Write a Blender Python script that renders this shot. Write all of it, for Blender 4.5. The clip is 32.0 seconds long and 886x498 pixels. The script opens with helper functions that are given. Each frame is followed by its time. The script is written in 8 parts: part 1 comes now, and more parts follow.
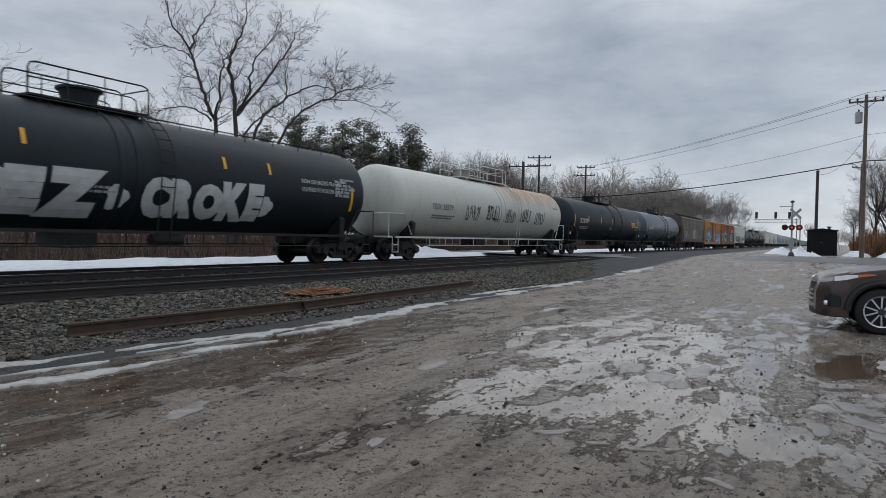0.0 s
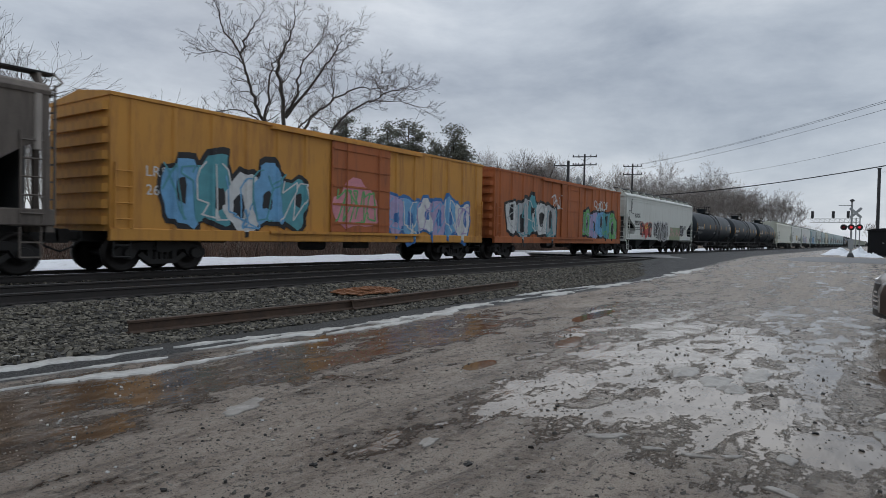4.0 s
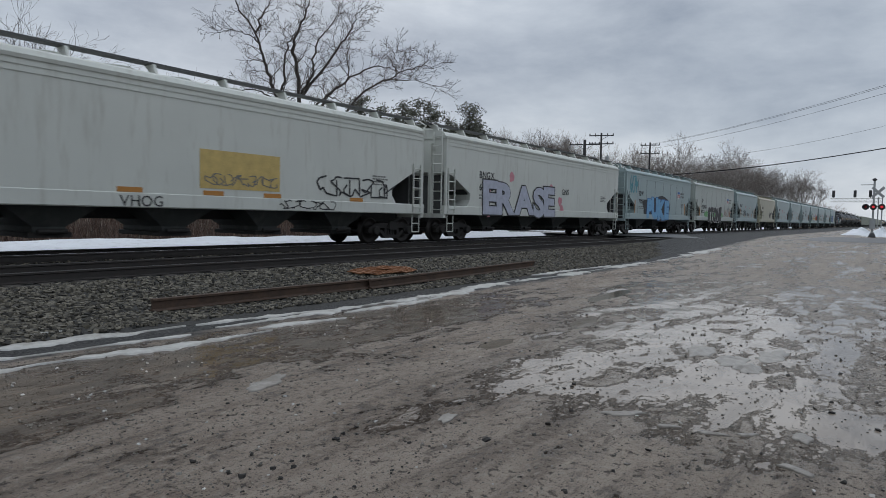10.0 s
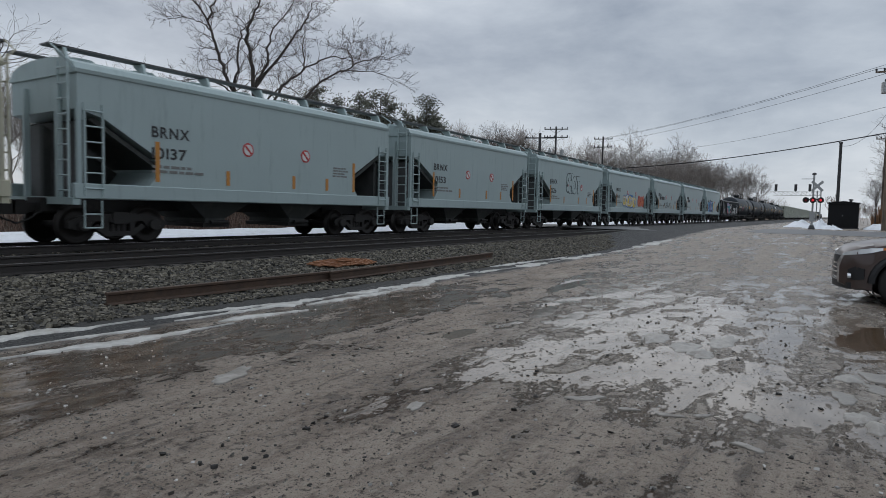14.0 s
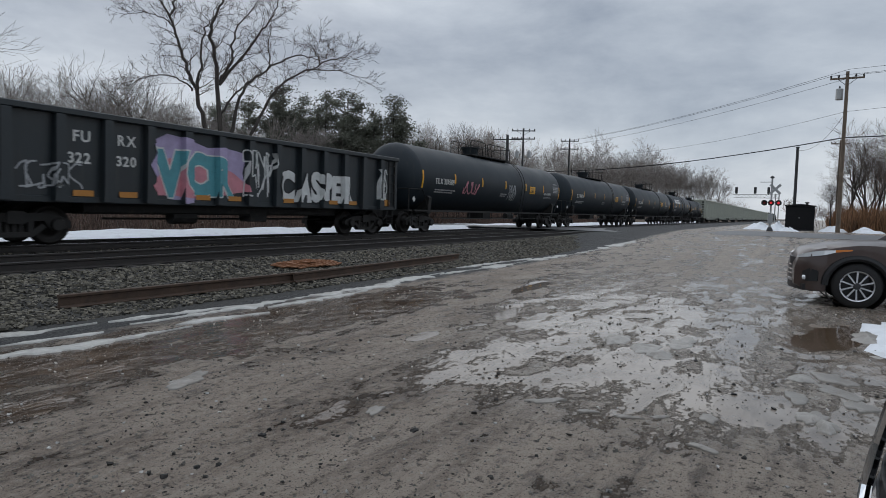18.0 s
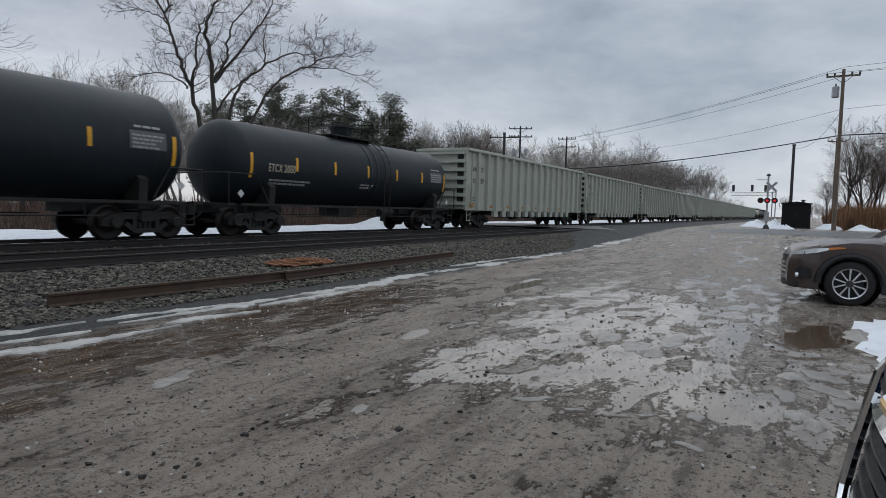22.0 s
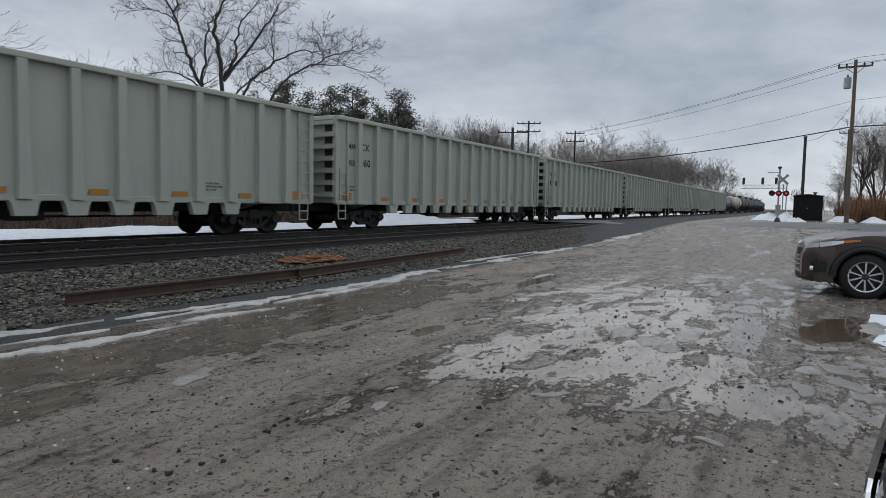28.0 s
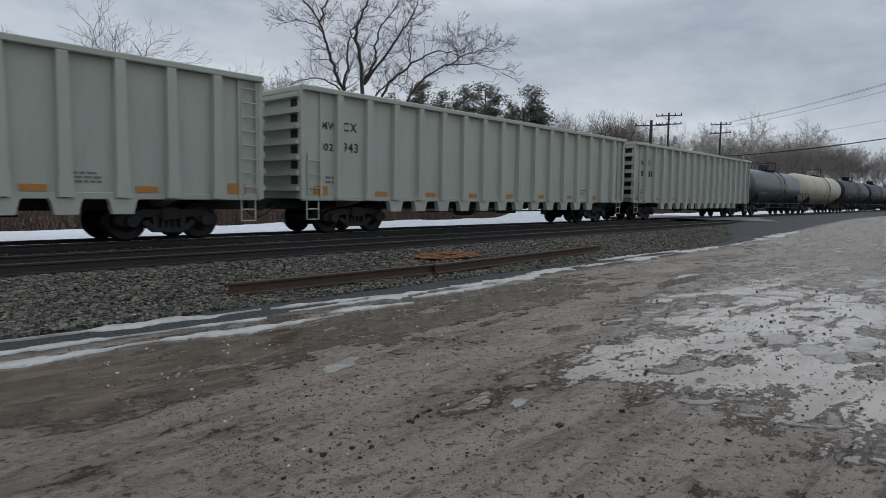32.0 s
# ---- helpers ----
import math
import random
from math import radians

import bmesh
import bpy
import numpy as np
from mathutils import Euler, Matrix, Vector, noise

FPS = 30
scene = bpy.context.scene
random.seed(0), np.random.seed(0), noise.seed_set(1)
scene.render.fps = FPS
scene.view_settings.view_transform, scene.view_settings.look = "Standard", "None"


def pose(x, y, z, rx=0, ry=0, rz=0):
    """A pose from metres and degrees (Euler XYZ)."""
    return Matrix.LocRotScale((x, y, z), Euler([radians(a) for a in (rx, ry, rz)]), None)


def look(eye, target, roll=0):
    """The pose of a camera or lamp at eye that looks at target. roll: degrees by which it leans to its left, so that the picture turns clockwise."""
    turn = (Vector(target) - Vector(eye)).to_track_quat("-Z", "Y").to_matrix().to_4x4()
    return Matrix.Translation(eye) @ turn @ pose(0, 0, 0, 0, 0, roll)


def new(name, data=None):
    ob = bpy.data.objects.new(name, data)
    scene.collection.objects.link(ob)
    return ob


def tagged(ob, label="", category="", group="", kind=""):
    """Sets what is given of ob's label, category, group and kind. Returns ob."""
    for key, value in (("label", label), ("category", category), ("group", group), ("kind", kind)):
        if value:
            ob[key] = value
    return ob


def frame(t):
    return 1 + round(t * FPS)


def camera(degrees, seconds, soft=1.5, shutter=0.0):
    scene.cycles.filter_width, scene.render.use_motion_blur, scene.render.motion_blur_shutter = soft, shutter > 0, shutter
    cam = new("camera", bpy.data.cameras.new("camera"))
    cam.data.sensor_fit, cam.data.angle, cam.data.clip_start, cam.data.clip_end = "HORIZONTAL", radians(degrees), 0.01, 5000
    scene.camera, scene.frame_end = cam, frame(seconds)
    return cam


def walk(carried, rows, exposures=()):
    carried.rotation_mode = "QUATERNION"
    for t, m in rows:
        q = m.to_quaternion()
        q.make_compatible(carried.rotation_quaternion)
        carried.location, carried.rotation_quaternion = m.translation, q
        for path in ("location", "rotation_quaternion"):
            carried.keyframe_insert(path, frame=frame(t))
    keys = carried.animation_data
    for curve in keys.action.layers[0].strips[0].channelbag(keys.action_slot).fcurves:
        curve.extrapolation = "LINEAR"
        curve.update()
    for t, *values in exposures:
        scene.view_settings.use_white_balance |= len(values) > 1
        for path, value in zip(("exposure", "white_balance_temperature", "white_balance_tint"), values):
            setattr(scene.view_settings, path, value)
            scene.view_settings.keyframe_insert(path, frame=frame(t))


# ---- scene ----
# The track runs along x, the train stands at y = 16.15 and rolls towards -x; the eye is over the origin.
cam = camera(70.0, 32.0, soft=0.6, shutter=0.08)
METRES, EYE, TILT, LEAN, TURN = 2.11, 1.45, -3.97, 0.0, -59.0
ROWS = [
    (0.0, 0.0, 0.0, 0.0, -0.06, 2.91, -1.12),
    (0.5, -0.0146, -0.0134, 0.0025, 0.34, 2.9, -1.05),
    (1.0, -0.03, -0.014, 0.0034, 0.94, 2.93, -1.12),
    (1.5, -0.0305, -0.0095, 0.0035, 1.28, 2.9, -1.24),
    (2.0, -0.0286, -0.0057, 0.0038, 1.51, 2.89, -1.29),
    (2.5, -0.0257, -0.0065, 0.0037, 1.78, 2.93, -1.26),
    (3.0, -0.0294, -0.0066, 0.0042, 2.4, 2.91, -1.33),
    (3.5, -0.0349, -0.0042, 0.0042, 3.16, 2.87, -1.35),
    (5.5, -0.0079, -0.0047, 0.001, 5.11, 2.41, -1.61),
    (6.0, -0.0116, -0.0129, 0.0006, 5.2, 2.2, -1.49),
    (6.5, -0.0434, -0.0235, 0.0006, 5.06, 1.95, -1.49),
    (7.0, -0.0678, -0.0417, 0.0023, 4.98, 1.76, -1.46),
    (7.5, -0.0797, -0.0486, 0.0021, 4.93, 1.6, -1.48),
    (8.0, -0.0805, -0.0463, 0.003, 4.95, 1.45, -1.49),
    (8.5, -0.0815, -0.0438, 0.001, 5.0, 1.28, -1.53),
    (9.0, -0.0834, -0.043, 0.0022, 5.15, 1.09, -1.54),
    (9.5, -0.0685, -0.0392, 0.0021, 5.32, 0.95, -1.52),
    (10.0, -0.0429, -0.0303, 0.003, 5.18, 0.93, -1.54),
    (10.5, -0.0266, -0.0236, 0.0035, 4.67, 0.93, -1.51),
    (11.0, -0.0244, -0.0179, 0.0028, 4.16, 0.99, -1.45),
    (11.5, -0.0154, -0.0153, 0.003, 3.76, 0.86, -1.37),
    (12.0, 0.0006, -0.0082, 0.0007, 3.58, 0.79, -1.42),
    (12.5, 0.0054, -0.0088, 0.0007, 3.33, 0.69, -1.5),
    (13.0, -0.002, -0.0309, -0.0003, 3.01, 0.81, -1.33),
    (13.5, -0.0655, -0.064, -0.0016, 1.91, 0.7, -1.26),
    (14.0, -0.0806, -0.0655, -0.0044, 1.22, 0.35, -1.33),
    (14.5, -0.0265, -0.0453, -0.001, 0.46, 0.24, -1.44),
    (15.0, -0.0146, -0.0365, -0.0002, -0.49, 0.32, -1.45),
    (15.5, -0.0465, -0.0532, -0.0001, -1.1, 0.39, -1.35),
    (17.5, -0.0617, -0.0478, 0.0033, -1.74, 0.52, -1.39),
    (18.0, -0.0531, -0.0498, 0.0036, -1.65, 0.47, -1.41),
    (18.5, -0.0363, -0.0453, 0.0039, -1.08, 0.46, -1.47),
    (19.0, -0.0041, -0.0374, 0.0089, -0.65, 0.36, -1.46),
    (19.5, -0.0325, -0.0444, 0.0037, -0.96, 0.36, -1.35),
    (20.0, -0.0579, -0.0543, 0.0042, -1.49, 0.34, -1.29),
    (20.5, -0.0593, -0.0503, 0.0041, -1.78, 0.31, -1.29),
    (21.0, -0.0508, -0.0461, 0.0048, -1.9, 0.32, -1.29),
    (21.5, -0.0376, -0.0423, 0.0053, -1.86, 0.31, -1.3),
    (22.0, -0.0107, -0.0354, 0.0037, -1.85, 0.3, -1.34),
    (22.5, 0.0228, -0.0349, 0.0013, -1.98, 0.32, -1.36),
    (23.0, 0.0313, -0.035, -0.0028, -2.23, 0.43, -1.24),
    (23.5, 0.0205, -0.0304, 0.0001, -2.37, 0.34, -1.11),
    (24.0, 0.0092, -0.0315, 0.0021, -2.35, 0.34, -0.98),
    (24.5, -0.0252, -0.0379, 0.0064, -2.32, 0.35, -0.95),
    (25.0, -0.0679, -0.0501, 0.005, -2.22, 0.3, -1.02),
    (25.5, -0.0867, -0.0524, 0.0047, -2.05, 0.24, -0.94),
    (27.5, -0.0345, -0.039, 0.0064, -1.27, -0.02, -0.88),
    (28.0, -0.0426, -0.0418, 0.0067, -1.08, -0.1, -0.87),
    (28.5, -0.0632, -0.0502, 0.0025, -0.99, -0.16, -0.92),
    (29.0, -0.0755, -0.0555, 0.0022, -0.92, -0.16, -0.94),
    (29.5, -0.069, -0.0517, 0.0024, -0.81, -0.17, -0.98),
    (30.0, -0.0602, -0.0467, 0.0029, -0.7, -0.24, -1.03),
    (30.5, -0.0544, -0.0429, 0.003, -0.51, -0.31, -1.02),
    (31.0, -0.0571, -0.0404, 0.0027, 1.21, -0.42, -1.07),
    (31.5, -0.076, -0.045, 0.0048, 7.67, -0.53, -1.16),
    (32.0, -0.0781, -0.043, 0.0049, 10.68, -0.58, -1.35),
]
walk(cam, [(t, pose(0, 0, EYE, TILT, LEAN, TURN) @ pose(METRES * x, METRES * y, METRES * z, 90 + pitch, roll, yaw)) for t, x, y, z, yaw, pitch, roll in ROWS])

RAIL_Z = 0.42      # rail head over the yard
TRAIN_Y = 16.15    # centre of the train's track
NEAR_Y = 12.05     # centre of the empty track
SPEED = 22.5       # train, m/s

# ---------------------------------------------------------------- light
SUN_AZ, SUN_EL = radians(50), radians(28)


def build_world():
    w = bpy.data.worlds.new("overcast")
    scene.world = w
    w.use_nodes = True
    nt = w.node_tree
    nt.nodes.clear()
    N = nt.nodes.new
    L = nt.links.new
    out, bg = N("ShaderNodeOutputWorld"), N("ShaderNodeBackground")
    sky = N("ShaderNodeTexSky")
    sky.sky_type, sky.sun_disc = "NISHITA", False
    sky.sun_elevation, sky.sun_rotation = SUN_EL, radians(90) - SUN_AZ
    tc, mp = N("ShaderNodeTexCoord"), N("ShaderNodeMapping")
    mp.inputs["Rotation"].default_value = (0, 0, radians(-12))
    mp.inputs["Scale"].default_value = (1.0, 1.0, 2.9)
    L(tc.outputs["Generated"], mp.inputs["Vector"])
    n1, n2 = N("ShaderNodeTexNoise"), N("ShaderNodeTexNoise")
    n1.inputs["Scale"].default_value, n1.inputs["Detail"].default_value, n1.inputs["Roughness"].default_value = 2.7, 12, 0.6
    n1.inputs["Distortion"].default_value = 0.15
    n2.inputs["Scale"].default_value, n2.inputs["Detail"].default_value = 1.1, 5
    for n in (n1, n2):
        L(mp.outputs["Vector"], n.inputs["Vector"])
    add = N("ShaderNodeMath")
    add.operation = "ADD"
    L(n1.outputs["Fac"], add.inputs[0])
    L(n2.outputs["Fac"], add.inputs[1])
    ramp = N("ShaderNodeValToRGB")
    e = ramp.color_ramp.elements
    e[0].position, e[0].color = 0.37, (0.30, 0.35, 0.43, 1)
    e[1].position, e[1].color = 0.64, (0.72, 0.765, 0.82, 1)
    mid = ramp.color_ramp.elements.new(0.5)
    mid.color = (0.485, 0.54, 0.615, 1)
    half = N("ShaderNodeMath")
    half.operation = "MULTIPLY"
    half.inputs[1].default_value = 0.5
    L(add.outputs[0], half.inputs[0])
    L(half.outputs[0], ramp.inputs["Fac"])
    # brighter cloud round the hidden sun
    dot = N("ShaderNodeVectorMath")
    dot.operation = "DOT_PRODUCT"
    dot.inputs[1].default_value = (math.cos(SUN_AZ) * math.cos(SUN_EL), math.sin(SUN_AZ) * math.cos(SUN_EL), math.sin(SUN_EL))
    nrm = N("ShaderNodeVectorMath")
    nrm.operation = "NORMALIZE"
    L(tc.outputs["Generated"], nrm.inputs[0])
    L(nrm.outputs[0], dot.inputs[0])
    mr = N("ShaderNodeMapRange")
    mr.interpolation_type = "SMOOTHSTEP"
    mr.inputs["From Min"].default_value, mr.inputs["From Max"].default_value = 0.86, 1.0
    mr.inputs["To Min"].default_value, mr.inputs["To Max"].default_value = 1.0, 1.12
    L(dot.outputs["Value"], mr.inputs["Value"])
    glow = N("ShaderNodeVectorMath")
    glow.operation = "SCALE"
    L(ramp.outputs["Color"], glow.inputs[0])
    L(mr.outputs[0], glow.inputs["Scale"])
    # an overcast sky is brightest overhead
    sepz, zen, lift = N("ShaderNodeSeparateXYZ"), N("ShaderNodeMapRange"), N("ShaderNodeVectorMath")
    L(nrm.outputs[0], sepz.inputs[0])
    L(sepz.outputs[2], zen.inputs["Value"])
    zen.inputs["From Min"].default_value, zen.inputs["From Max"].default_value = 0.42, 1.0
    zen.inputs["To Min"].default_value, zen.inputs["To Max"].default_value = 1.0, 2.2
    lift.operation = "SCALE"
    L(glow.outputs[0], lift.inputs[0])
    L(zen.outputs[0], lift.inputs["Scale"])
    dim = N("ShaderNodeVectorMath")
    dim.operation = "SCALE"
    dim.inputs["Scale"].default_value = 0.08
    L(sky.outputs["Color"], dim.inputs[0])
    mix = N("ShaderNodeMix")
    mix.data_type = "RGBA"
    mix.inputs["Factor"].default_value = 0.93
    L(dim.outputs[0], mix.inputs[6])
    L(lift.outputs[0], mix.inputs[7])
    L(mix.outputs[2], bg.inputs["Color"])
    bg.inputs["Strength"].default_value = 1.0
    L(bg.outputs[0], out.inputs[0])


build_world()
sun = new("sun", bpy.data.lights.new("sun", "SUN"))
sun.data.energy, sun.data.angle, sun.data.color = 0.5, radians(90), (1.0, 0.96, 0.9)
sun.matrix_world = look((0, 0, 0), (-math.cos(SUN_AZ) * math.cos(SUN_EL), -math.sin(SUN_AZ) * math.cos(SUN_EL), -math.sin(SUN_EL)))
sun.location = (40, 60, 60)
scene.view_settings.exposure = 0.0


# ---------------------------------------------------------------- materials
MATS = {}


def surface(name, color, rough=0.6, metal=0.0, vary=0.15, scale=3.0, dirt=None, dirt_amount=0.3, streak=0.0, bump=0.0, bump_scale=60.0, fine=40.0, spec=0.5, random_value=0.0):
    """A painted, rusty or mineral surface: two scales of variation, optional dirt in vertical streaks, and fine relief."""
    if name in MATS:
        return MATS[name]
    m = bpy.data.materials.new(name)
    m.use_nodes = True
    nt = m.node_tree
    N, L = nt.nodes.new, nt.links.new
    b = nt.nodes["Principled BSDF"]
    b.inputs["Metallic"].default_value = metal
    b.inputs["Specular IOR Level"].default_value = spec
    tc = N("ShaderNodeTexCoord")
    big, small = N("ShaderNodeTexNoise"), N("ShaderNodeTexNoise")
    big.inputs["Scale"].default_value, big.inputs["Detail"].default_value = scale, 5
    small.inputs["Scale"].default_value, small.inputs["Detail"].default_value = fine, 4
    L(tc.outputs["Object"], big.inputs["Vector"])
    L(tc.outputs["Object"], small.inputs["Vector"])
    c = Vector(color)
    ramp = N("ShaderNodeValToRGB")
    ramp.color_ramp.elements[0].position, ramp.color_ramp.elements[0].color = 0.3, (*(c * (1 - vary)), 1)
    ramp.color_ramp.elements[1].position, ramp.color_ramp.elements[1].color = 0.7, (*(c * (1 + vary)), 1)
    m1 = N("ShaderNodeMath")
    m1.operation = "MULTIPLY_ADD"
    m1.inputs[1].default_value = 0.35
    m2 = N("ShaderNodeMath")
    m2.operation = "MULTIPLY"
    m2.inputs[1].default_value = 0.65
    L(big.outputs["Fac"], m2.inputs[0])
    L(small.outputs["Fac"], m1.inputs[0])
    L(m2.outputs[0], m1.inputs[2])
    L(m1.outputs[0], ramp.inputs["Fac"])
    col = ramp.outputs["Color"]
    if dirt:
        mp = N("ShaderNodeMapping")
        k = streak if streak else 1.0
        mp.inputs["Scale"].default_value = (2.2, 2.2, 2.2 / k if streak else 2.2)
        L(tc.outputs["Object"], mp.inputs["Vector"])
        dn = N("ShaderNodeTexNoise")
        dn.inputs["Scale"].default_value, dn.inputs["Detail"].default_value, dn.inputs["Roughness"].default_value = 2.0, 7, 0.65
        L(mp.outputs["Vector"], dn.inputs["Vector"])
        dr = N("ShaderNodeMapRange")
        dr.inputs["From Min"].default_value, dr.inputs["From Max"].default_value = 0.62 - 0.3 * dirt_amount, 0.92 - 0.3 * dirt_amount
        dr.inputs["To Max"].default_value = min(1.0, 0.35 + dirt_amount)
        L(dn.outputs["Fac"], dr.inputs["Value"])
        mx = N("ShaderNodeMix")
        mx.data_type = "RGBA"
        L(dr.outputs[0], mx.inputs["Factor"])
        L(col, mx.inputs[6])
        mx.inputs[7].default_value = (*dirt, 1)
        col = mx.outputs[2]
    if random_value:
        oi, hs = N("ShaderNodeObjectInfo"), N("ShaderNodeHueSaturation")
        rr = N("ShaderNodeMapRange")
        rr.inputs["To Min"].default_value, rr.inputs["To Max"].default_value = 1 - random_value, 1 + random_value
        L(oi.outputs["Random"], rr.inputs["Value"])
        L(rr.outputs[0], hs.inputs["Value"])
        L(col, hs.inputs["Color"])
        col = hs.outputs["Color"]
    L(col, b.inputs["Base Color"])
    rg = N("ShaderNodeMapRange")
    rg.inputs["To Min"].default_value, rg.inputs["To Max"].default_value = max(0.03, rough - 0.12), min(1, rough + 0.12)
    L(big.outputs["Fac"], rg.inputs["Value"])
    L(rg.outputs[0], b.inputs["Roughness"])
    if bump:
        bn, bp = N("ShaderNodeTexNoise"), N("ShaderNodeBump")
        bn.inputs["Scale"].default_value, bn.inputs["Detail"].default_value = bump_scale, 5
        L(tc.outputs["Object"], bn.inputs["Vector"])
        L(bn.outputs["Fac"], bp.inputs["Height"])
        bp.inputs["Strength"].default_value, bp.inputs["Distance"].default_value = 0.6, bump
        L(bp.outputs[0], b.inputs["Normal"])
    MATS[name] = m
    return m


GRIME = (0.05, 0.042, 0.034)
RUST = (0.16, 0.062, 0.028)
tank_black = surface("tank_black_paint", (0.0155, 0.0215, 0.027), 0.5, vary=0.25, scale=0.8, dirt=(0.036, 0.037, 0.038), dirt_amount=0.3, streak=5, spec=0.26, random_value=0.18)
tank_white = surface("tank_white_paint", (0.55, 0.545, 0.49), 0.5, vary=0.06, scale=0.7, dirt=(0.42, 0.31, 0.2), dirt_amount=0.34, streak=5)
tank_blue = surface("tank_blue_paint", (0.072, 0.10, 0.125), 0.38, vary=0.18, scale=0.7, dirt=(0.025, 0.03, 0.034), dirt_amount=0.4, streak=6)
tank_cream = surface("tank_cream_paint", (0.50, 0.44, 0.33), 0.5, vary=0.1, scale=0.7, dirt=(0.10, 0.08, 0.06), dirt_amount=0.4, streak=5)
tank_grey = surface("tank_grey_paint", (0.075, 0.088, 0.098), 0.4, vary=0.15, scale=0.7, dirt=(0.02, 0.02, 0.02), dirt_amount=0.45, streak=5)
gon_grey = surface("gondola_grey_paint", (0.40, 0.415, 0.355), 0.55, vary=0.06, scale=0.8, dirt=(0.29, 0.295, 0.255), dirt_amount=0.3, streak=6, random_value=0.04)
hop_cream = surface("hopper_cream_paint", (0.55, 0.555, 0.465), 0.5, vary=0.06, scale=0.7, dirt=(0.33, 0.30, 0.23), dirt_amount=0.25, streak=7)
hop_white = surface("hopper_white_paint", (0.56, 0.575, 0.53), 0.5, vary=0.06, scale=0.7, dirt=(0.30, 0.28, 0.23), dirt_amount=0.28, streak=7)
hop_pale = surface("hopper_pale_grey_paint", (0.42, 0.455, 0.42), 0.5, vary=0.06, scale=0.7, dirt=(0.22, 0.22, 0.20), dirt_amount=0.32, streak=7)
hop_blue = surface("hopper_blue_grey_paint", (0.32, 0.395, 0.395), 0.5, vary=0.06, scale=0.7, dirt=(0.16, 0.2, 0.19), dirt_amount=0.22, streak=7, random_value=0.05)
hop_tan = surface("hopper_tan_paint", (0.43, 0.41, 0.31), 0.5, vary=0.07, scale=0.7, dirt=(0.18, 0.165, 0.13), dirt_amount=0.35, streak=7)
hop_brown = surface("hopper_weathered_grey_paint", (0.135, 0.112, 0.094), 0.75, vary=0.35, scale=0.9, dirt=(0.055, 0.045, 0.04), dirt_amount=0.5, streak=8)
box_yellow = surface("boxcar_yellow_paint", (0.50, 0.235, 0.04), 0.6, vary=0.12, scale=0.9, dirt=(0.20, 0.075, 0.03), dirt_amount=0.45, streak=8)
box_orange = surface("boxcar_rust_orange_paint", (0.36, 0.105, 0.03), 0.65, vary=0.15, scale=0.9, dirt=(0.12, 0.05, 0.028), dirt_amount=0.45, streak=8)
gon_black = surface("gondola_black_paint", (0.013, 0.019, 0.023), 0.42, vary=0.3, scale=0.9, dirt=(0.04, 0.038, 0.036), dirt_amount=0.35, streak=6)
under_black = surface("underframe_grime", (0.010, 0.0095, 0.009), 0.7, vary=0.4, scale=3, dirt=GRIME, dirt_amount=0.35, bump=0.004)
bogie_steel = surface("bogie_grimy_steel", (0.013, 0.0115, 0.0105), 0.68, vary=0.35, scale=6, dirt=(0.03, 0.023, 0.018), dirt_amount=0.3, bump=0.004)
wheel_steel = surface("wheel_steel", (0.018, 0.0155, 0.014), 0.5, metal=0.5, vary=0.3, scale=8)
shiny_steel = surface("polished_rail_steel", (0.32, 0.32, 0.33), 0.28, metal=1.0, vary=0.15, scale=5)
rail_rust = surface("rusty_rail_steel", (0.022, 0.018, 0.016), 0.65, vary=0.35, scale=4, dirt=(0.045, 0.028, 0.02), dirt_amount=0.3, bump=0.002)
plate_rust = surface("orange_rust", (0.22, 0.095, 0.042), 0.8, vary=0.35, scale=6, dirt=(0.07, 0.03, 0.018), dirt_amount=0.35, bump=0.003)
board_steel = surface("dull_running_board_steel", (0.075, 0.077, 0.078), 0.6, vary=0.2, scale=5)
galv = surface("galvanised_steel", (0.36, 0.37, 0.37), 0.45, metal=0.6, vary=0.12, scale=6)
grab_white = surface("white_handrail_paint", (0.55, 0.55, 0.51), 0.5, vary=0.12, scale=6)
yellow_tape = surface("yellow_reflective_tape", (0.72, 0.36, 0.018), 0.45, vary=0.08, scale=12)
orange_tape = surface("orange_reflector", (0.44, 0.19, 0.035), 0.5, vary=0.1, scale=12)
white_ink = surface("white_lettering", (0.58, 0.58, 0.56), 0.6, vary=0.1, scale=10)
dim_ink = surface("dim_white_lettering", (0.34, 0.34, 0.335), 0.65, vary=0.15, scale=10)
black_ink = surface("black_lettering", (0.022, 0.022, 0.024), 0.6, vary=0.15, scale=10)
grey_ink = surface("faded_grey_lettering", (0.16, 0.16, 0.15), 0.6, vary=0.15, scale=10)
# grime of the bays, and the shade under the slope sheets painted as near-black
hop_grime_shade = surface("hopper_bay_grime_and_shade", (0.034, 0.038, 0.036), 0.7, vary=0.4, scale=2, dirt=(0.09, 0.09, 0.08), dirt_amount=0.4, streak=3)
plate_grey = surface("grey_data_panel", (0.11, 0.115, 0.12), 0.6, vary=0.15, scale=9)
red_ink = surface("red_lettering", (0.45, 0.04, 0.04), 0.6, vary=0.1, scale=10)


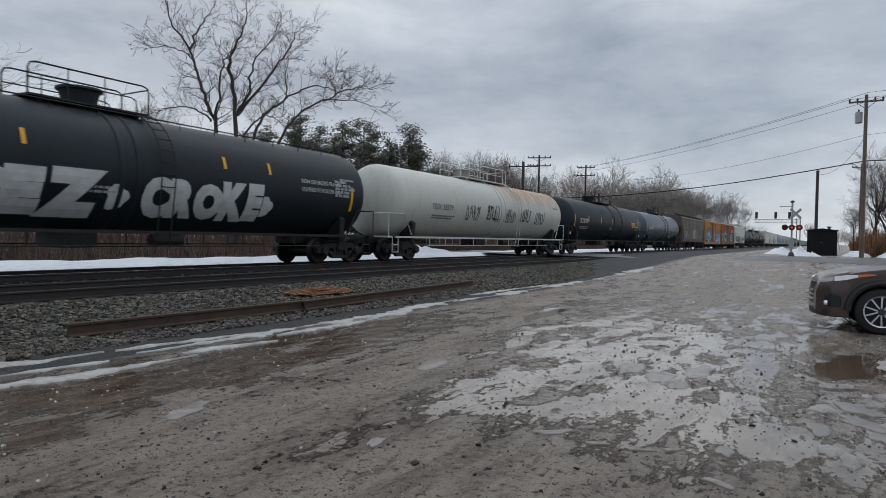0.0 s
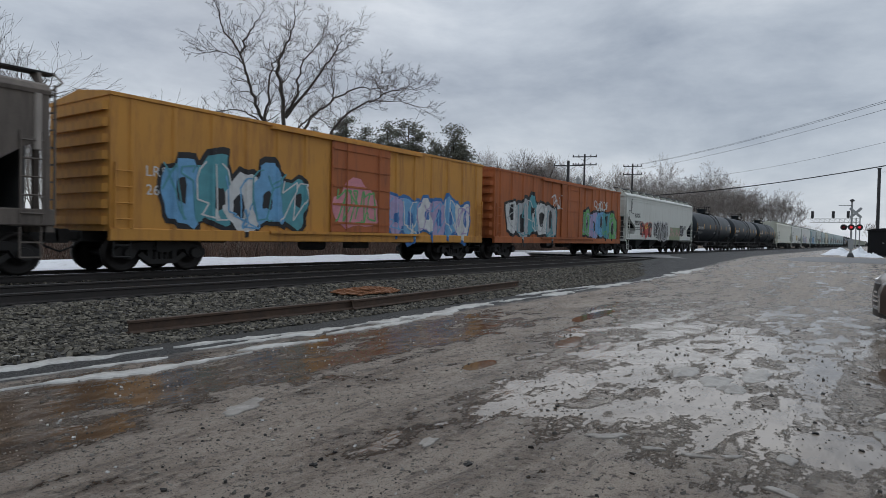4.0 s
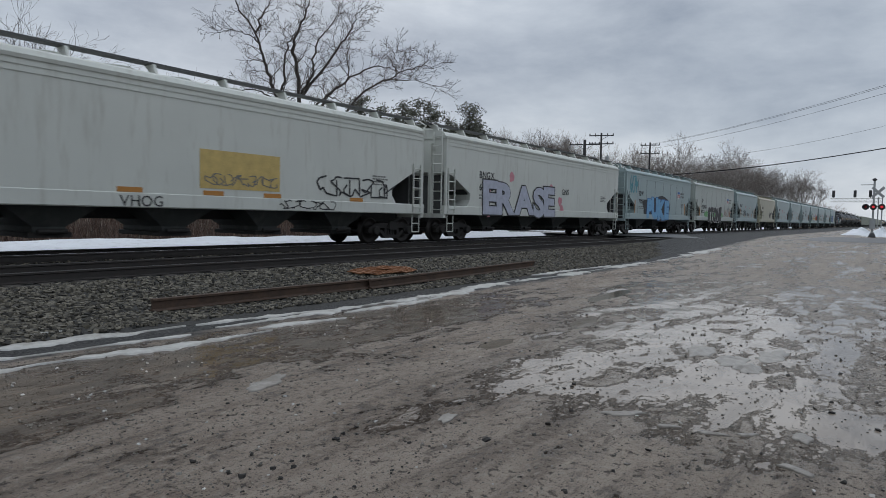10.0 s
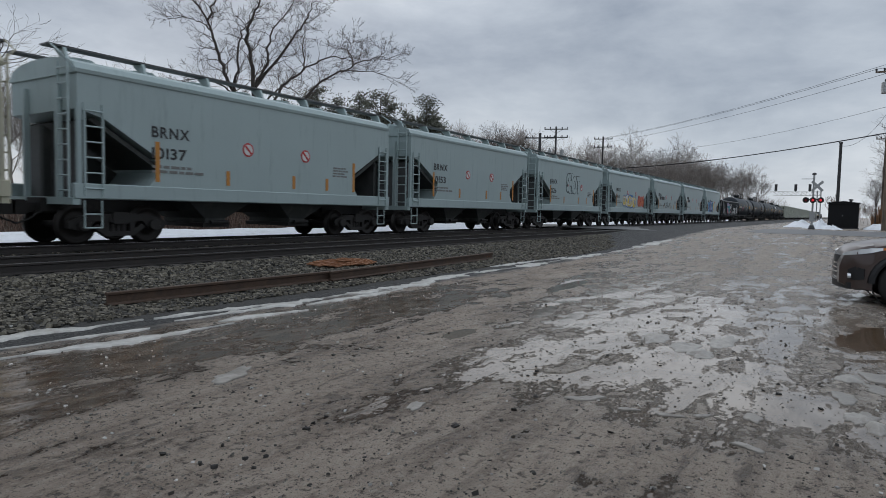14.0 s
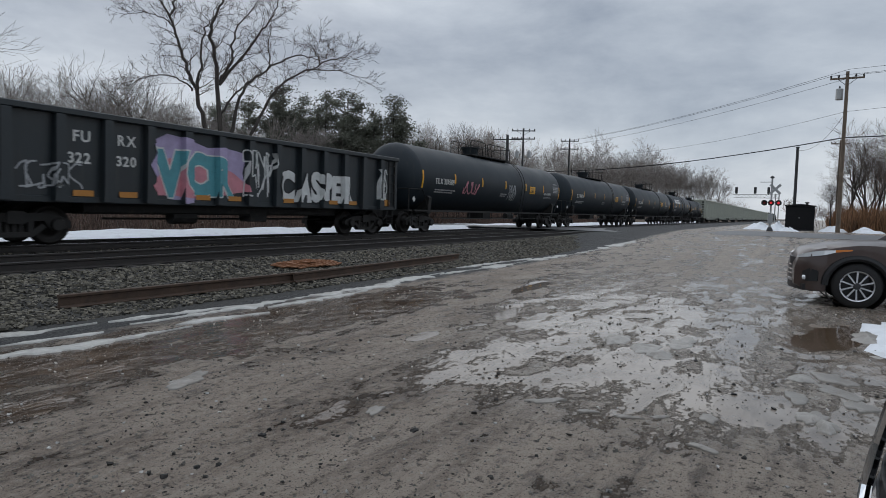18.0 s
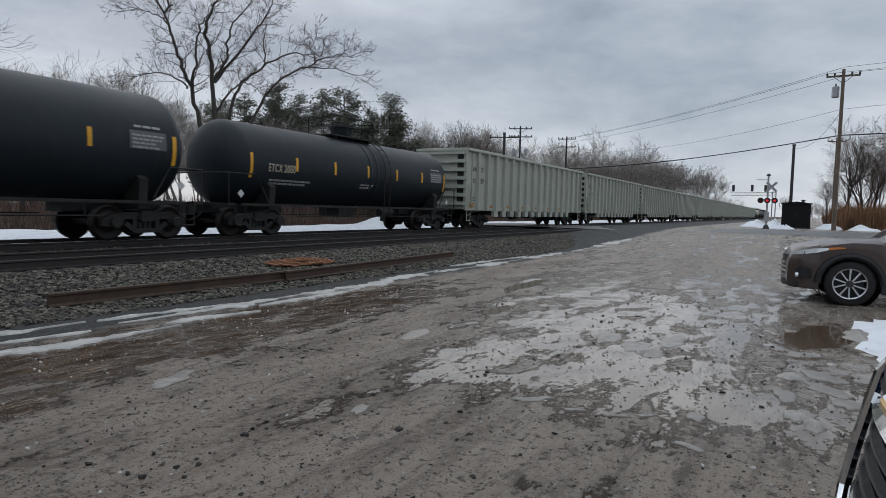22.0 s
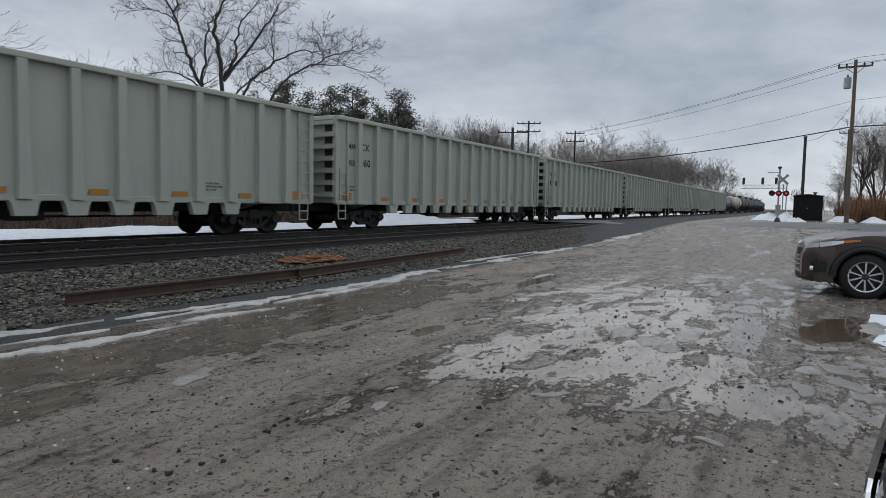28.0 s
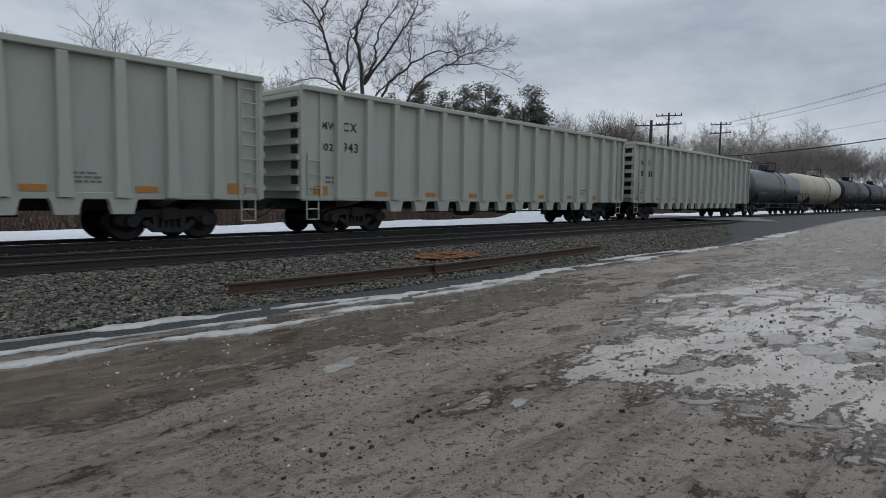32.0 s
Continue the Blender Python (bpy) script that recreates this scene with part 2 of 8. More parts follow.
def crown_rust(mat, color, x0, z0):
    """Rust that weeps from the crown of a tank beyond x0, in ragged vertical streaks that die out below z0."""
    nt = mat.node_tree
    N, L = nt.nodes.new, nt.links.new
    b = nt.nodes["Principled BSDF"]
    src = b.inputs["Base Color"].links[0].from_socket
    tc, mp, n, sep = N("ShaderNodeTexCoord"), N("ShaderNodeMapping"), N("ShaderNodeTexNoise"), N("ShaderNodeSeparateXYZ")
    mp.inputs["Scale"].default_value = (2.2, 0.6, 0.35)
    n.inputs["Scale"].default_value, n.inputs["Detail"].default_value, n.inputs["Roughness"].default_value = 1.6, 9, 0.68
    L(tc.outputs["Object"], mp.inputs["Vector"])
    L(mp.outputs["Vector"], n.inputs["Vector"])
    L(tc.outputs["Object"], sep.inputs[0])
    fac = None
    for socket, lo, hi in ((sep.outputs[0], x0, x0 + 2.2), (sep.outputs[2], z0, z0 + 0.9), (n.outputs["Fac"], 0.38, 0.54)):
        r = N("ShaderNodeMapRange")
        r.inputs["From Min"].default_value, r.inputs["From Max"].default_value = lo, hi
        L(socket, r.inputs["Value"])
        if fac is None:
            fac = r.outputs[0]
        else:
            m = N("ShaderNodeMath")
            m.operation = "MULTIPLY"
            L(fac, m.inputs[0])
            L(r.outputs[0], m.inputs[1])
            fac = m.outputs[0]
    mx = N("ShaderNodeMix")
    mx.data_type = "RGBA"
    L(fac, mx.inputs["Factor"])
    L(src, mx.inputs[6])
    mx.inputs[7].default_value = (*color, 1)
    L(mx.outputs[2], b.inputs["Base Color"])


crown_rust(tank_white, (0.36, 0.16, 0.05), 0.2, 2.75)


# ---------------------------------------------------------------- mesh helpers
class Shape:
    """Collects vertices and faces; every solid is closed and has thickness."""

    def __init__(self):
        self.v, self.f = [], []

    def add(self, verts, faces):
        n = len(self.v)
        self.v += [tuple(p) for p in verts]
        self.f += [tuple(n + i for i in q) for q in faces]
        return self

    def box(self, x0, x1, y0, y1, z0, z1):
        v = [(x, y, z) for z in (z0, z1) for y in (y0, y1) for x in (x0, x1)]
        return self.add(v, [(0, 2, 3, 1), (4, 5, 7, 6), (0, 1, 5, 4), (2, 6, 7, 3), (0, 4, 6, 2), (1, 3, 7, 5)])

    def bbox(self, x0, x1, y0, y1, z0, z1, b=0.01):
        """A box with bevelled long edges, rounded in the plane across its longest side."""
        size = (x1 - x0, y1 - y0, z1 - z0)
        ax = size.index(max(size))
        o = [(x0, x1), (y0, y1), (z0, z1)]
        i, j = [(1, 2), (2, 0), (0, 1)][ax]
        a0, a1, c0, c1 = *o[i], *o[j]
        prof = [(a0 + b, c0), (a1 - b, c0), (a1, c0 + b), (a1, c1 - b), (a1 - b, c1), (a0 + b, c1), (a0, c1 - b), (a0, c0 + b)]
        return self.prism(prof, ax, *o[ax])

    def prism(self, prof, ax, a, b):
        """A closed outline pushed along axis ax; the outline's coordinates are the two next axes in turn."""
        i, j = (ax + 1) % 3, (ax + 2) % 3
        v = []
        for s in (a, b):
            for p in prof:
                q = [0, 0, 0]
                q[ax], q[i], q[j] = s, p[0], p[1]
                v.append(q)
        n = len(prof)
        area = sum(prof[k][0] * prof[(k + 1) % n][1] - prof[(k + 1) % n][0] * prof[k][1] for k in range(n))
        f = [tuple(range(n - 1, -1, -1)), tuple(range(n, 2 * n))] + [(k, (k + 1) % n, n + (k + 1) % n, n + k) for k in range(n)]
        if (area < 0) != (b < a):
            f = [q[::-1] for q in f]
        return self.add(v, f)

    def tube(self, p, q, r, n=6, r2=None):
        p, q = Vector(p), Vector(q)
        d = (q - p).normalized()
        u = d.orthogonal().normalized()
        w = d.cross(u)
        r2 = r if r2 is None else r2
        v = []
        for c, rr in ((p, r), (q, r2)):
            v += [c + (u * math.cos(2 * math.pi * k / n) + w * math.sin(2 * math.pi * k / n)) * rr for k in range(n)]
        f = [(k, (k + 1) % n, n + (k + 1) % n, n + k) for k in range(n)] + [tuple(range(n - 1, -1, -1)), tuple(range(n, 2 * n))]
        return self.add(v, f)

    def pipe(self, pts, r, n=5):
        """A bent rod: one closed skin through all its points."""
        pts = [Vector(q) for q in pts]
        m, v, f, u = len(pts), [], [], None
        for k, c in enumerate(pts):
            a = (c - pts[k - 1]).normalized() if k else (pts[1] - c).normalized()
            b = (pts[k + 1] - c).normalized() if k < m - 1 else a
            d = a + b if (a + b).length > 0.2 else a
            d.normalize()
            u = d.orthogonal() if u is None else u - d * u.dot(d)
            if u.length < 1e-4:
                u = d.orthogonal()
            u = u.normalized()
            w = d.cross(u)
            g = 1 / max(0.5, d.dot(a))
            v += [c + (u * math.cos(2 * math.pi * j / n) + w * math.sin(2 * math.pi * j / n)) * r * (g ** 0.5) for j in range(n)]
        for k in range(m - 1):
            f += [(k * n + j, k * n + (j + 1) % n, (k + 1) * n + (j + 1) % n, (k + 1) * n + j) for j in range(n)]
        f += [tuple(range(n - 1, -1, -1)), tuple((m - 1) * n + j for j in range(n))]
        return self.add(v, f)

    def lathe(self, prof, ax, n=24, caps=True):
        """(along, radius) pairs turned about axis ax through the origin."""
        i, j = (ax + 1) % 3, (ax + 2) % 3
        v = []
        for a, r in prof:
            for k in range(n):
                q = [0, 0, 0]
                q[ax], q[i], q[j] = a, r * math.cos(2 * math.pi * k / n), r * math.sin(2 * math.pi * k / n)
                v.append(q)
        f = []
        for s in range(len(prof) - 1):
            f += [(s * n + k, s * n + (k + 1) % n, (s + 1) * n + (k + 1) % n, (s + 1) * n + k) for k in range(n)]
        if caps:
            f += [tuple(range(n - 1, -1, -1)), tuple((len(prof) - 1) * n + k for k in range(n))]
        return self.add(v, f)

    def moved(self, dx, dy, dz):
        self.v = [(x + dx, y + dy, z + dz) for x, y, z in self.v]
        return self

    def mesh(self, name, mat, smooth=False):
        me = bpy.data.meshes.new(name)
        me.from_pydata(self.v, [], self.f)
        me.materials.append(mat)
        if smooth:
            for p in me.polygons:
                p.use_smooth = len(p.vertices) == 4
        me.update()
        return me


def part(name, shape, mat, parent, label="", smooth=False, at=(0, 0, 0)):
    """One mesh object under a thing or under a part; shape may be a ready mesh."""
    me = shape if isinstance(shape, bpy.types.Mesh) else shape.mesh(name, mat, smooth)
    ob = new(name, me)
    ob.parent = parent
    ob.location = at
    if label:
        ob["label"] = label
    if name == "stencil":
        ob["kind"] = "stuff"
    return ob


def thing(name, label, category, group="", kind="", at=(0, 0, 0), rz=0.0):
    ob = new(name)
    ob.matrix_world = pose(*at, 0, 0, rz)
    ob.empty_display_size = 0.2
    return tagged(ob, label, category, group, kind)


TEXTS = {}


def text_mesh(body, mat, size, width=None, weight=0.0, depth=0.004, spacing=1.0, shear=0.0):
    """Letters as a thin mesh that stands upright and faces -y; left edge and baseline at the origin."""
    key = (body, mat.name, size, width, weight)
    if key in TEXTS:
        return TEXTS[key]
    cu = bpy.data.curves.new("lettering", "FONT")
    cu.body, cu.size, cu.offset, cu.extrude, cu.space_character, cu.shear = body, size, weight, depth, spacing, shear
    cu.resolution_u = 3
    ob = bpy.data.objects.new("lettering", cu)
    me = bpy.data.meshes.new_from_object(ob)
    bpy.data.objects.remove(ob)
    xs = [v.co.x for v in me.vertices]
    k = width / (max(xs) - min(xs)) if width else 1.0
    x0 = min(xs)
    for v in me.vertices:
        v.co = ((v.co.x - x0) * k, -v.co.z, v.co.y)
    me.materials.clear()
    me.materials.append(mat)
    TEXTS[key] = me
    return me


def noise2(x, y, s, seed=0.0):
    return noise.noise(Vector((x * s, y * s, seed)))


# ---------------------------------------------------------------- ground
def smooth01(a, b, x):
    k = min(1, max(0, (x - a) / (b - a)))
    return k * k * (3 - 2 * k)


# shallow basins that hold meltwater: x, y, half length, half width, turn
BASINS = [(8.95, -0.34, 1.35, 0.4, -10), (6.2, 3.85, 0.45, 0.14, 5), (8.3, 3.7, 0.7, 0.17, 10), (11.5, 4.6, 1.3, 0.2, 4)]
WATER_Z = -0.020


def yard_z(x, y):
    """Height of the yard, the road embankment and the ground beyond the tracks."""
    z = 0.6 * smooth01(16, 46, x) * smooth01(26, 6, y)
    z += 0.25 * smooth01(-6, -25, y)
    if 7.2 < y < 20:
        z -= 0.12 * smooth01(7.2, 8.2, y) * smooth01(20, 19, y) * smooth01(46, 20, x)
    if y > 18.5:
        z += 0.25 * smooth01(18.5, 21, y) + 0.75 * smooth01(23, 29, y)
    if -14 < x < 40 and -12 < y < 8:
        z += 0.008 * noise2(x, y, 0.7, 3) + 0.007 * noise2(x * 0.6, y * 1.4, 1.7, 5) + 0.005 * noise2(x * 0.7, y * 1.4, 4.2, 9)
        for bx, by, a, b, turn in BASINS:
            dx, dy = x - bx, y - by
            if abs(dx) < a + b + 1 and abs(dy) < a + b + 1:
                c, s = math.cos(radians(turn)), math.sin(radians(turn))
                u, w = (dx * c + dy * s) / a, (-dx * s + dy * c) / b
                d = math.sqrt(u * u + w * w) + 0.3 * noise2(x, y, 1.3, 20) + 0.22 * noise2(x, y, 4, 21)
                if d < 1.4:
                    z -= 0.04 * (1 - smooth01(0.35, 1.4, d))
    return z


def ground_material():
    m = bpy.data.materials.new("wet_gravel_mud_and_ice")
    m.use_nodes = True
    nt = m.node_tree
    N, L = nt.nodes.new, nt.links.new
    b = nt.nodes["Principled BSDF"]
    tc = N("ShaderNodeTexCoord")
    P = tc.outputs["Object"]

    def nz(scale, detail, rough=0.6, vec=P, dist=0.0):
        n = N("ShaderNodeTexNoise")
        n.inputs["Scale"].default_value, n.inputs["Detail"].default_value, n.inputs["Roughness"].default_value, n.inputs["Distortion"].default_value = scale, detail, rough, dist
        L(vec, n.inputs["Vector"])
        return n.outputs["Fac"]

    def rng(v, a, c, lo=0.0, hi=1.0):
        n = N("ShaderNodeMapRange")
        n.interpolation_type = "SMOOTHSTEP"
        for k, x in (("From Min", a), ("From Max", c), ("To Min", lo), ("To Max", hi)):
            n.inputs[k].default_value = x
        L(v, n.inputs["Value"])
        return n.outputs[0]

    def op(kind, a, c):
        n = N("ShaderNodeMath")
        n.operation = kind
        for i, x in enumerate((a, c)):
            if isinstance(x, (int, float)):
                n.inputs[i].default_value = x
            else:
                L(x, n.inputs[i])
        return n.outputs[0]

    def blend(f, a, c):
        n = N("ShaderNodeMix")
        n.data_type = "RGBA"
        L(f, n.inputs["Factor"])
        for i, x in ((6, a), (7, c)):
            if isinstance(x, tuple):
                n.inputs[i].default_value = (*x, 1)
            else:
                L(x, n.inputs[i])
        return n.outputs[2]

    def mapped(turn, sx, sy):
        n = N("ShaderNodeMapping")
        n.inputs["Rotation"].default_value, n.inputs["Scale"].default_value = (0, 0, radians(turn)), (sx, sy, 1)
        L(P, n.inputs["Vector"])
        return n.outputs["Vector"]

    sep = N("ShaderNodeSeparateXYZ")
    L(P, sep.inputs[0])
    X, Y = sep.outputs[0], sep.outputs[1]
    S = mapped(-8, 0.5, 1.5)
    broad, mid, fine, grit = nz(0.9, 9, 0.62, S, 0.5), nz(3.6, 9, 0.66, S, 0.4), nz(15, 7, 0.68), nz(75, 4, 0.7)
    lump = nz(2.3, 8, 0.58, mapped(4, 0.6, 1.2), 0.7)
    rut = nz(1.6, 6, 0.6, mapped(-6, 0.12, 2.4), 0.3)
    # the lie of the surface: churned mud, ruts and frozen crust
    lie = op("ADD", op("MULTIPLY", broad, 0.34), op("ADD", op("MULTIPLY", lump, 0.30), op("ADD", op("MULTIPLY", mid, 0.22), op("MULTIPLY", fine, 0.14))))
    # how high meltwater stands: over the open icy yard, and in the ditch beside the ice strips
    wob = op("SUBTRACT", op("MULTIPLY", nz(0.8, 6, 0.6), 2.2), 1.1)
    edge = op("ADD", X, wob)
    side = op("ADD", op("SUBTRACT", op("SUBTRACT", Y, 1.6), op("MULTIPLY", X, 0.22)), wob)
    flood = op("MULTIPLY", rng(edge, 3.7, 5.2), rng(side, 1.1, -0.4))
    flood = op("MULTIPLY", flood, rng(X, 20, 9, 0.38, 1.0))
    ditch = op("MULTIPLY", rng(op("ADD", Y, op("MULTIPLY", wob, 0.9)), 4.0, 5.5), rng(Y, 6.9, 6.2))
    ditch = op("MULTIPLY", ditch, rng(X, 13, 8))
    level = op("ADD", 0.427, op("ADD", op("MULTIPLY", flood, 0.108), op("MULTIPLY", ditch, 0.118)))
    over = op("SUBTRACT", lie, level)
    dry = rng(over, -0.022, 0.026)
    damp = rng(over, 0.055, 0.0)
    # mud, from pale silt on the ridges to dark wet clay
    mud = blend(rng(broad, 0.38, 0.62), (0.235, 0.178, 0.134), (0.385, 0.313, 0.25))
    mud = blend(rng(mid, 0.52, 0.66, 0, 0.65), mud, (0.44, 0.365, 0.295))
    mud = blend(rng(op("ADD", Y, op("MULTIPLY", wob, 0.5)), 2.7, 1.1, 0, 0.55), mud, (0.47, 0.39, 0.315))
    mud = blend(rng(rut, 0.47, 0.37, 0, 0.4), mud, (0.095, 0.068, 0.05))
    mud = blend(rng(fine, 0.53, 0.66, 0, 0.65), mud, (0.43, 0.375, 0.315))
    mud = blend(rng(mid, 0.46, 0.36, 0, 0.6), mud, (0.075, 0.056, 0.044))
    mud = blend(rng(fine, 0.46, 0.37, 0, 0.9), mud, (0.05, 0.035, 0.026))
    mud = blend(rng(grit, 0.56, 0.64, 0, 0.85), mud, (0.03, 0.023, 0.018))
    mud = blend(rng(nz(44, 3, 0.6), 0.64, 0.69, 0, 0.55), mud, (0.48, 0.43, 0.37))
    # frozen crust in the flooded part, with old snow on its crowns
    crust = blend(rng(nz(6, 7, 0.66), 0.36, 0.66), (0.215, 0.175, 0.14), (0.45, 0.39, 0.33))
    crust = blend(rng(over, 0.06, 0.12), crust, (0.47, 0.445, 0.41))
    crust = blend(rng(grit, 0.55, 0.64, 0, 0.8), crust, (0.045, 0.037, 0.03))
    crust = blend(rng(fine, 0.47, 0.38, 0, 0.6), crust, (0.07, 0.056, 0.045))
    icy = op("MULTIPLY", flood, rng(nz(1.1, 6, 0.62, S), 0.3, 0.44))
    col = blend(icy, mud, crust)
    col = blend(op("MULTIPLY", damp, op("SUBTRACT", 0.6, op("MULTIPLY", flood, 0.5))), col, (0.085, 0.06, 0.043))
    # what is seen through the water: brown silt in the ditch, grey ice in the open
    silt = blend(rng(mid, 0.4, 0.6), (0.06, 0.039, 0.026), (0.125, 0.088, 0.062))
    bed = blend(rng(lump, 0.35, 0.6), (0.14, 0.112, 0.087), (0.25, 0.21, 0.172))
    wetcol = blend(flood, silt, bed)
    col = blend(dry, wetcol, col)
    gravel = blend(rng(nz(24, 3, 0.7), 0.4, 0.68), (0.022, 0.022, 0.023), (0.10, 0.098, 0.094))
    stony = rng(op("ADD", Y, op("MULTIPLY", mid, 1.1)), 7.15, 7.55)
    col = blend(stony, col, gravel)
    # dead grass beyond the line
    far = rng(Y, 18.6, 19.6)
    grass = blend(rng(nz(1.2, 8, 0.7), 0.35, 0.7), (0.06, 0.04, 0.026), (0.15, 0.105, 0.065))
    col = blend(far, col, grass)
    L(col, b.inputs["Base Color"])
    land = op("MAXIMUM", stony, far)
    shine = op("ADD", 0.09, op("MULTIPLY", dry, op("SUBTRACT", op("ADD", 0.2, op("MULTIPLY", rng(over, 0.0, 0.07), 0.4)), op("MULTIPLY", flood, 0.14))))
    L(op("MAXIMUM", shine, op("MULTIPLY", land, 0.8)), b.inputs["Roughness"])
    relief = op("ADD", op("MAXIMUM", over, 0.0), op("MULTIPLY", dry, op("ADD", op("MULTIPLY", fine, 0.07), op("MULTIPLY", grit, 0.022))))
    ripple = op("MULTIPLY", nz(9, 4, 0.55, S), 0.010)
    bp = N("ShaderNodeBump")
    bp.inputs["Strength"].default_value, bp.inputs["Distance"].default_value = 1.0, 0.55
    L(op("ADD", op("MULTIPLY", relief, op("SUBTRACT", 1.0, op("MULTIPLY", flood, 0.35))), ripple), bp.inputs["Height"])
    L(bp.outputs[0], b.inputs["Normal"])
    return m


def grid_axis(spans):
    out = []
    for a, b, step in spans:
        n = max(1, round((b - a) / step))
        out += [a + (b - a) * k / n for k in range(n)]
    return out + [spans[-1][1]]


def build_ground():
    xs = grid_axis([(-2500, -300, 550), (-300, -40, 40), (-40, -4, 2), (-4, 1.2, 0.25), (1.2, 11, 0.05), (11, 30, 0.16), (30, 80, 1.5), (80, 400, 40), (400, 4500, 820)])
    ys = grid_axis([(-2500, -300, 550), (-300, -30, 30), (-30, -4, 1.5), (-4, -1, 0.12), (-1, 6.8, 0.05), (6.8, 12, 0.3), (12, 30, 0.8), (30, 100, 7), (100, 400, 60), (400, 2500, 700)])
    v = [(x, y, yard_z(x, y)) for y in ys for x in xs]
    w = len(xs)
    f = [(r * w + c, r * w + c + 1, (r + 1) * w + c + 1, (r + 1) * w + c) for r in range(len(ys) - 1) for c in range(w - 1)]
    me = bpy.data.meshes.new("ground")
    me.from_pydata(v, [], f)
    me.materials.append(ground_material())
    for p in me.polygons:
        p.use_smooth = True
    tagged(new("ground", me), "wet muddy gravel yard with grey ice, slush and meltwater", "ground", kind="structure")


build_ground()


def water_material(name, lo, hi):
    m = bpy.data.materials.new(name)
    m.use_nodes = True
    nt = m.node_tree
    N, L = nt.nodes.new, nt.links.new
    b = nt.nodes["Principled BSDF"]
    b.inputs["Roughness"].default_value = 0.07
    b.inputs["Specular IOR Level"].default_value = 0.5
    b.inputs["IOR"].default_value = 1.33
    tc, n, r = N("ShaderNodeTexCoord"), N("ShaderNodeTexNoise"), N("ShaderNodeValToRGB")
    n.inputs["Scale"].default_value, n.inputs["Detail"].default_value = 1.5, 5
    L(tc.outputs["Object"], n.inputs["Vector"])
    r.color_ramp.elements[0].color, r.color_ramp.elements[1].color = lo, hi
    L(n.outputs["Fac"], r.inputs["Fac"])
    L(r.outputs[0], b.inputs["Base Color"])
    n2, bp = N("ShaderNodeTexNoise"), N("ShaderNodeBump")
    n2.inputs["Scale"].default_value = 5
    L(tc.outputs["Object"], n2.inputs["Vector"])
    L(n2.outputs["Fac"], bp.inputs["Height"])
    bp.inputs["Strength"].default_value, bp.inputs["Distance"].default_value = 0.12, 0.01
    L(bp.outputs[0], b.inputs["Normal"])
    return m


def build_puddles():
    mat = water_material("muddy_meltwater", (0.062, 0.040, 0.025, 1), (0.105, 0.073, 0.048, 1))
    for i, (bx, by, a, b, turn) in enumerate(BASINS):
        c, s = math.cos(radians(turn)), math.sin(radians(turn))
        v, n = [(bx, by, WATER_Z)], 40
        for k in range(n):
            th = 2 * math.pi * k / n
            u, w = a * 1.35 * math.cos(th), b * 1.45 * math.sin(th)
            v.append((bx + u * c - w * s, by + u * s + w * c, WATER_Z))
        lift = 0.6 * smooth01(16, 46, bx) * smooth01(26, 6, by) + 0.0011 * i
        v = [(x, y, z + lift) for x, y, z in v]
        me = bpy.data.meshes.new("puddle")
        me.from_pydata(v, [], [(0, k + 1, (k + 1) % n + 1) for k in range(n)])
        me.materials.append(mat)
        tagged(new("puddle", me), "shallow brown meltwater puddle lying in the muddy yard", "puddle", kind="structure")


build_puddles()


# ---------------------------------------------------------------- track bed
ballast_mat = surface("dark_ballast", (0.022, 0.021, 0.019), 0.85, vary=0.6, scale=9, fine=26, dirt=(0.035, 0.032, 0.029), dirt_amount=0.4, bump=0.05, bump_scale=22)
stone_mat = surface("crushed_stone", (0.062, 0.055, 0.042), 0.75, vary=0.45, scale=7, fine=60)
tie_mat = surface("creosoted_timber", (0.035, 0.029, 0.024), 0.85, vary=0.35, scale=5, bump=0.006, bump_scale=30)


def island_random(mat, lo, hi):
    """Lets each separate piece of a joined mesh differ in value."""
    nt = mat.node_tree
    b = nt.nodes["Principled BSDF"]
    src = b.inputs["Base Color"].links[0].from_socket
    g, r, h = nt.nodes.new("ShaderNodeNewGeometry"), nt.nodes.new("ShaderNodeMapRange"), nt.nodes.new("ShaderNodeHueSaturation")
    r.inputs["To Min"].default_value, r.inputs["To Max"].default_value = lo, hi
    nt.links.new(g.outputs["Random Per Island"], r.inputs["Value"])
    nt.links.new(r.outputs[0], h.inputs["Value"])
    nt.links.new(src, h.inputs["Color"])
    nt.links.new(h.outputs[0], b.inputs["Base Color"])
    return mat


island_random(stone_mat, 0.12, 2.6)


def bed_z(y):
    """Cross-section of the ballast bed."""
    top = RAIL_Z - 0.19
    pts = [(7.0, -0.05), (7.5, 0.0), (8.3, 0.045), (10.75, top), (17.6, top), (19.3, 0.0), (19.8, -0.1)]
    for (a, za), (b, zb) in zip(pts, pts[1:]):
        if a <= y <= b:
            return za + (zb - za) * (y - a) / (b - a)
    return -0.1


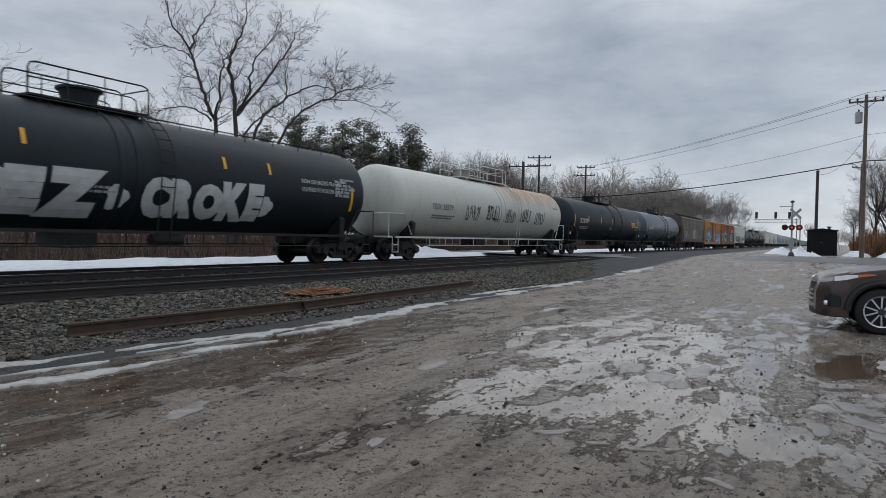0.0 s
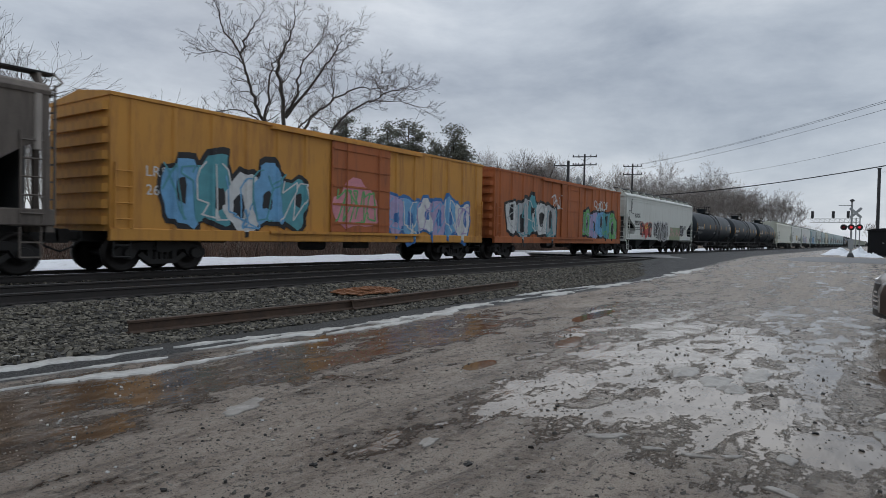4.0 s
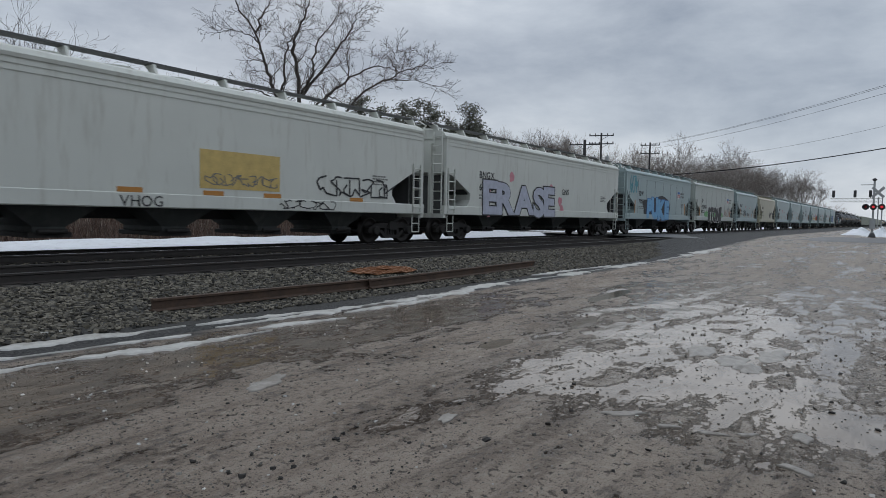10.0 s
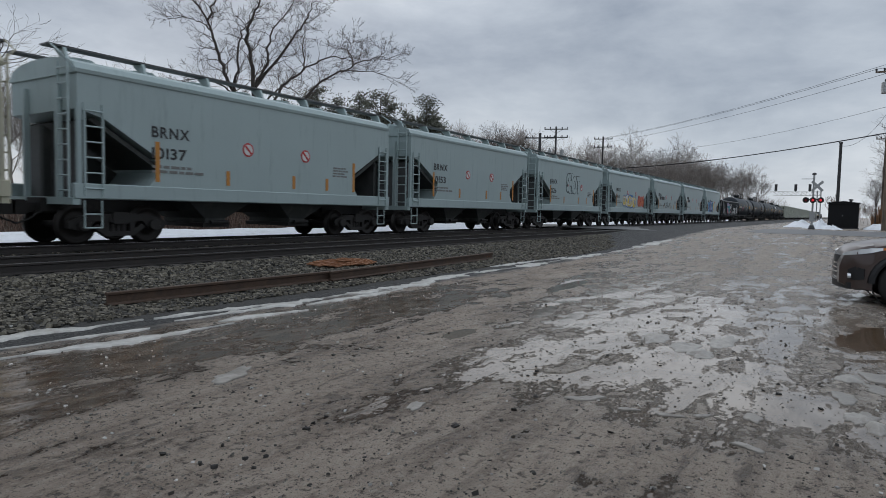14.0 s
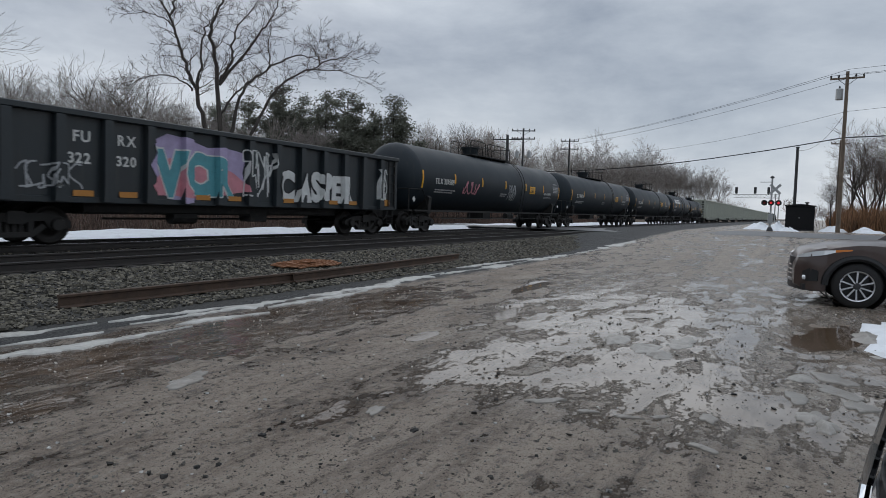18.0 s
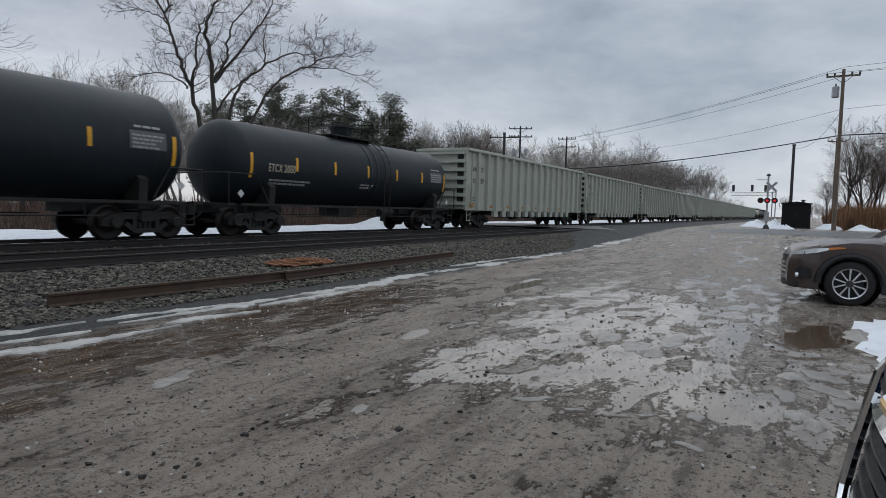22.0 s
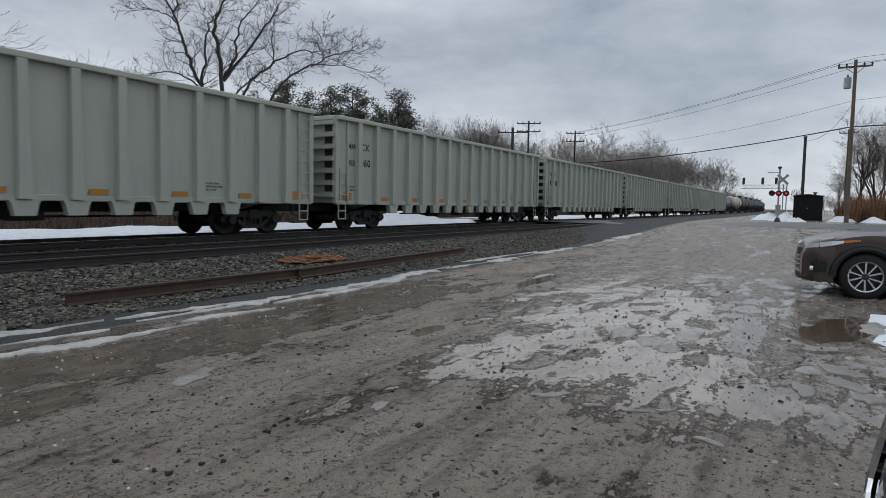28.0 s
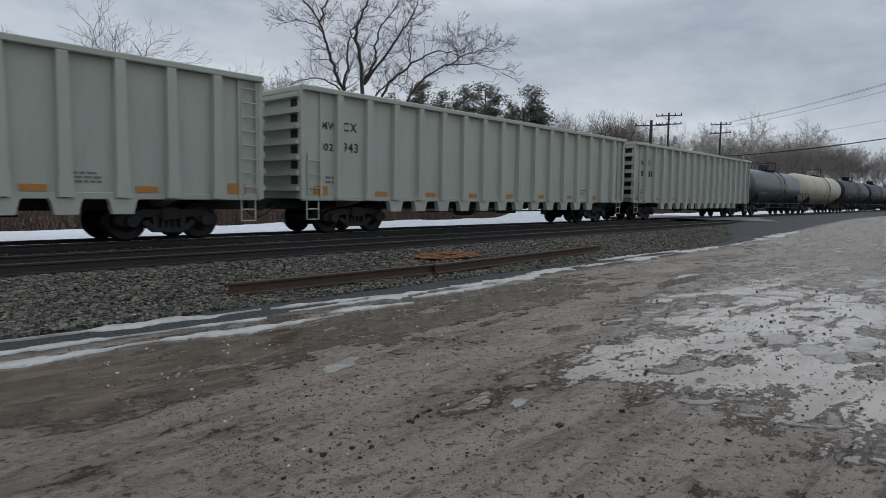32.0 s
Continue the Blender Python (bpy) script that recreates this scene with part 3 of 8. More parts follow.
def build_bed():
    ys = [7.0, 7.3, 7.8, 8.3, 8.9, 9.5, 10.1, 10.75, 12, 14, 16, 17.6, 18.4, 19.3, 19.8]
    xs = grid_axis([(-900, -30, 60), (-30, 60, 0.6), (60, 300, 15), (300, 3000, 300)])
    v = []
    for x in xs:
        lift = 0.6 * smooth01(16, 46, x)
        for y in ys:
            z = bed_z(y) + 0.02 * noise2(x, y, 1.4, 7)
            if y < 10.2:
                z = max(z, min(bed_z(10.7), lift * 0.6 - 0.08))
            v.append((x, y + (0.12 * noise2(x, y, 0.5, 8) if y < 9 else 0), z))
    w = len(ys)
    f = [(r * w + c, (r + 1) * w + c, (r + 1) * w + c + 1, r * w + c + 1) for r in range(len(xs) - 1) for c in range(w - 1)]
    f = [q[::-1] for q in f]
    me = bpy.data.meshes.new("track_bed")
    me.from_pydata(v, [], f)
    me.materials.append(ballast_mat)
    tagged(new("track_bed", me), "dark crushed-stone ballast bed under two railway tracks", "track bed", kind="structure")


build_bed()


def scatter_stones(name, label, count, x0, x1, ylo, yhi, size, zf, mat, seed, power=1.0):
    rnd = np.random.RandomState(seed)
    base = np.array([(-1, -.8, -.6), (1, -1, -.5), (.9, 1, -.6), (-1, .9, -.5), (-.7, -.6, .7), (.6, -.7, .6), (.7, .5, .8), (-.5, .7, .6)])
    faces = np.array([(0, 3, 2, 1), (4, 5, 6, 7), (0, 1, 5, 4), (1, 2, 6, 5), (2, 3, 7, 6), (3, 0, 4, 7)])
    x = x0 + (x1 - x0) * rnd.rand(count) ** power
    y = ylo + (yhi - ylo) * rnd.rand(count)
    s = size * (0.55 + 0.8 * rnd.rand(count))
    verts = np.empty((count, 8, 3))
    for k in range(count):
        a, b = rnd.rand() * 6.28, rnd.rand() * 6.28
        ca, sa, cb, sb = math.cos(a), math.sin(a), math.cos(b), math.sin(b)
        r = np.array([[ca, -sa, 0], [sa, ca, 0], [0, 0, 1]]) @ np.array([[1, 0, 0], [0, cb, -sb], [0, sb, cb]])
        p = base * s[k] * np.array([1, 0.8, 0.65]) * (0.75 + 0.5 * rnd.rand(8, 3))
        verts[k] = p @ r.T + (x[k], y[k], zf(x[k], y[k]) + 0.25 * s[k])
    idx = (faces[None] + 8 * np.arange(count)[:, None, None]).reshape(-1, 4)
    me = bpy.data.meshes.new(name)
    me.from_pydata(verts.reshape(-1, 3).tolist(), [], idx.tolist())
    me.materials.append(mat)
    return tagged(new(name, me), label, "gravel", kind="stuff")


def bed_top(x, y):
    lift = 0.6 * smooth01(16, 46, x)
    z = bed_z(y) + 0.02 * noise2(x, y, 1.4, 7)
    return max(z, min(bed_z(10.7), lift * 0.6 - 0.08)) if y < 10.2 else z


scatter_stones("ballast_stones", "loose grey crushed stone on the ballast shoulder", 30000, 1.5, 34, 7.6, 11.0, 0.030, bed_top, stone_mat, 4, 1.5)
scatter_stones("ballast_stones", "loose grey crushed stone between the rails", 5000, 2, 45, 11.4, 15.4, 0.035, bed_top, stone_mat, 5, 1.6)


scatter_stones("ballast_stones", "loose grey crushed stone on the ballast shoulder", 12000, 30, 80, 7.6, 11.2, 0.045, bed_top, stone_mat, 6, 1.3)
scatter_stones("ballast_stones", "loose grey crushed stone between the rails", 6000, 40, 85, 11.4, 15.4, 0.05, bed_top, stone_mat, 7, 1.3)


def rail_profile(h=0.17, head=0.07, foot=0.14):
    a, b = head / 2, foot / 2
    return [(-b, 0), (b, 0), (b, 0.012), (0.012, 0.034), (0.01, h - 0.045), (a, h - 0.032), (a, h - 0.006), (a - 0.008, h), (-a + 0.008, h), (-a, h - 0.006), (-a, h - 0.032), (-0.01, h - 0.045), (-0.012, 0.034), (-b, 0.012)]


worn_steel = surface("worn_rail_steel", (0.07, 0.068, 0.067), 0.4, metal=1.0, vary=0.2, scale=5)


def build_track(y, name, label):
    t = thing(name, label, "railway track", kind="structure", at=(0, y, 0))
    for side in (-0.753, 0.753):
        s = Shape().prism([(p[0] + side, p[1] + RAIL_Z - 0.17) for p in rail_profile()], 0, -900, 3000)
        part("rail", s, rail_rust, t)
        s = Shape().prism([(side - 0.028, RAIL_Z - 0.002), (side + 0.028, RAIL_Z - 0.002), (side + 0.026, RAIL_Z + 0.003), (side - 0.026, RAIL_Z + 0.003)], 0, -900, 3000)
        part("rail_head", s, shiny_steel if y > 14 else worn_steel, t, "polished running surface")
    tie = Shape().bbox(-0.115, 0.115, -1.3, 1.3, RAIL_Z - 0.36, RAIL_Z - 0.172, 0.012).mesh("tie", tie_mat)
    for k in range(150):
        ob = part("tie", tie, tie_mat, t, at=(-4 + 0.52 * k, 0.02 * math.sin(k * 2.3), 0))
        ob.rotation_euler = (0, 0, 0.012 * math.sin(k * 5.1))
    return t


build_track(NEAR_Y, "near_track", "empty railway track with polished rails on timber ties")
build_track(TRAIN_Y, "far_track", "railway track under the freight train on timber ties")


# ---------------------------------------------------------------- freight cars
# A car's own space: x along the track, -y towards the yard, z up from the rail head.
MOVING = []   # (car, place of its middle along the track at 0 s)
SHARED = {}


def shared(key, make):
    if key not in SHARED:
        SHARED[key] = make()
    return SHARED[key]


def wheel_mesh():
    s = Shape().lathe([(-0.07, 0.12), (-0.07, 0.2), (-0.035, 0.24), (-0.03, 0.36), (-0.065, 0.39), (-0.068, 0.455), (0.05, 0.462), (0.055, 0.485), (0.075, 0.485), (0.078, 0.39), (0.03, 0.36), (0.025, 0.2), (0.06, 0.12)], 1, 24)
    return s.mesh("wheel", wheel_steel, True)


def side_frame_mesh():
    s = Shape()
    up = [(-1.22, 0.40), (-1.22, 0.56), (-1.02, 0.66), (-0.6, 0.74), (0.6, 0.74), (1.02, 0.66), (1.22, 0.56), (1.22, 0.40), (1.06, 0.36), (0.72, 0.40), (0.62, 0.56), (-0.62, 0.56), (-0.72, 0.40), (-1.06, 0.36)]
    # the axes after y are z and x
    s.prism([(z, x) for x, z in up], 1, -0.09, 0.09)
    low = [(-0.66, 0.42), (-0.36, 0.2), (0.36, 0.2), (0.66, 0.42), (0.56, 0.5), (0.3, 0.31), (-0.3, 0.31), (-0.56, 0.5)]
    s.prism([(z, x) for x, z in low], 1, -0.1, 0.1)
    for x in (-0.33, 0.33):
        s.box(x - 0.06, x + 0.06, -0.085, 0.085, 0.28, 0.6)
    for x in (-0.14, 0.0, 0.14):
        s.tube((x, 0, 0.3), (x, 0, 0.56), 0.06, 8)
    s.box(-0.26, 0.26, -0.12, 0.12, 0.54, 0.66)
    return s.mesh("side_frame", bogie_steel)


def bearing_mesh():
    return Shape().lathe([(-0.12, 0.13), (-0.1, 0.15), (0.05, 0.15), (0.09, 0.11), (0.1, 0.03)][::-1], 1, 14).mesh("bearing_cap", bogie_steel, True)


def build_bogie(car, x):
    b = part("bogie", shared("bolster", lambda: Shape().bbox(-0.2, 0.2, -1.15, 1.15, 0.5, 0.78, 0.03).tube((-0.89, -0.95, 0.46), (-0.89, 0.95, 0.46), 0.085, 10).tube((0.89, -0.95, 0.46), (0.89, 0.95, 0.46), 0.085, 10).mesh("bogie", bogie_steel)), bogie_steel, car, "grimy black cast-steel bogie", at=(x, 0, 0))
    for side in (-1, 1):
        part("side_frame", shared("side_frame", side_frame_mesh), bogie_steel, b, at=(0, side * 1.0, 0))
        for wx in (-0.89, 0.89):
            w = part("wheel", shared("wheel", wheel_mesh), wheel_steel, b, at=(wx, side * 0.753, 0.47))
            w.rotation_euler = (0, 0, math.pi if side > 0 else 0)
    for wx in (-0.89, 0.89):
        part("bearing_cap", shared("bearing", bearing_mesh), bogie_steel, b, at=(wx, -1.08, 0.47))
    return b


def coupler(car, x, sign):
    s = Shape().bbox(*sorted((x, x - sign * 0.75)), -0.11, 0.11, 0.76, 0.98, 0.02)
    s.bbox(*sorted((x + sign * 0.03, x - sign * 0.28)), -0.19, 0.16, 0.7, 1.04, 0.05)
    part("coupler", s, bogie_steel, car)
    h = Shape().pipe([(x - sign * 0.5, -0.28, 0.8), (x - sign * 0.3, -0.3, 0.62), (x, -0.3, 0.5)], 0.025, 6)
    part("air_hose", h, under_black, car)


def ladder_shape(x, y, z0, z1, w=0.42, rungs=None, r=0.017):
    s = Shape()
    s.box(x - w / 2 - 0.02, x - w / 2 + 0.02, y - 0.035, y + 0.01, z0, z1)
    s.box(x + w / 2 - 0.02, x + w / 2 + 0.02, y - 0.035, y + 0.01, z0, z1)
    n = rungs or max(2, round((z1 - z0) / 0.36))
    for k in range(n):
        z = z0 + (z1 - z0) * (k + 0.5) / n
        s.tube((x - w / 2, y - 0.03, z), (x + w / 2, y - 0.03, z), r, 5)
    return s


def step_shape(x, y, z0=0.42, z1=1.05, w=0.4):
    s = Shape()
    for e in (-1, 1):
        s.tube((x + e * w / 2, y, z0), (x + e * w / 2, y, z1), 0.02, 5)
    for z in (z0, (z0 + z1) / 2):
        s.tube((x - w / 2, y, z), (x + w / 2, y, z), 0.02, 5)
    return s


def bars_shape(x, z, rows, width, h=0.07, gap=0.05, y=0.0, seed=1):
    """Lines of small lettering too fine to read."""
    rnd = random.Random(seed)
    s = Shape()
    for r in range(rows):
        cx = x
        while cx < x + width * (0.75 + 0.25 * rnd.random()):
            w = h * rnd.uniform(1.2, 4)
            s.box(cx, cx + w, y - 0.003, y + 0.003, z - r * (h + gap), z - r * (h + gap) + h)
            cx += w + h * 0.7
    return s


def wrap(me, r, zc, lift, fine=5):
    """Bends lettering that stands in the plane y = 0 round a tank of radius r whose axis is at height zc."""
    bm = bmesh.new()
    bm.from_mesh(me)
    zs = [v.co.z for v in bm.verts]
    lo, hi = min(zs), max(zs)
    for k in range(1, fine):
        z = lo + (hi - lo) * k / fine
        bmesh.ops.bisect_plane(bm, geom=bm.verts[:] + bm.edges[:] + bm.faces[:], plane_co=(0, 0, z), plane_no=(0, 0, 1))
    for v in bm.verts:
        d = min(0.98 * r, abs(v.co.z - zc))
        v.co.y += -(math.sqrt(r * r - d * d) + lift)
    bm.to_mesh(me)
    bm.free()
    return me


PAINT = -0.4      # hand-sprayed pieces sit this far ahead of a car's middle


def lettering(car, body, mat, x, z, size, y=-1.51, width=None, weight=0.0, tank=None, name="reporting_letter", label="", fine=4, lift=0.012, spacing=1.05):
    whole = text_mesh(body, mat, size, width, weight, 0.003, spacing)
    if name == "graffiti_tag":
        x += PAINT
    total = max(v.co.x for v in whole.vertices)
    chars = [None if ch == " " else text_mesh(ch, mat, size, None, weight, 0.003) for ch in body]
    wide = [size * 0.22 if me is None else max(v.co.x for v in me.vertices) for me in chars]
    gap = size * 0.1 * spacing
    k = total / (sum(wide) + gap * (len(body) - 1))
    cx = 0.0
    for me, w in zip(chars, wide):
        if me is not None:
            me = me.copy()
            for v in me.vertices:
                v.co.x = cx + v.co.x * k
            if tank:
                for v in me.vertices:
                    v.co.z += z
                wrap(me, tank[0], tank[1], lift, fine)
            part(name, me, mat, car, label, at=(x, 0, 0) if tank else (x, y, z))
        cx += (w + gap) * k


def graffiti(car, body, x, z, size, fill, edge, y=-1.515, width=None, tank=None, label="spray-painted graffiti letter", plump=0.075):
    """Fat overlapping letters: each one a dark swollen outline with a paler letter on it."""
    rnd = random.Random(len(body) * 7 + int(x * 10))
    x += PAINT
    one = [text_mesh(ch, fill, size, None, size * plump) for ch in body]
    wide = [max(v.co.x for v in me.vertices) for me in one]
    k = (width or sum(wide) * 0.9) / (sum(wide) * 0.94)
    cx = x
    for n, ch in enumerate(body):
        tilt, rise, up = rnd.uniform(-0.09, 0.09), rnd.uniform(-0.04, 0.05) * size, rnd.uniform(0.94, 1.1)
        for mat, fat, lift in ((edge, plump * 1.0 + 0.03, 0.0), (fill, plump, 0.005)):
            me = text_mesh(ch, mat, size, None, size * fat, 0.002).copy()
            mx = max(v.co.x for v in me.vertices) / 2
            for v in me.vertices:
                v.co.x = cx - x + wide[n] * k / 2 + (v.co.x - mx) * k + tilt * v.co.z
                v.co.z = z + rise + v.co.z * up
            up_y = lift + 0.0025 * n
            if tank:
                wrap(me, tank[0], tank[1], 0.012 + up_y, 6)
                part("graffiti_letter", me, mat, car, label, at=(x, 0, 0))
            else:
                part("graffiti_letter", me, mat, car, label, at=(x, y - up_y, 0))
        cx += wide[n] * k * 0.94


RIBS = {}


def drape(car):
    """Lays paint that crosses a car's ribs over their faces."""
    ribs, W, depth = RIBS[car.name]
    for ob in list(car.children):
        if not (ob.name.startswith("graffiti") or ob.name.startswith("reporting")):
            continue
        me = ob.data.copy()
        ob.data = me
        ox, oy = ob.location.x, ob.location.y
        xs = [v.co.x + ox for v in me.vertices]
        bm = bmesh.new()
        bm.from_mesh(me)
        for x, w0, w1 in ribs:
            for e in (x - w1, x - w0, x + w0, x + w1):
                if min(xs) < e < max(xs):
                    bmesh.ops.bisect_plane(bm, geom=bm.verts[:] + bm.edges[:] + bm.faces[:], plane_co=(e - ox, 0, 0), plane_no=(1, 0, 0))
        for v in bm.verts:
            d = 0.0
            for x, w0, w1 in ribs:
                q = abs(v.co.x + ox - x)
                if q < w1:
                    d = depth * min(1.0, (w1 - q) / (w1 - w0))
            v.co.y -= d
        bm.to_mesh(me)
        bm.free()


def spray(name, color):
    return surface("spray_" + name, color, 0.55, vary=0.2, scale=4)


sp_white, sp_black = spray("white", (0.56, 0.57, 0.56)), spray("black", (0.012, 0.012, 0.014))
sp_blue, sp_sky = spray("blue", (0.03, 0.13, 0.34)), spray("sky_blue", (0.14, 0.34, 0.55))
sp_pink, sp_red = spray("pink", (0.55, 0.22, 0.26)), spray("red", (0.42, 0.05, 0.04))
sp_yellow, sp_green = spray("yellow", (0.62, 0.45, 0.06)), spray("green", (0.12, 0.34, 0.12))
sp_lilac, sp_teal = spray("lilac", (0.36, 0.30, 0.46)), spray("teal", (0.08, 0.28, 0.32))
sp_orange = spray("orange", (0.6, 0.16, 0.04))
sp_moss, sp_rose = spray("moss", (0.22, 0.26, 0.15)), spray("dull_rose", (0.40, 0.26, 0.22))
sp_frost = spray("frost", (0.40, 0.42, 0.50))
sp_sand = spray("pale_yellow", (0.52, 0.38, 0.13))
sp_silver = spray("silver", (0.36, 0.37, 0.38))


def scrawl(car, x, z, w, h, mat, seed, y=-1.515, n=6, r=0.014, tank=None, label="thin spray-painted tag"):
    """A loose handwritten tag that cannot be read: looping strokes of paint."""
    rnd = random.Random(seed)
    s = Shape()
    x += PAINT
    for k in range(n):
        cx = x + w * (k + 0.5) / n
        pts = []
        a = rnd.uniform(0, 6.28)
        for j in range(9):
            t = j / 8
            pts.append((cx + (w / n) * 0.75 * math.sin(a + t * rnd.uniform(3, 7)), z + h * (0.5 + 0.5 * math.cos(a * 2 + t * rnd.uniform(3, 6)))))
        for (ax, az), (bx, bz) in zip(pts, pts[1:]):
            d = Vector((bx - ax, bz - az))
            if d.length < 1e-4:
                continue
            q = Vector((-d.y, d.x)).normalized() * r
            s.add([(ax + q.x, 0.002, az + q.y), (ax - q.x, 0.002, az - q.y), (bx - q.x, 0.002, bz - q.y), (bx + q.x, 0.002, bz + q.y),
                   (ax + q.x, -0.003, az + q.y), (ax - q.x, -0.003, az - q.y), (bx - q.x, -0.003, bz - q.y), (bx + q.x, -0.003, bz + q.y)],
                  [(0, 1, 2, 3), (7, 6, 5, 4), (0, 4, 5, 1), (1, 5, 6, 2), (2, 6, 7, 3), (3, 7, 4, 0)])
    me = s.mesh("graffiti_tag", mat)
    if tank:
        wrap(me, tank[0], tank[1], 0.014, 3)
        return part("graffiti_tag", me, mat, car, label)
    return part("graffiti_tag", me, mat, car, label, at=(0, y, 0))


def blob(car, x, z, w, h, mat, seed, y=-1.512, tank=None, label="cloud of spray paint", squares=0.0):
    """A patch of paint with an uneven outline."""
    rnd = random.Random(seed)
    x += PAINT
    n = 22
    ph = [rnd.uniform(0, 6.28) for _ in range(3)]
    pts = []
    for k in range(n):
        th = 2 * math.pi * k / n
        rr = 1 + 0.12 * math.sin(3 * th + ph[0]) + 0.08 * math.sin(5 * th + ph[1]) + 0.05 * math.sin(9 * th + ph[2])
        c, s_ = math.cos(th), math.sin(th)
        if squares:
            c, s_ = math.copysign(abs(c) ** squares, c), math.copysign(abs(s_) ** squares, s_)
        pts.append((x + w / 2 * rr * c, z + h / 2 * rr * s_))
    s = Shape().prism([(q, p) for p, q in pts], 1, -0.003, 0.003)
    me = s.mesh("graffiti_patch", mat)
    if tank:
        wrap(me, tank[0], tank[1], 0.01, 5)
        return part("graffiti_patch", me, mat, car, label)
    return part("graffiti_patch", me, mat, car, label, at=(0, y, 0))


def wild(car, x, z, w, h, fills, edge, seed, n=4, y=-1.508, tank=None):
    """Interlocked bubble letters that cannot be read: outlined lobes with inner strokes."""
    rnd = random.Random(seed)
    for k in range(n):
        cx = x + w * (k + 0.5) / n
        bw, bh = w / n * rnd.uniform(1.15, 1.4), h * rnd.uniform(0.8, 1.05)
        cz = z + h / 2 + h * rnd.uniform(-0.08, 0.08)
        lift = 0.004 * k
        sq = rnd.choice((0.55, 0.7, 0.9))
        blob(car, cx, cz, bw * 1.1, bh * 1.1, edge, seed * 7 + k, y - lift, tank, "dark outline of a graffiti letter", sq)
        blob(car, cx, cz, bw * 0.93, bh * 0.93, fills[k % len(fills)], seed * 7 + k, y - lift - 0.008, tank, "filled graffiti letter", sq)
        s = rnd.uniform(-0.15, 0.15)
        blob(car, cx + s * bw, cz + rnd.uniform(-0.1, 0.15) * bh, bw * 0.28, bh * rnd.uniform(0.25, 0.5), edge, seed * 9 + k, y - lift - 0.014, tank, "inner stroke of a graffiti letter", 0.6)
        scrawl(car, cx - bw * 0.4, cz - bh * 0.4, bw * 0.8, bh * 0.8, fills[(k + 1) % len(fills)] if len(fills) > 1 else edge, seed + k, y - lift - 0.02, 2, 0.022, tank, "inner stroke of a graffiti letter")


def start_car(name, label, category, a, b):
    """An empty car between the coupling points a and b along the track at 0 s."""
    mid = (a + b) / 2
    car = thing(name, label, category, "cars of the freight train", at=(mid, TRAIN_Y, RAIL_Z))
    MOVING.append((car, mid))
    L = b - a
    for sign in (-1, 1):
        coupler(car, sign * L / 2, sign)
    return car, L


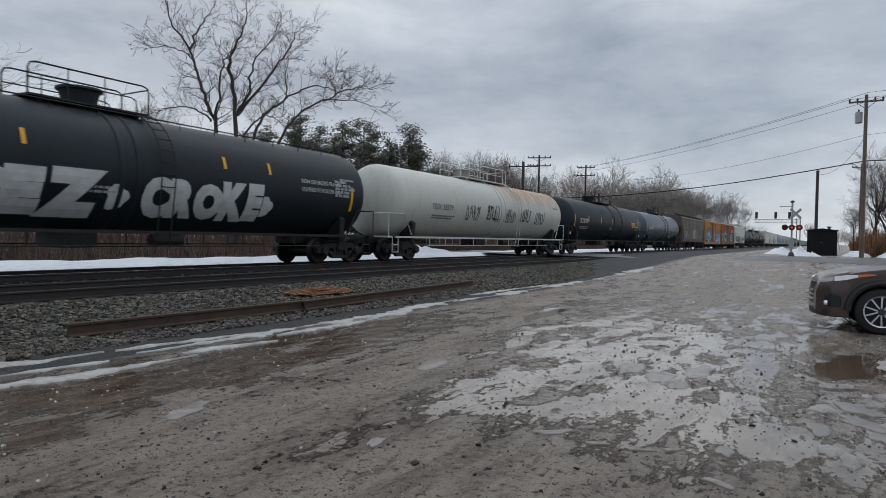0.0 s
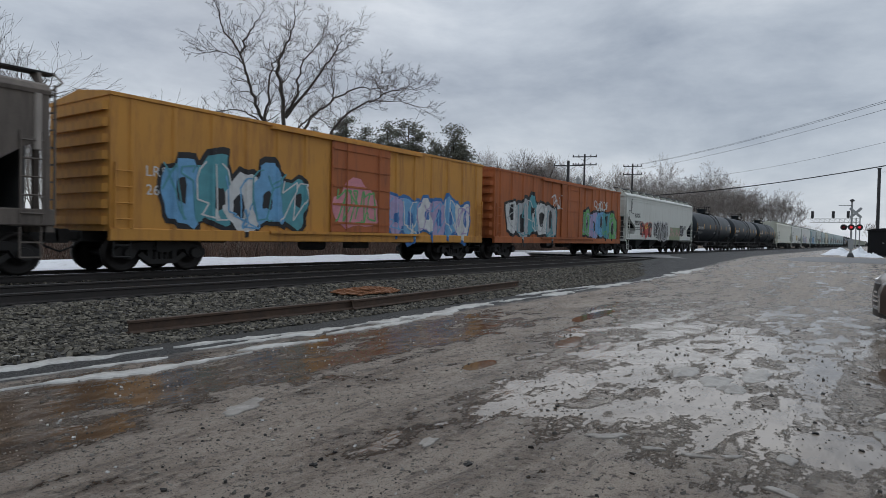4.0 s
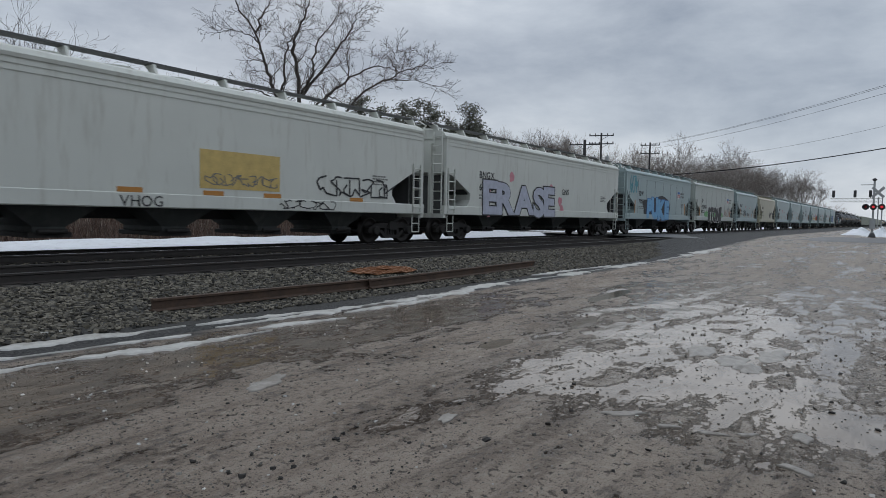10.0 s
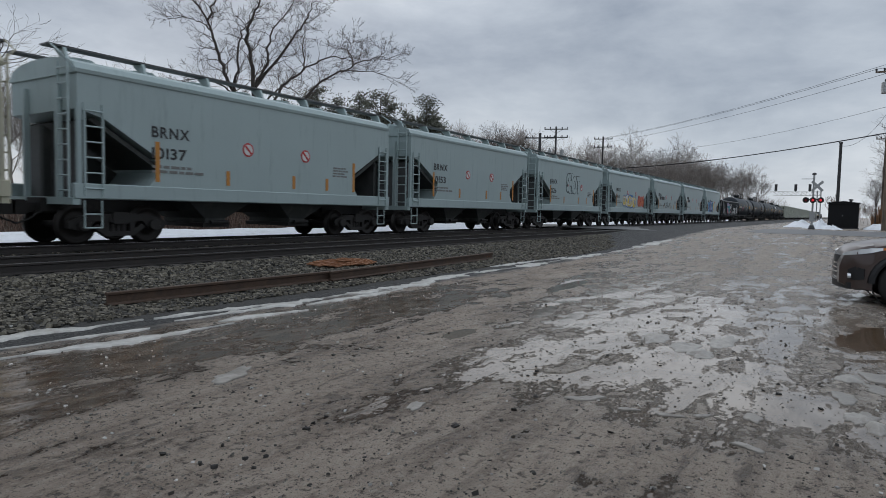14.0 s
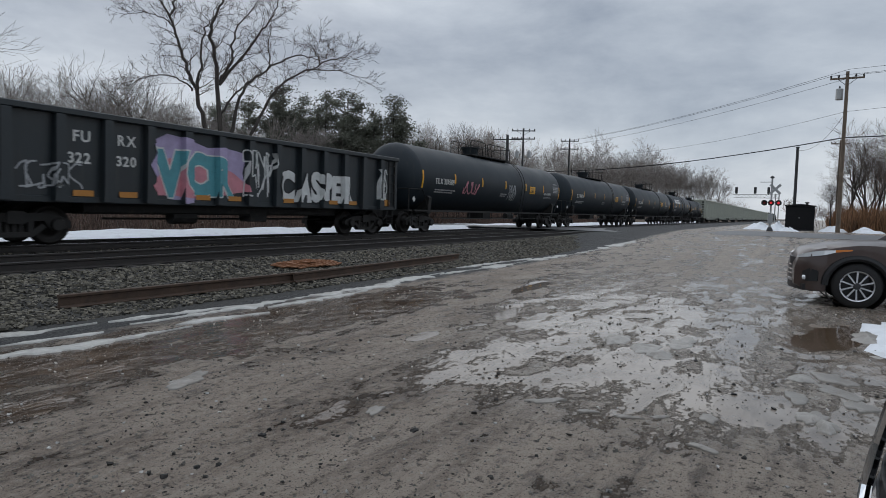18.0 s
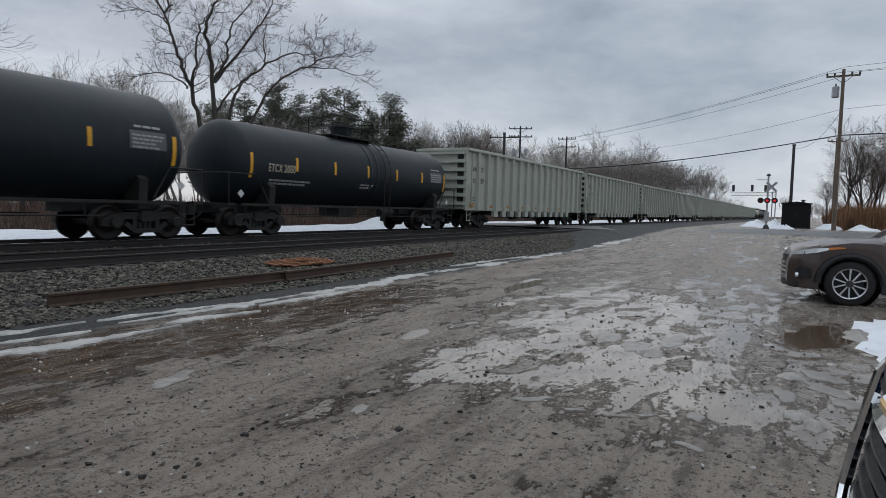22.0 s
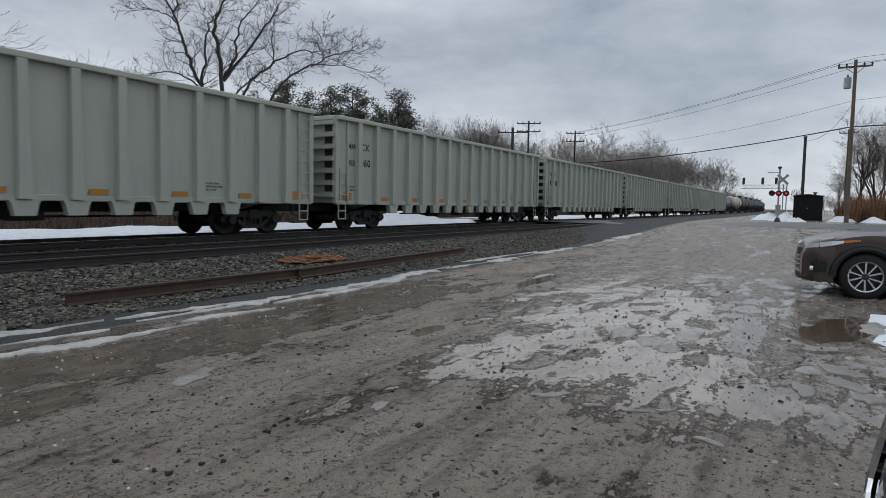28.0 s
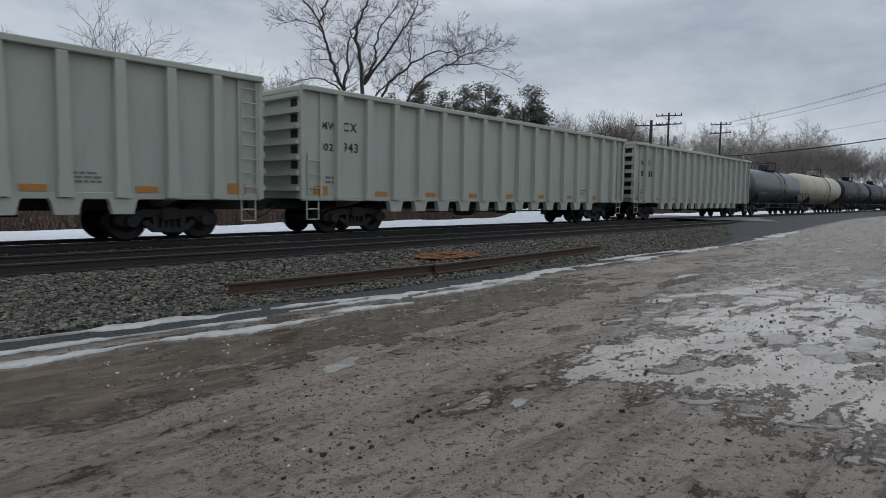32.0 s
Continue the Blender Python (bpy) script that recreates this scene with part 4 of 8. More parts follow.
def tank_car(a, b, mat, label, r=1.5, mark="", mark_mat=None, stripes=True, dome=True, zc=None, mark_x=0.22, band=True, rail_mat=None, mark_size=0.36, panel=True, bogie_in=2.0, long_rail=False, white_ends=False, big_platform=3.4):
    car, L = start_car("tank_car", label, "tank car", a, b)
    zc = zc or 0.98 + r
    h = L / 2 - 0.7
    rail_mat = rail_mat or under_black
    head = 0.72
    prof = [(-h, 0.05)] + [(-h + head * (1 - math.cos(t)), r * math.sin(t)) for t in [radians(x) for x in (14, 28, 42, 56, 68, 80)]] + [(-h + head, r)]
    prof += [(-x, y) for x, y in prof[::-1]]
    part("tank_shell", Shape().lathe(prof, 0, 40).moved(0, 0, zc), mat, car, smooth=True)
    if band:
        s = Shape()
        for x in (-0.1, 0.35):
            s.lathe([(x - 0.07, r), (x - 0.06, r + 0.022), (x + 0.06, r + 0.022), (x + 0.07, r)], 0, 40)
        part("shell_band", s.moved(0.3, 0, zc), mat, car, smooth=True)
    for e in (-1, 1):
        s = Shape().bbox(*sorted((e * (L / 2 - 0.45), e * (h - 3.1))), -0.36, 0.36, 0.72, 1.06, 0.03)
        part("end_sill", s, under_black, car)
        s = Shape()
        bx = e * (L / 2 - bogie_in - 0.3)
        s.prism([(-1.35, 0.86), (-0.3, 0.8), (0.3, 0.8), (1.35, 0.86), (1.42, 1.6), (1.25, 1.72), (0.7, 1.05), (-0.7, 1.05), (-1.25, 1.72), (-1.42, 1.6)], 0, bx - 0.12, bx + 0.12)
        part("saddle", s, under_black, car)
        # end platform, corner handrails and step
        px = e * (L / 2 - 0.75)
        s = Shape().box(*sorted((px, px + e * 0.3)), -1.42, 1.42, 0.98, 1.05)
        part("end_platform", s, under_black if not white_ends else grab_white, car)
        s = Shape().pipe([(px + e * 0.25, -1.4, 1.05), (px + e * 0.25, -1.4, 1.95), (px - e * 0.8, -1.45, 1.95), (px - e * 1.3, -1.45, 1.12)], 0.022, 6)
        s.pipe([(px + e * 0.25, -1.4, 1.95), (px + e * 0.25, 1.4, 1.95), (px + e * 0.25, 1.4, 1.05)], 0.022, 6)
        part("handrail", s, grab_white if white_ends else rail_mat, car)
        part("step", step_shape(px - e * 0.2, -1.42, 0.4, 1.0), grab_white if white_ends else rail_mat, car)
        build_bogie(car, e * (L / 2 - bogie_in))
    # running rail low on the side, with hangers
    for y in (-1.38, 1.38):
        s = Shape().box(-L / 2 + 1.0, L / 2 - 1.0, y - 0.035, y + 0.035, 0.97, 1.05)
        x = -L / 2 + 3.6
        s.tube((-L / 2 + 3.4, y, 0.66), (L / 2 - 3.4, y, 0.66), 0.02, 5)
        while x < L / 2 - 3.5:
            s.tube((x, y, 0.66), (x, y, 1.0), 0.02, 5)
            x += 1.35
        part("side_sill", s, grab_white if white_ends else under_black, car)
    part("bottom_outlet", Shape().bbox(-0.75, 0.2, -0.5, 0.5, 0.6, zc - r + 0.05, 0.06), under_black, car)
    part("brake_cylinder", Shape().tube((1.4, -0.9, 0.8), (2.3, -0.9, 0.8), 0.17, 10), under_black, car)
    if dome:
        top = zc + r
        w = big_platform / 2
        s = Shape().box(-w, w, -0.62, 0.62, top + 0.02, top + 0.07)
        for x in (-w * 0.8, 0, w * 0.8):
            s.prism([(-0.6, top + 0.03), (-0.5, top - 0.14), (0.5, top - 0.14), (0.6, top + 0.03)], 0, x - 0.04, x + 0.04)
        part("platform", s, rail_mat, car)
        s = Shape().lathe([(top - 0.15, 0.40), (top + 0.12, 0.40), (top + 0.42, 0.47), (top + 0.44, 0.54), (top + 0.5, 0.54), (top + 0.52, 0.3)], 2, 20)
        part("dome_housing", s.moved(-w * 0.62 if w > 1.7 else 0, 0, 0), mat if mat is not tank_white else galv, car, smooth=False)
        for y in (-0.6, 0.6):
            for x0, x1 in (((-w - 0.2, -w * 0.35), (-w * 0.25, w)) if w > 1.7 else ((-w, w),)):
                zz, hi = top + 0.07, 0.72
                s = Shape().pipe([(x0, y, zz), (x0, y, zz + hi - 0.15), (x0 + 0.05, y, zz + hi - 0.04), (x0 + 0.16, y, zz + hi), (x1 - 0.16, y, zz + hi), (x1 - 0.05, y, zz + hi - 0.04), (x1, y, zz + hi - 0.15), (x1, y, zz)], 0.022, 6)
                s.pipe([(x0, y, zz + 0.36), (x1 - 0.5, y, zz + 0.36), (x1 - 0.36, y, zz + 0.3), (x1 - 0.32, y, zz)], 0.017, 5)
                xm = x0 + 0.9
                while xm < x1 - 0.3:
                    s.tube((xm, y, zz), (xm, y, zz + hi), 0.016, 5)
                    xm += 0.9
                part("platform_railing", s, rail_mat, car)
        part("railing_bar", Shape().tube((w, -0.6, top + 0.72), (w, 0.6, top + 0.72), 0.02, 5), rail_mat, car)
        s = Shape()
        n = 9
        for k in range(n + 1):
            th = radians(88 - 100 * k / n)
            y, z = -(r + 0.12) * math.cos(th), zc + (r + 0.12) * math.sin(th)
            s.tube((w * 0.93 - 0.2, y, z), (w * 0.93 + 0.2, y, z), 0.015, 5)
            if k:
                for dx in (-0.2, 0.2):
                    s.tube((w * 0.93 + dx, py, pz), (w * 0.93 + dx, y, z), 0.018, 5)
            py, pz = y, z
        for dx in (-0.2, 0.2):
            s.tube((w * 0.93 + dx, py, pz), (w * 0.93 + dx, -1.42, 0.6), 0.018, 5)
        part("side_ladder", s, rail_mat, car)
    if long_rail:
        s = Shape()
        for y in (-0.8, 0.8):
            z = zc + math.sqrt(r * r - 0.64)
            s.tube((-h + 1.0, y, z + 0.16), (h - 1.0, y, z + 0.16), 0.018, 5)
            x = -h + 1.0
            while x < h - 0.9:
                s.tube((x, y, z - 0.03), (x, y, z + 0.16), 0.014, 5)
                x += 1.15
        part("grab_rail", s, rail_mat, car)
    if stripes:
        n = 7
        for k in range(n):
            x = -h + 0.75 + (2 * h - 1.5) * k / (n - 1)
            big = k in (0, n - 1)
            zz, hh = (zc - 0.1, 0.78) if big else (zc + 0.05, 0.46)
            me = Shape().box(x - 0.055, x + 0.055, -0.004, 0.004, zz - hh / 2, zz + hh / 2).mesh("stripe", yellow_tape)
            wrap(me, r, zc, 0.008, 4)
            part("stripe", me, yellow_tape, car, "yellow reflective stripe")
    if stripes:
        me = Shape().box(h - 2.05, h - 1.0, -0.003, 0.003, zc - 0.12, zc + 0.34).mesh("data_plate", plate_grey)
        part("data_plate", wrap(me, r, zc, 0.008, 3), plate_grey, car, "grey stencilled test-data panel")
        me = bars_shape(h - 1.98, zc + 0.2, 4, 0.9, 0.05, 0.05, 0, int(L * 7)).mesh("stencil", dim_ink)
        part("stencil", wrap(me, r, zc, 0.014, 2), dim_ink, car, "rows of small stencilled data")
        for x in (-h + 0.35, h - 0.4):
            me = Shape().prism([(zc - 1.0, x - 0.13), (zc - 0.87, x), (zc - 1.0, x + 0.13), (zc - 1.13, x)], 1, -0.003, 0.003).mesh("placard", white_ink)
            part("placard", me, white_ink, car, "white diamond hazard placard", at=(0, -1.32, 0))
    ink = mark_mat or white_ink
    if mark:
        gap = (2 * h - 1.5) / 6
        f0, f1 = (0.09, 0.9) if mark.startswith("GBRX") else (0.36, 0.96)
        at, wide = (-h + 0.75 + gap * f0, gap * (f1 - f0)) if stripes else (-h + 2 * h * mark_x - 1.0, None)
        lettering(car, mark, ink, at, zc - 0.25, mark_size, tank=(r, zc), weight=0.006, width=wide)
        mark_x = (at + h + 1.0) / (2 * h)
    if panel:
        for x, z, rows, w, sd in ((-h + 2 * h * mark_x - 0.9, zc - 0.55, 2, 2.0, 3), (h - 1.9, zc + 0.42, 1, 0.6, 5), (-h + 2 * h * 0.47, zc - 0.5, 2, 0.8, 6)):
            me = bars_shape(x, z, rows, w, 0.06, 0.045, 0, sd).mesh("stencil", dim_ink if mat is not tank_white else grey_ink)
            wrap(me, r, zc, 0.01, 2)
            part("stencil", me, white_ink, car, "rows of small stencilled data")
    return car


# dark grey holds the shade of a hopper's open end, not another paint
shade_steel = surface("shaded_end_steel", (0.07, 0.072, 0.072), 0.7, vary=0.3, scale=3)


def side_poly(h, z0, z1, cut, cz):
    """Side sheet of a hopper: full at the roof, cut back above the bogies."""
    left = [(-h, z1), (-h, cz), (-h + cut * 0.3, cz - 0.16), (-h + cut, z0 + (cz - z0) * 0.42), (-h + cut, z0 + (cz - z0) * 0.22), (-h + cut * 0.86, z0)]
    return left + [(-x, z) for x, z in left[::-1]]


def hopper_car(a, b, mat, label, bays=3, top=4.05, roof=0.3, mark=("", ""), mark_x=0.16, ink=None, ribs=0, cut=1.7, cut_z=2.75, end_mat=None, board_mat=None, lines=True, mark_size=0.42, rib_mat=None):
    car, L = start_car("hopper_car", label, "hopper car", a, b)
    h = L / 2 - 0.75
    W = 1.5
    z0 = 1.42
    end_mat = end_mat or mat
    board_mat = board_mat or board_steel
    poly = side_poly(h, z0, top, cut, cut_z)
    s = Shape().prism([(z, x) for x, z in poly], 1, -W, W)
    part("body", s, mat, car)
    # roof: an arched sheet with an eave and a running board
    n = 10
    arch = [(-W - 0.03, top - 0.1), (-W - 0.05, top - 0.02)] + [(-W * 0.98 * math.cos(math.pi * k / n), top + roof * math.sin(math.pi * k / n) ** 0.8) for k in range(n + 1)] + [(W + 0.05, top - 0.02), (W + 0.03, top - 0.1)]
    part("roof", Shape().prism(arch, 0, -h - 0.04, h + 0.04), mat, car)
    if lines:
        s = Shape()
        for z in (top - 0.2, top - 0.34):
            s.box(-h, h, -W - 0.018, -W + 0.0, z - 0.03, z + 0.03)
        part("eave_rib", s, mat, car)
    s = Shape()
    for k in range(max(4, int(2 * h / 1.5))):
        x = -h + 0.8 + (2 * h - 1.6) * k / (max(4, int(2 * h / 1.5)) - 1)
        part("roof_hatch", Shape().tube((x, 0, top + roof - 0.05), (x, 0, top + roof + 0.12), 0.38, 10), mat, car)
    for y0, y1 in ((-0.98, -0.62), (0.62, 0.98)):
        s = Shape().box(-h - 0.35, h + 0.35, y0, y1, top + roof + 0.16, top + roof + 0.2)
        m = int(2 * h / 1.8)
        for k in range(m + 1):
            x = -h + 2 * h * k / m
            if y0 < 0:
                part("board_bracket", shared(("bracket", mat.name, roof), lambda: Shape().prism([(-1.2, roof * 0.2), (-1.1, roof * 0.2), (-0.6, roof + 0.155), (-1.0, roof + 0.155)], 0, -0.035, 0.035).mesh("board_bracket", mat)), mat, car, at=(x, 0, top))
        part("running_board", s, board_mat, car)
    # side sill
    for y in (-W - 0.02, W - 0.1):
        part("side_sill", Shape().bbox(-h - 0.1, h + 0.1, y, y + 0.12, 1.08, z0 + 0.02, 0.025), mat, car)
    # posts
    for k in range(ribs):
        x = -h + cut * 0.15 + (2 * h - cut * 0.3) * k / (ribs - 1)
        inset = max(0.0, cut - (h - abs(x)))
        lo = z0 if inset <= 0 else z0 + (cut_z - z0) * inset / cut
        s = Shape().prism([(x - 0.05, -W - 0.07), (x + 0.05, -W - 0.07), (x + 0.08, -W + 0.01), (x - 0.08, -W + 0.01)], 2, lo, top - 0.1)
        part("rib", s, rib_mat or mat, car)
    RIBS[car.name] = ([(-h + cut * 0.15 + (2 * h - cut * 0.3) * k / (ribs - 1), 0.05, 0.08) for k in range(ribs)] if ribs else [], W, 0.078)
    # slope sheets, outlet bays and centre sill; shade under the ends is put into the colour
    for e in (-1, 1):
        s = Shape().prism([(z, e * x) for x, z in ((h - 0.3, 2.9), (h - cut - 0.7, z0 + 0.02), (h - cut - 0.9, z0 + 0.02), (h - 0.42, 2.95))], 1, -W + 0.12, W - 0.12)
        part("slope_sheet", s, hop_grime_shade, car)
        # added dark plate that fills the cut end with painted shade
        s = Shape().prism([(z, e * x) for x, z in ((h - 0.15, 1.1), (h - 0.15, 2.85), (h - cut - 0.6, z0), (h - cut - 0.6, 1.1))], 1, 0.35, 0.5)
        part("end_web", s, hop_grime_shade, car)
        # plate added to close the view through the end, coloured as shaded paint
        part("end_bulkhead", Shape().box(*sorted((e * (h - 0.32), e * (h - 0.38))), -1.15, W - 0.05, 1.1, 2.9), shade_steel, car)
        s = Shape().bbox(*sorted((e * (L / 2 - 0.5), e * (h - cut - 0.3))), -0.34, 0.34, 0.74, 1.1, 0.03)
        part("end_sill", s, under_black, car)
        # end posts and platform, ladders at both corners of the yard side
        s = Shape().box(*sorted((e * (h - 0.05), e * (h + 0.12))), -W + 0.02, W - 0.02, 0.95, 1.12)
        for y in (-0.75, 0.75):
            s.box(*sorted((e * (h - 0.02), e * (h + 0.1))), y - 0.06, y + 0.06, 1.1, top - 0.3)
        part("end_frame", s, end_mat, car)
        part("corner_post", Shape().box(*sorted((e * (h - 0.08), e * (h + 0.02))), -W - 0.015, -W + 0.08, 1.1, cut_z + 0.1), end_mat, car)
        part("end_ladder", ladder_shape(e * (h - 0.34), -W - 0.02, 1.15, cut_z + 0.15 if cut < 3 else top, 0.42, r=0.02), end_mat, car)
        s = ladder_shape(0, 0, 1.1, top + roof * 0.5, 0.42, r=0.02)
        s.v = [(e * (h + 0.14) + y * -e, -W + 0.32 + x, z) for x, y, z in s.v]
        part("end_ladder", s, end_mat, car)
        part("step", step_shape(e * (h - 0.34), -W + 0.02), end_mat, car)
        s = Shape().pipe([(e * (h + 0.05), -W + 0.1, top), (e * (h + 0.3), -W + 0.1, top + roof * 0.8), (e * (h + 0.3), -0.98, top + roof + 0.18)], 0.02, 5)
        part("roof_handrail", s, end_mat, car)
        build_bogie(car, e * (L / 2 - 1.95))
    part("centre_sill", Shape().bbox(-h + cut, h - cut, -0.25, 0.25, 0.8, 1.1, 0.02), under_black, car)
    span = 2 * (h - cut - 0.5)
    bw = span / bays
    for k in range(bays):
        x = -span / 2 + bw * (k + 0.5)
        t_, l_ = bw / 2 * 0.97, 0.34
        v = []
        for z, hx, hy in ((z0, t_, 1.38), (0.62, l_, 0.95), (0.48, l_, 0.95)):
            v += [(x - hx, -hy, z), (x + hx, -hy, z), (x + hx, hy, z), (x - hx, hy, z)]
        f = [(3, 2, 1, 0), (8, 9, 10, 11)] + [(s_ + i, s_ + (i + 1) % 4, s_ + 4 + (i + 1) % 4, s_ + 4 + i) for s_ in (0, 4) for i in range(4)]
        part("outlet_bay", Shape().add(v, [q[::-1] for q in f]), hop_grime_shade if ribs == 0 else under_black, car, "grimy outlet bay")
        part("gate", Shape().bbox(x - 0.45, x + 0.45, -1.0, 1.0, 0.38, 0.5, 0.02).tube((x - 0.3, -1.12, 0.52), (x + 0.3, -1.12, 0.52), 0.06, 8), under_black, car)
    ink = ink or black_ink
    x = -h + 2 * h * mark_x - 0.6
    for k, line in enumerate(mark):
        if line:
            lettering(car, line, ink, x, 2.66 - k * 0.52, mark_size, -W - 0.006, weight=0.008, spacing=1.12)
    if mark[0]:
        part("stencil", bars_shape(x, 1.9, 2, 1.3, 0.07, 0.05, 0, 4), grey_ink, car, "rows of small stencilled data", at=(0, -W - 0.006, 0))
    part("stencil", bars_shape(h - cut - 1.0, 2.3, 4, 0.7, 0.05, 0.04, 0, 8), grey_ink, car, "rows of small stencilled data", at=(0, -W - 0.006, 0))
    return car


def gondola_car(a, b, mat, label, z1=4.0, z0=1.03, ribs=16, marks=(), ink=None, tabs=True, tape=orange_tape, end_slats=True):
    car, L = start_car("gondola_car", label, "gondola car", a, b)
    h = L / 2 - 0.65
    W = 1.45
    for y in (-W, W - 0.05):
        part("side_sheet", Shape().box(-h, h, y, y + 0.05, z0, z1), mat, car)
    for x in (-h, h - 0.06):
        part("end_sheet", Shape().box(x, x + 0.06, -W + 0.05, W - 0.05, z0, z1), mat, car)
    part("floor", Shape().box(-h + 0.06, h - 0.06, -W + 0.05, W - 0.05, z0, z0 + 0.06), mat, car)
    for y in (-W - 0.07, W - 0.05):
        part("top_chord", Shape().bbox(-h - 0.03, h + 0.03, y - 0.1 * (y < 0), y + 0.12, z1 - 0.02, z1 + 0.13, 0.02), mat, car)
    for e in (-1, 1):
        part("top_chord", Shape().bbox(e * h - 0.07, e * h + 0.07, -W, W, z1 - 0.02, z1 + 0.13, 0.02), mat, car)
        if end_slats:
            for k in range(7):
                z = z0 + 0.3 + (z1 - z0 - 0.4) * k / 6
                part("end_rib", Shape().prism([(e * h, -W + 0.02), (e * h, W - 0.02), (e * (h + 0.16), W - 0.02), (e * (h + 0.16), -W + 0.02)], 2, z - 0.09, z + 0.04), mat, car)
        else:
            for y in (-0.8, 0, 0.8):
                part("end_rib", Shape().box(*sorted((e * h, e * (h + 0.1))), y - 0.07, y + 0.07, z0, z1), mat, car)
        # thin dark plates on the end sheet stand for the shade between ribs
        if end_slats and e < 0:
            for k in range(6):
                z = z0 + 0.42 + (z1 - z0 - 0.4) * k / 6
                part("end_slot", Shape().box(e * (h + 0.012), e * h, -W + 0.05, -W + 0.5, z - 0.02, z + 0.2), under_black, car, "dark plate painted as shade between end ribs")
        part("corner_post", Shape().bbox(*sorted((e * (h - 0.1), e * (h + 0.06))), -W - 0.07, -W + 0.12, z0 - 0.02, z1, 0.02), mat, car)
        part("end_ladder", ladder_shape(e * (h - 0.36), -W - 0.06, z0 + 0.1, z1 - 0.05 if e > 0 else z0 + 1.25, 0.42, r=0.016), mat if mat is gon_grey else under_black, car)
        part("step", step_shape(e * (h - 0.36), -W, 0.45, z0), mat if mat is gon_grey else under_black, car)
        part("end_sill", Shape().bbox(*sorted((e * (L / 2 - 0.5), e * (h - 3.2))), -0.34, 0.34, 0.72, z0, 0.03), under_black, car)
        bx = e * (L / 2 - (2.9 if tabs else 2.2))
        part("bolster", Shape().prism([(-W + 0.05, z0), (-0.4, 0.76), (0.4, 0.76), (W - 0.05, z0)], 0, bx - 0.16, bx + 0.16), mat, car)
        build_bogie(car, bx)
    part("side_sill", Shape().bbox(-h, h, -W - 0.03, -W + 0.06, z0 - 0.06, z0 + 0.09, 0.015), mat, car)
    first = 1.24 if tabs else 2 * h / (ribs + 1)
    posts = [-h + first + (2 * h - 2 * first) * k / (ribs - 1) for k in range(ribs)]
    if tabs:
        for e in (-1, 1):
            part("end_post", Shape().bbox(e * (h - 0.62) - 0.04, e * (h - 0.62) + 0.04, -W - 0.07, -W + 0.01, z0, z1, 0.008), mat, car)
    for k, x in enumerate(posts):
        s = Shape()
        v = []
        for z, w, d in ((z0 - 0.02, 0.155, 0.185), (z0 + 0.5, 0.13, 0.18), (z1 - 0.02, 0.105, 0.165)):
            v += [(x - w - 0.012, -W + 0.01, z), (x + w + 0.012, -W + 0.01, z), (x + w, -W - d, z), (x - w, -W - d, z)]
        s.add(v, [(0, 1, 2, 3), (11, 10, 9, 8)] + [(q + i, q + (i - 1) % 4, q + 4 + (i - 1) % 4, q + 4 + i) for q in (0, 4) for i in range(4)])
        if tabs and 2 < k < ribs - 3 or (tabs and k in (2, ribs - 3)):
            s.prism([(z, q) for q, z in ((x - 0.33, z0 - 0.04), (x - 0.28, z0 - 0.12), (x - 0.22, z0 - 0.38), (x + 0.22, z0 - 0.38), (x + 0.28, z0 - 0.12), (x + 0.33, z0 - 0.04))], 1, -W - 0.13, -W + 0.05)
        part("rib", s, mat, car)
    RIBS[car.name] = ([(x, 0.13, 0.16) for x in posts], W, 0.187)
    part("floor_sheet", Shape().bbox(-h + 3.2, h - 3.2, -0.9, 0.9, 0.72, z0, 0.05), under_black, car)
    part("brake_gear", Shape().tube((-2.2, -0.7, 0.66), (-1.4, -0.7, 0.66), 0.2, 10).bbox(0.6, 1.3, -0.9, -0.4, 0.52, 0.8, 0.03).tube((-4, -0.4, 0.6), (4.5, -0.4, 0.6), 0.03, 6), under_black, car)
    if tape:
        for k in range(9):
            x = -h + 0.62 + (2 * h - 1.3) * k / 8
            x = min(((p + q) / 2 for p, q in zip(posts, posts[1:])), key=lambda m: abs(m - x)) if 0 < k < 8 else x
            part("reflector", Shape().box(x - 0.24, x + 0.24, -W - 0.036, -W - 0.028, z0 + 0.1, z0 + (0.36 if k in (0, 8) else 0.24)), tape, car, "orange reflective tape")
    for body, x, z, size, m in marks:
        lettering(car, body, m, -h + x, z, size, -W - 0.006, weight=0.008, spacing=1.1)
    return car


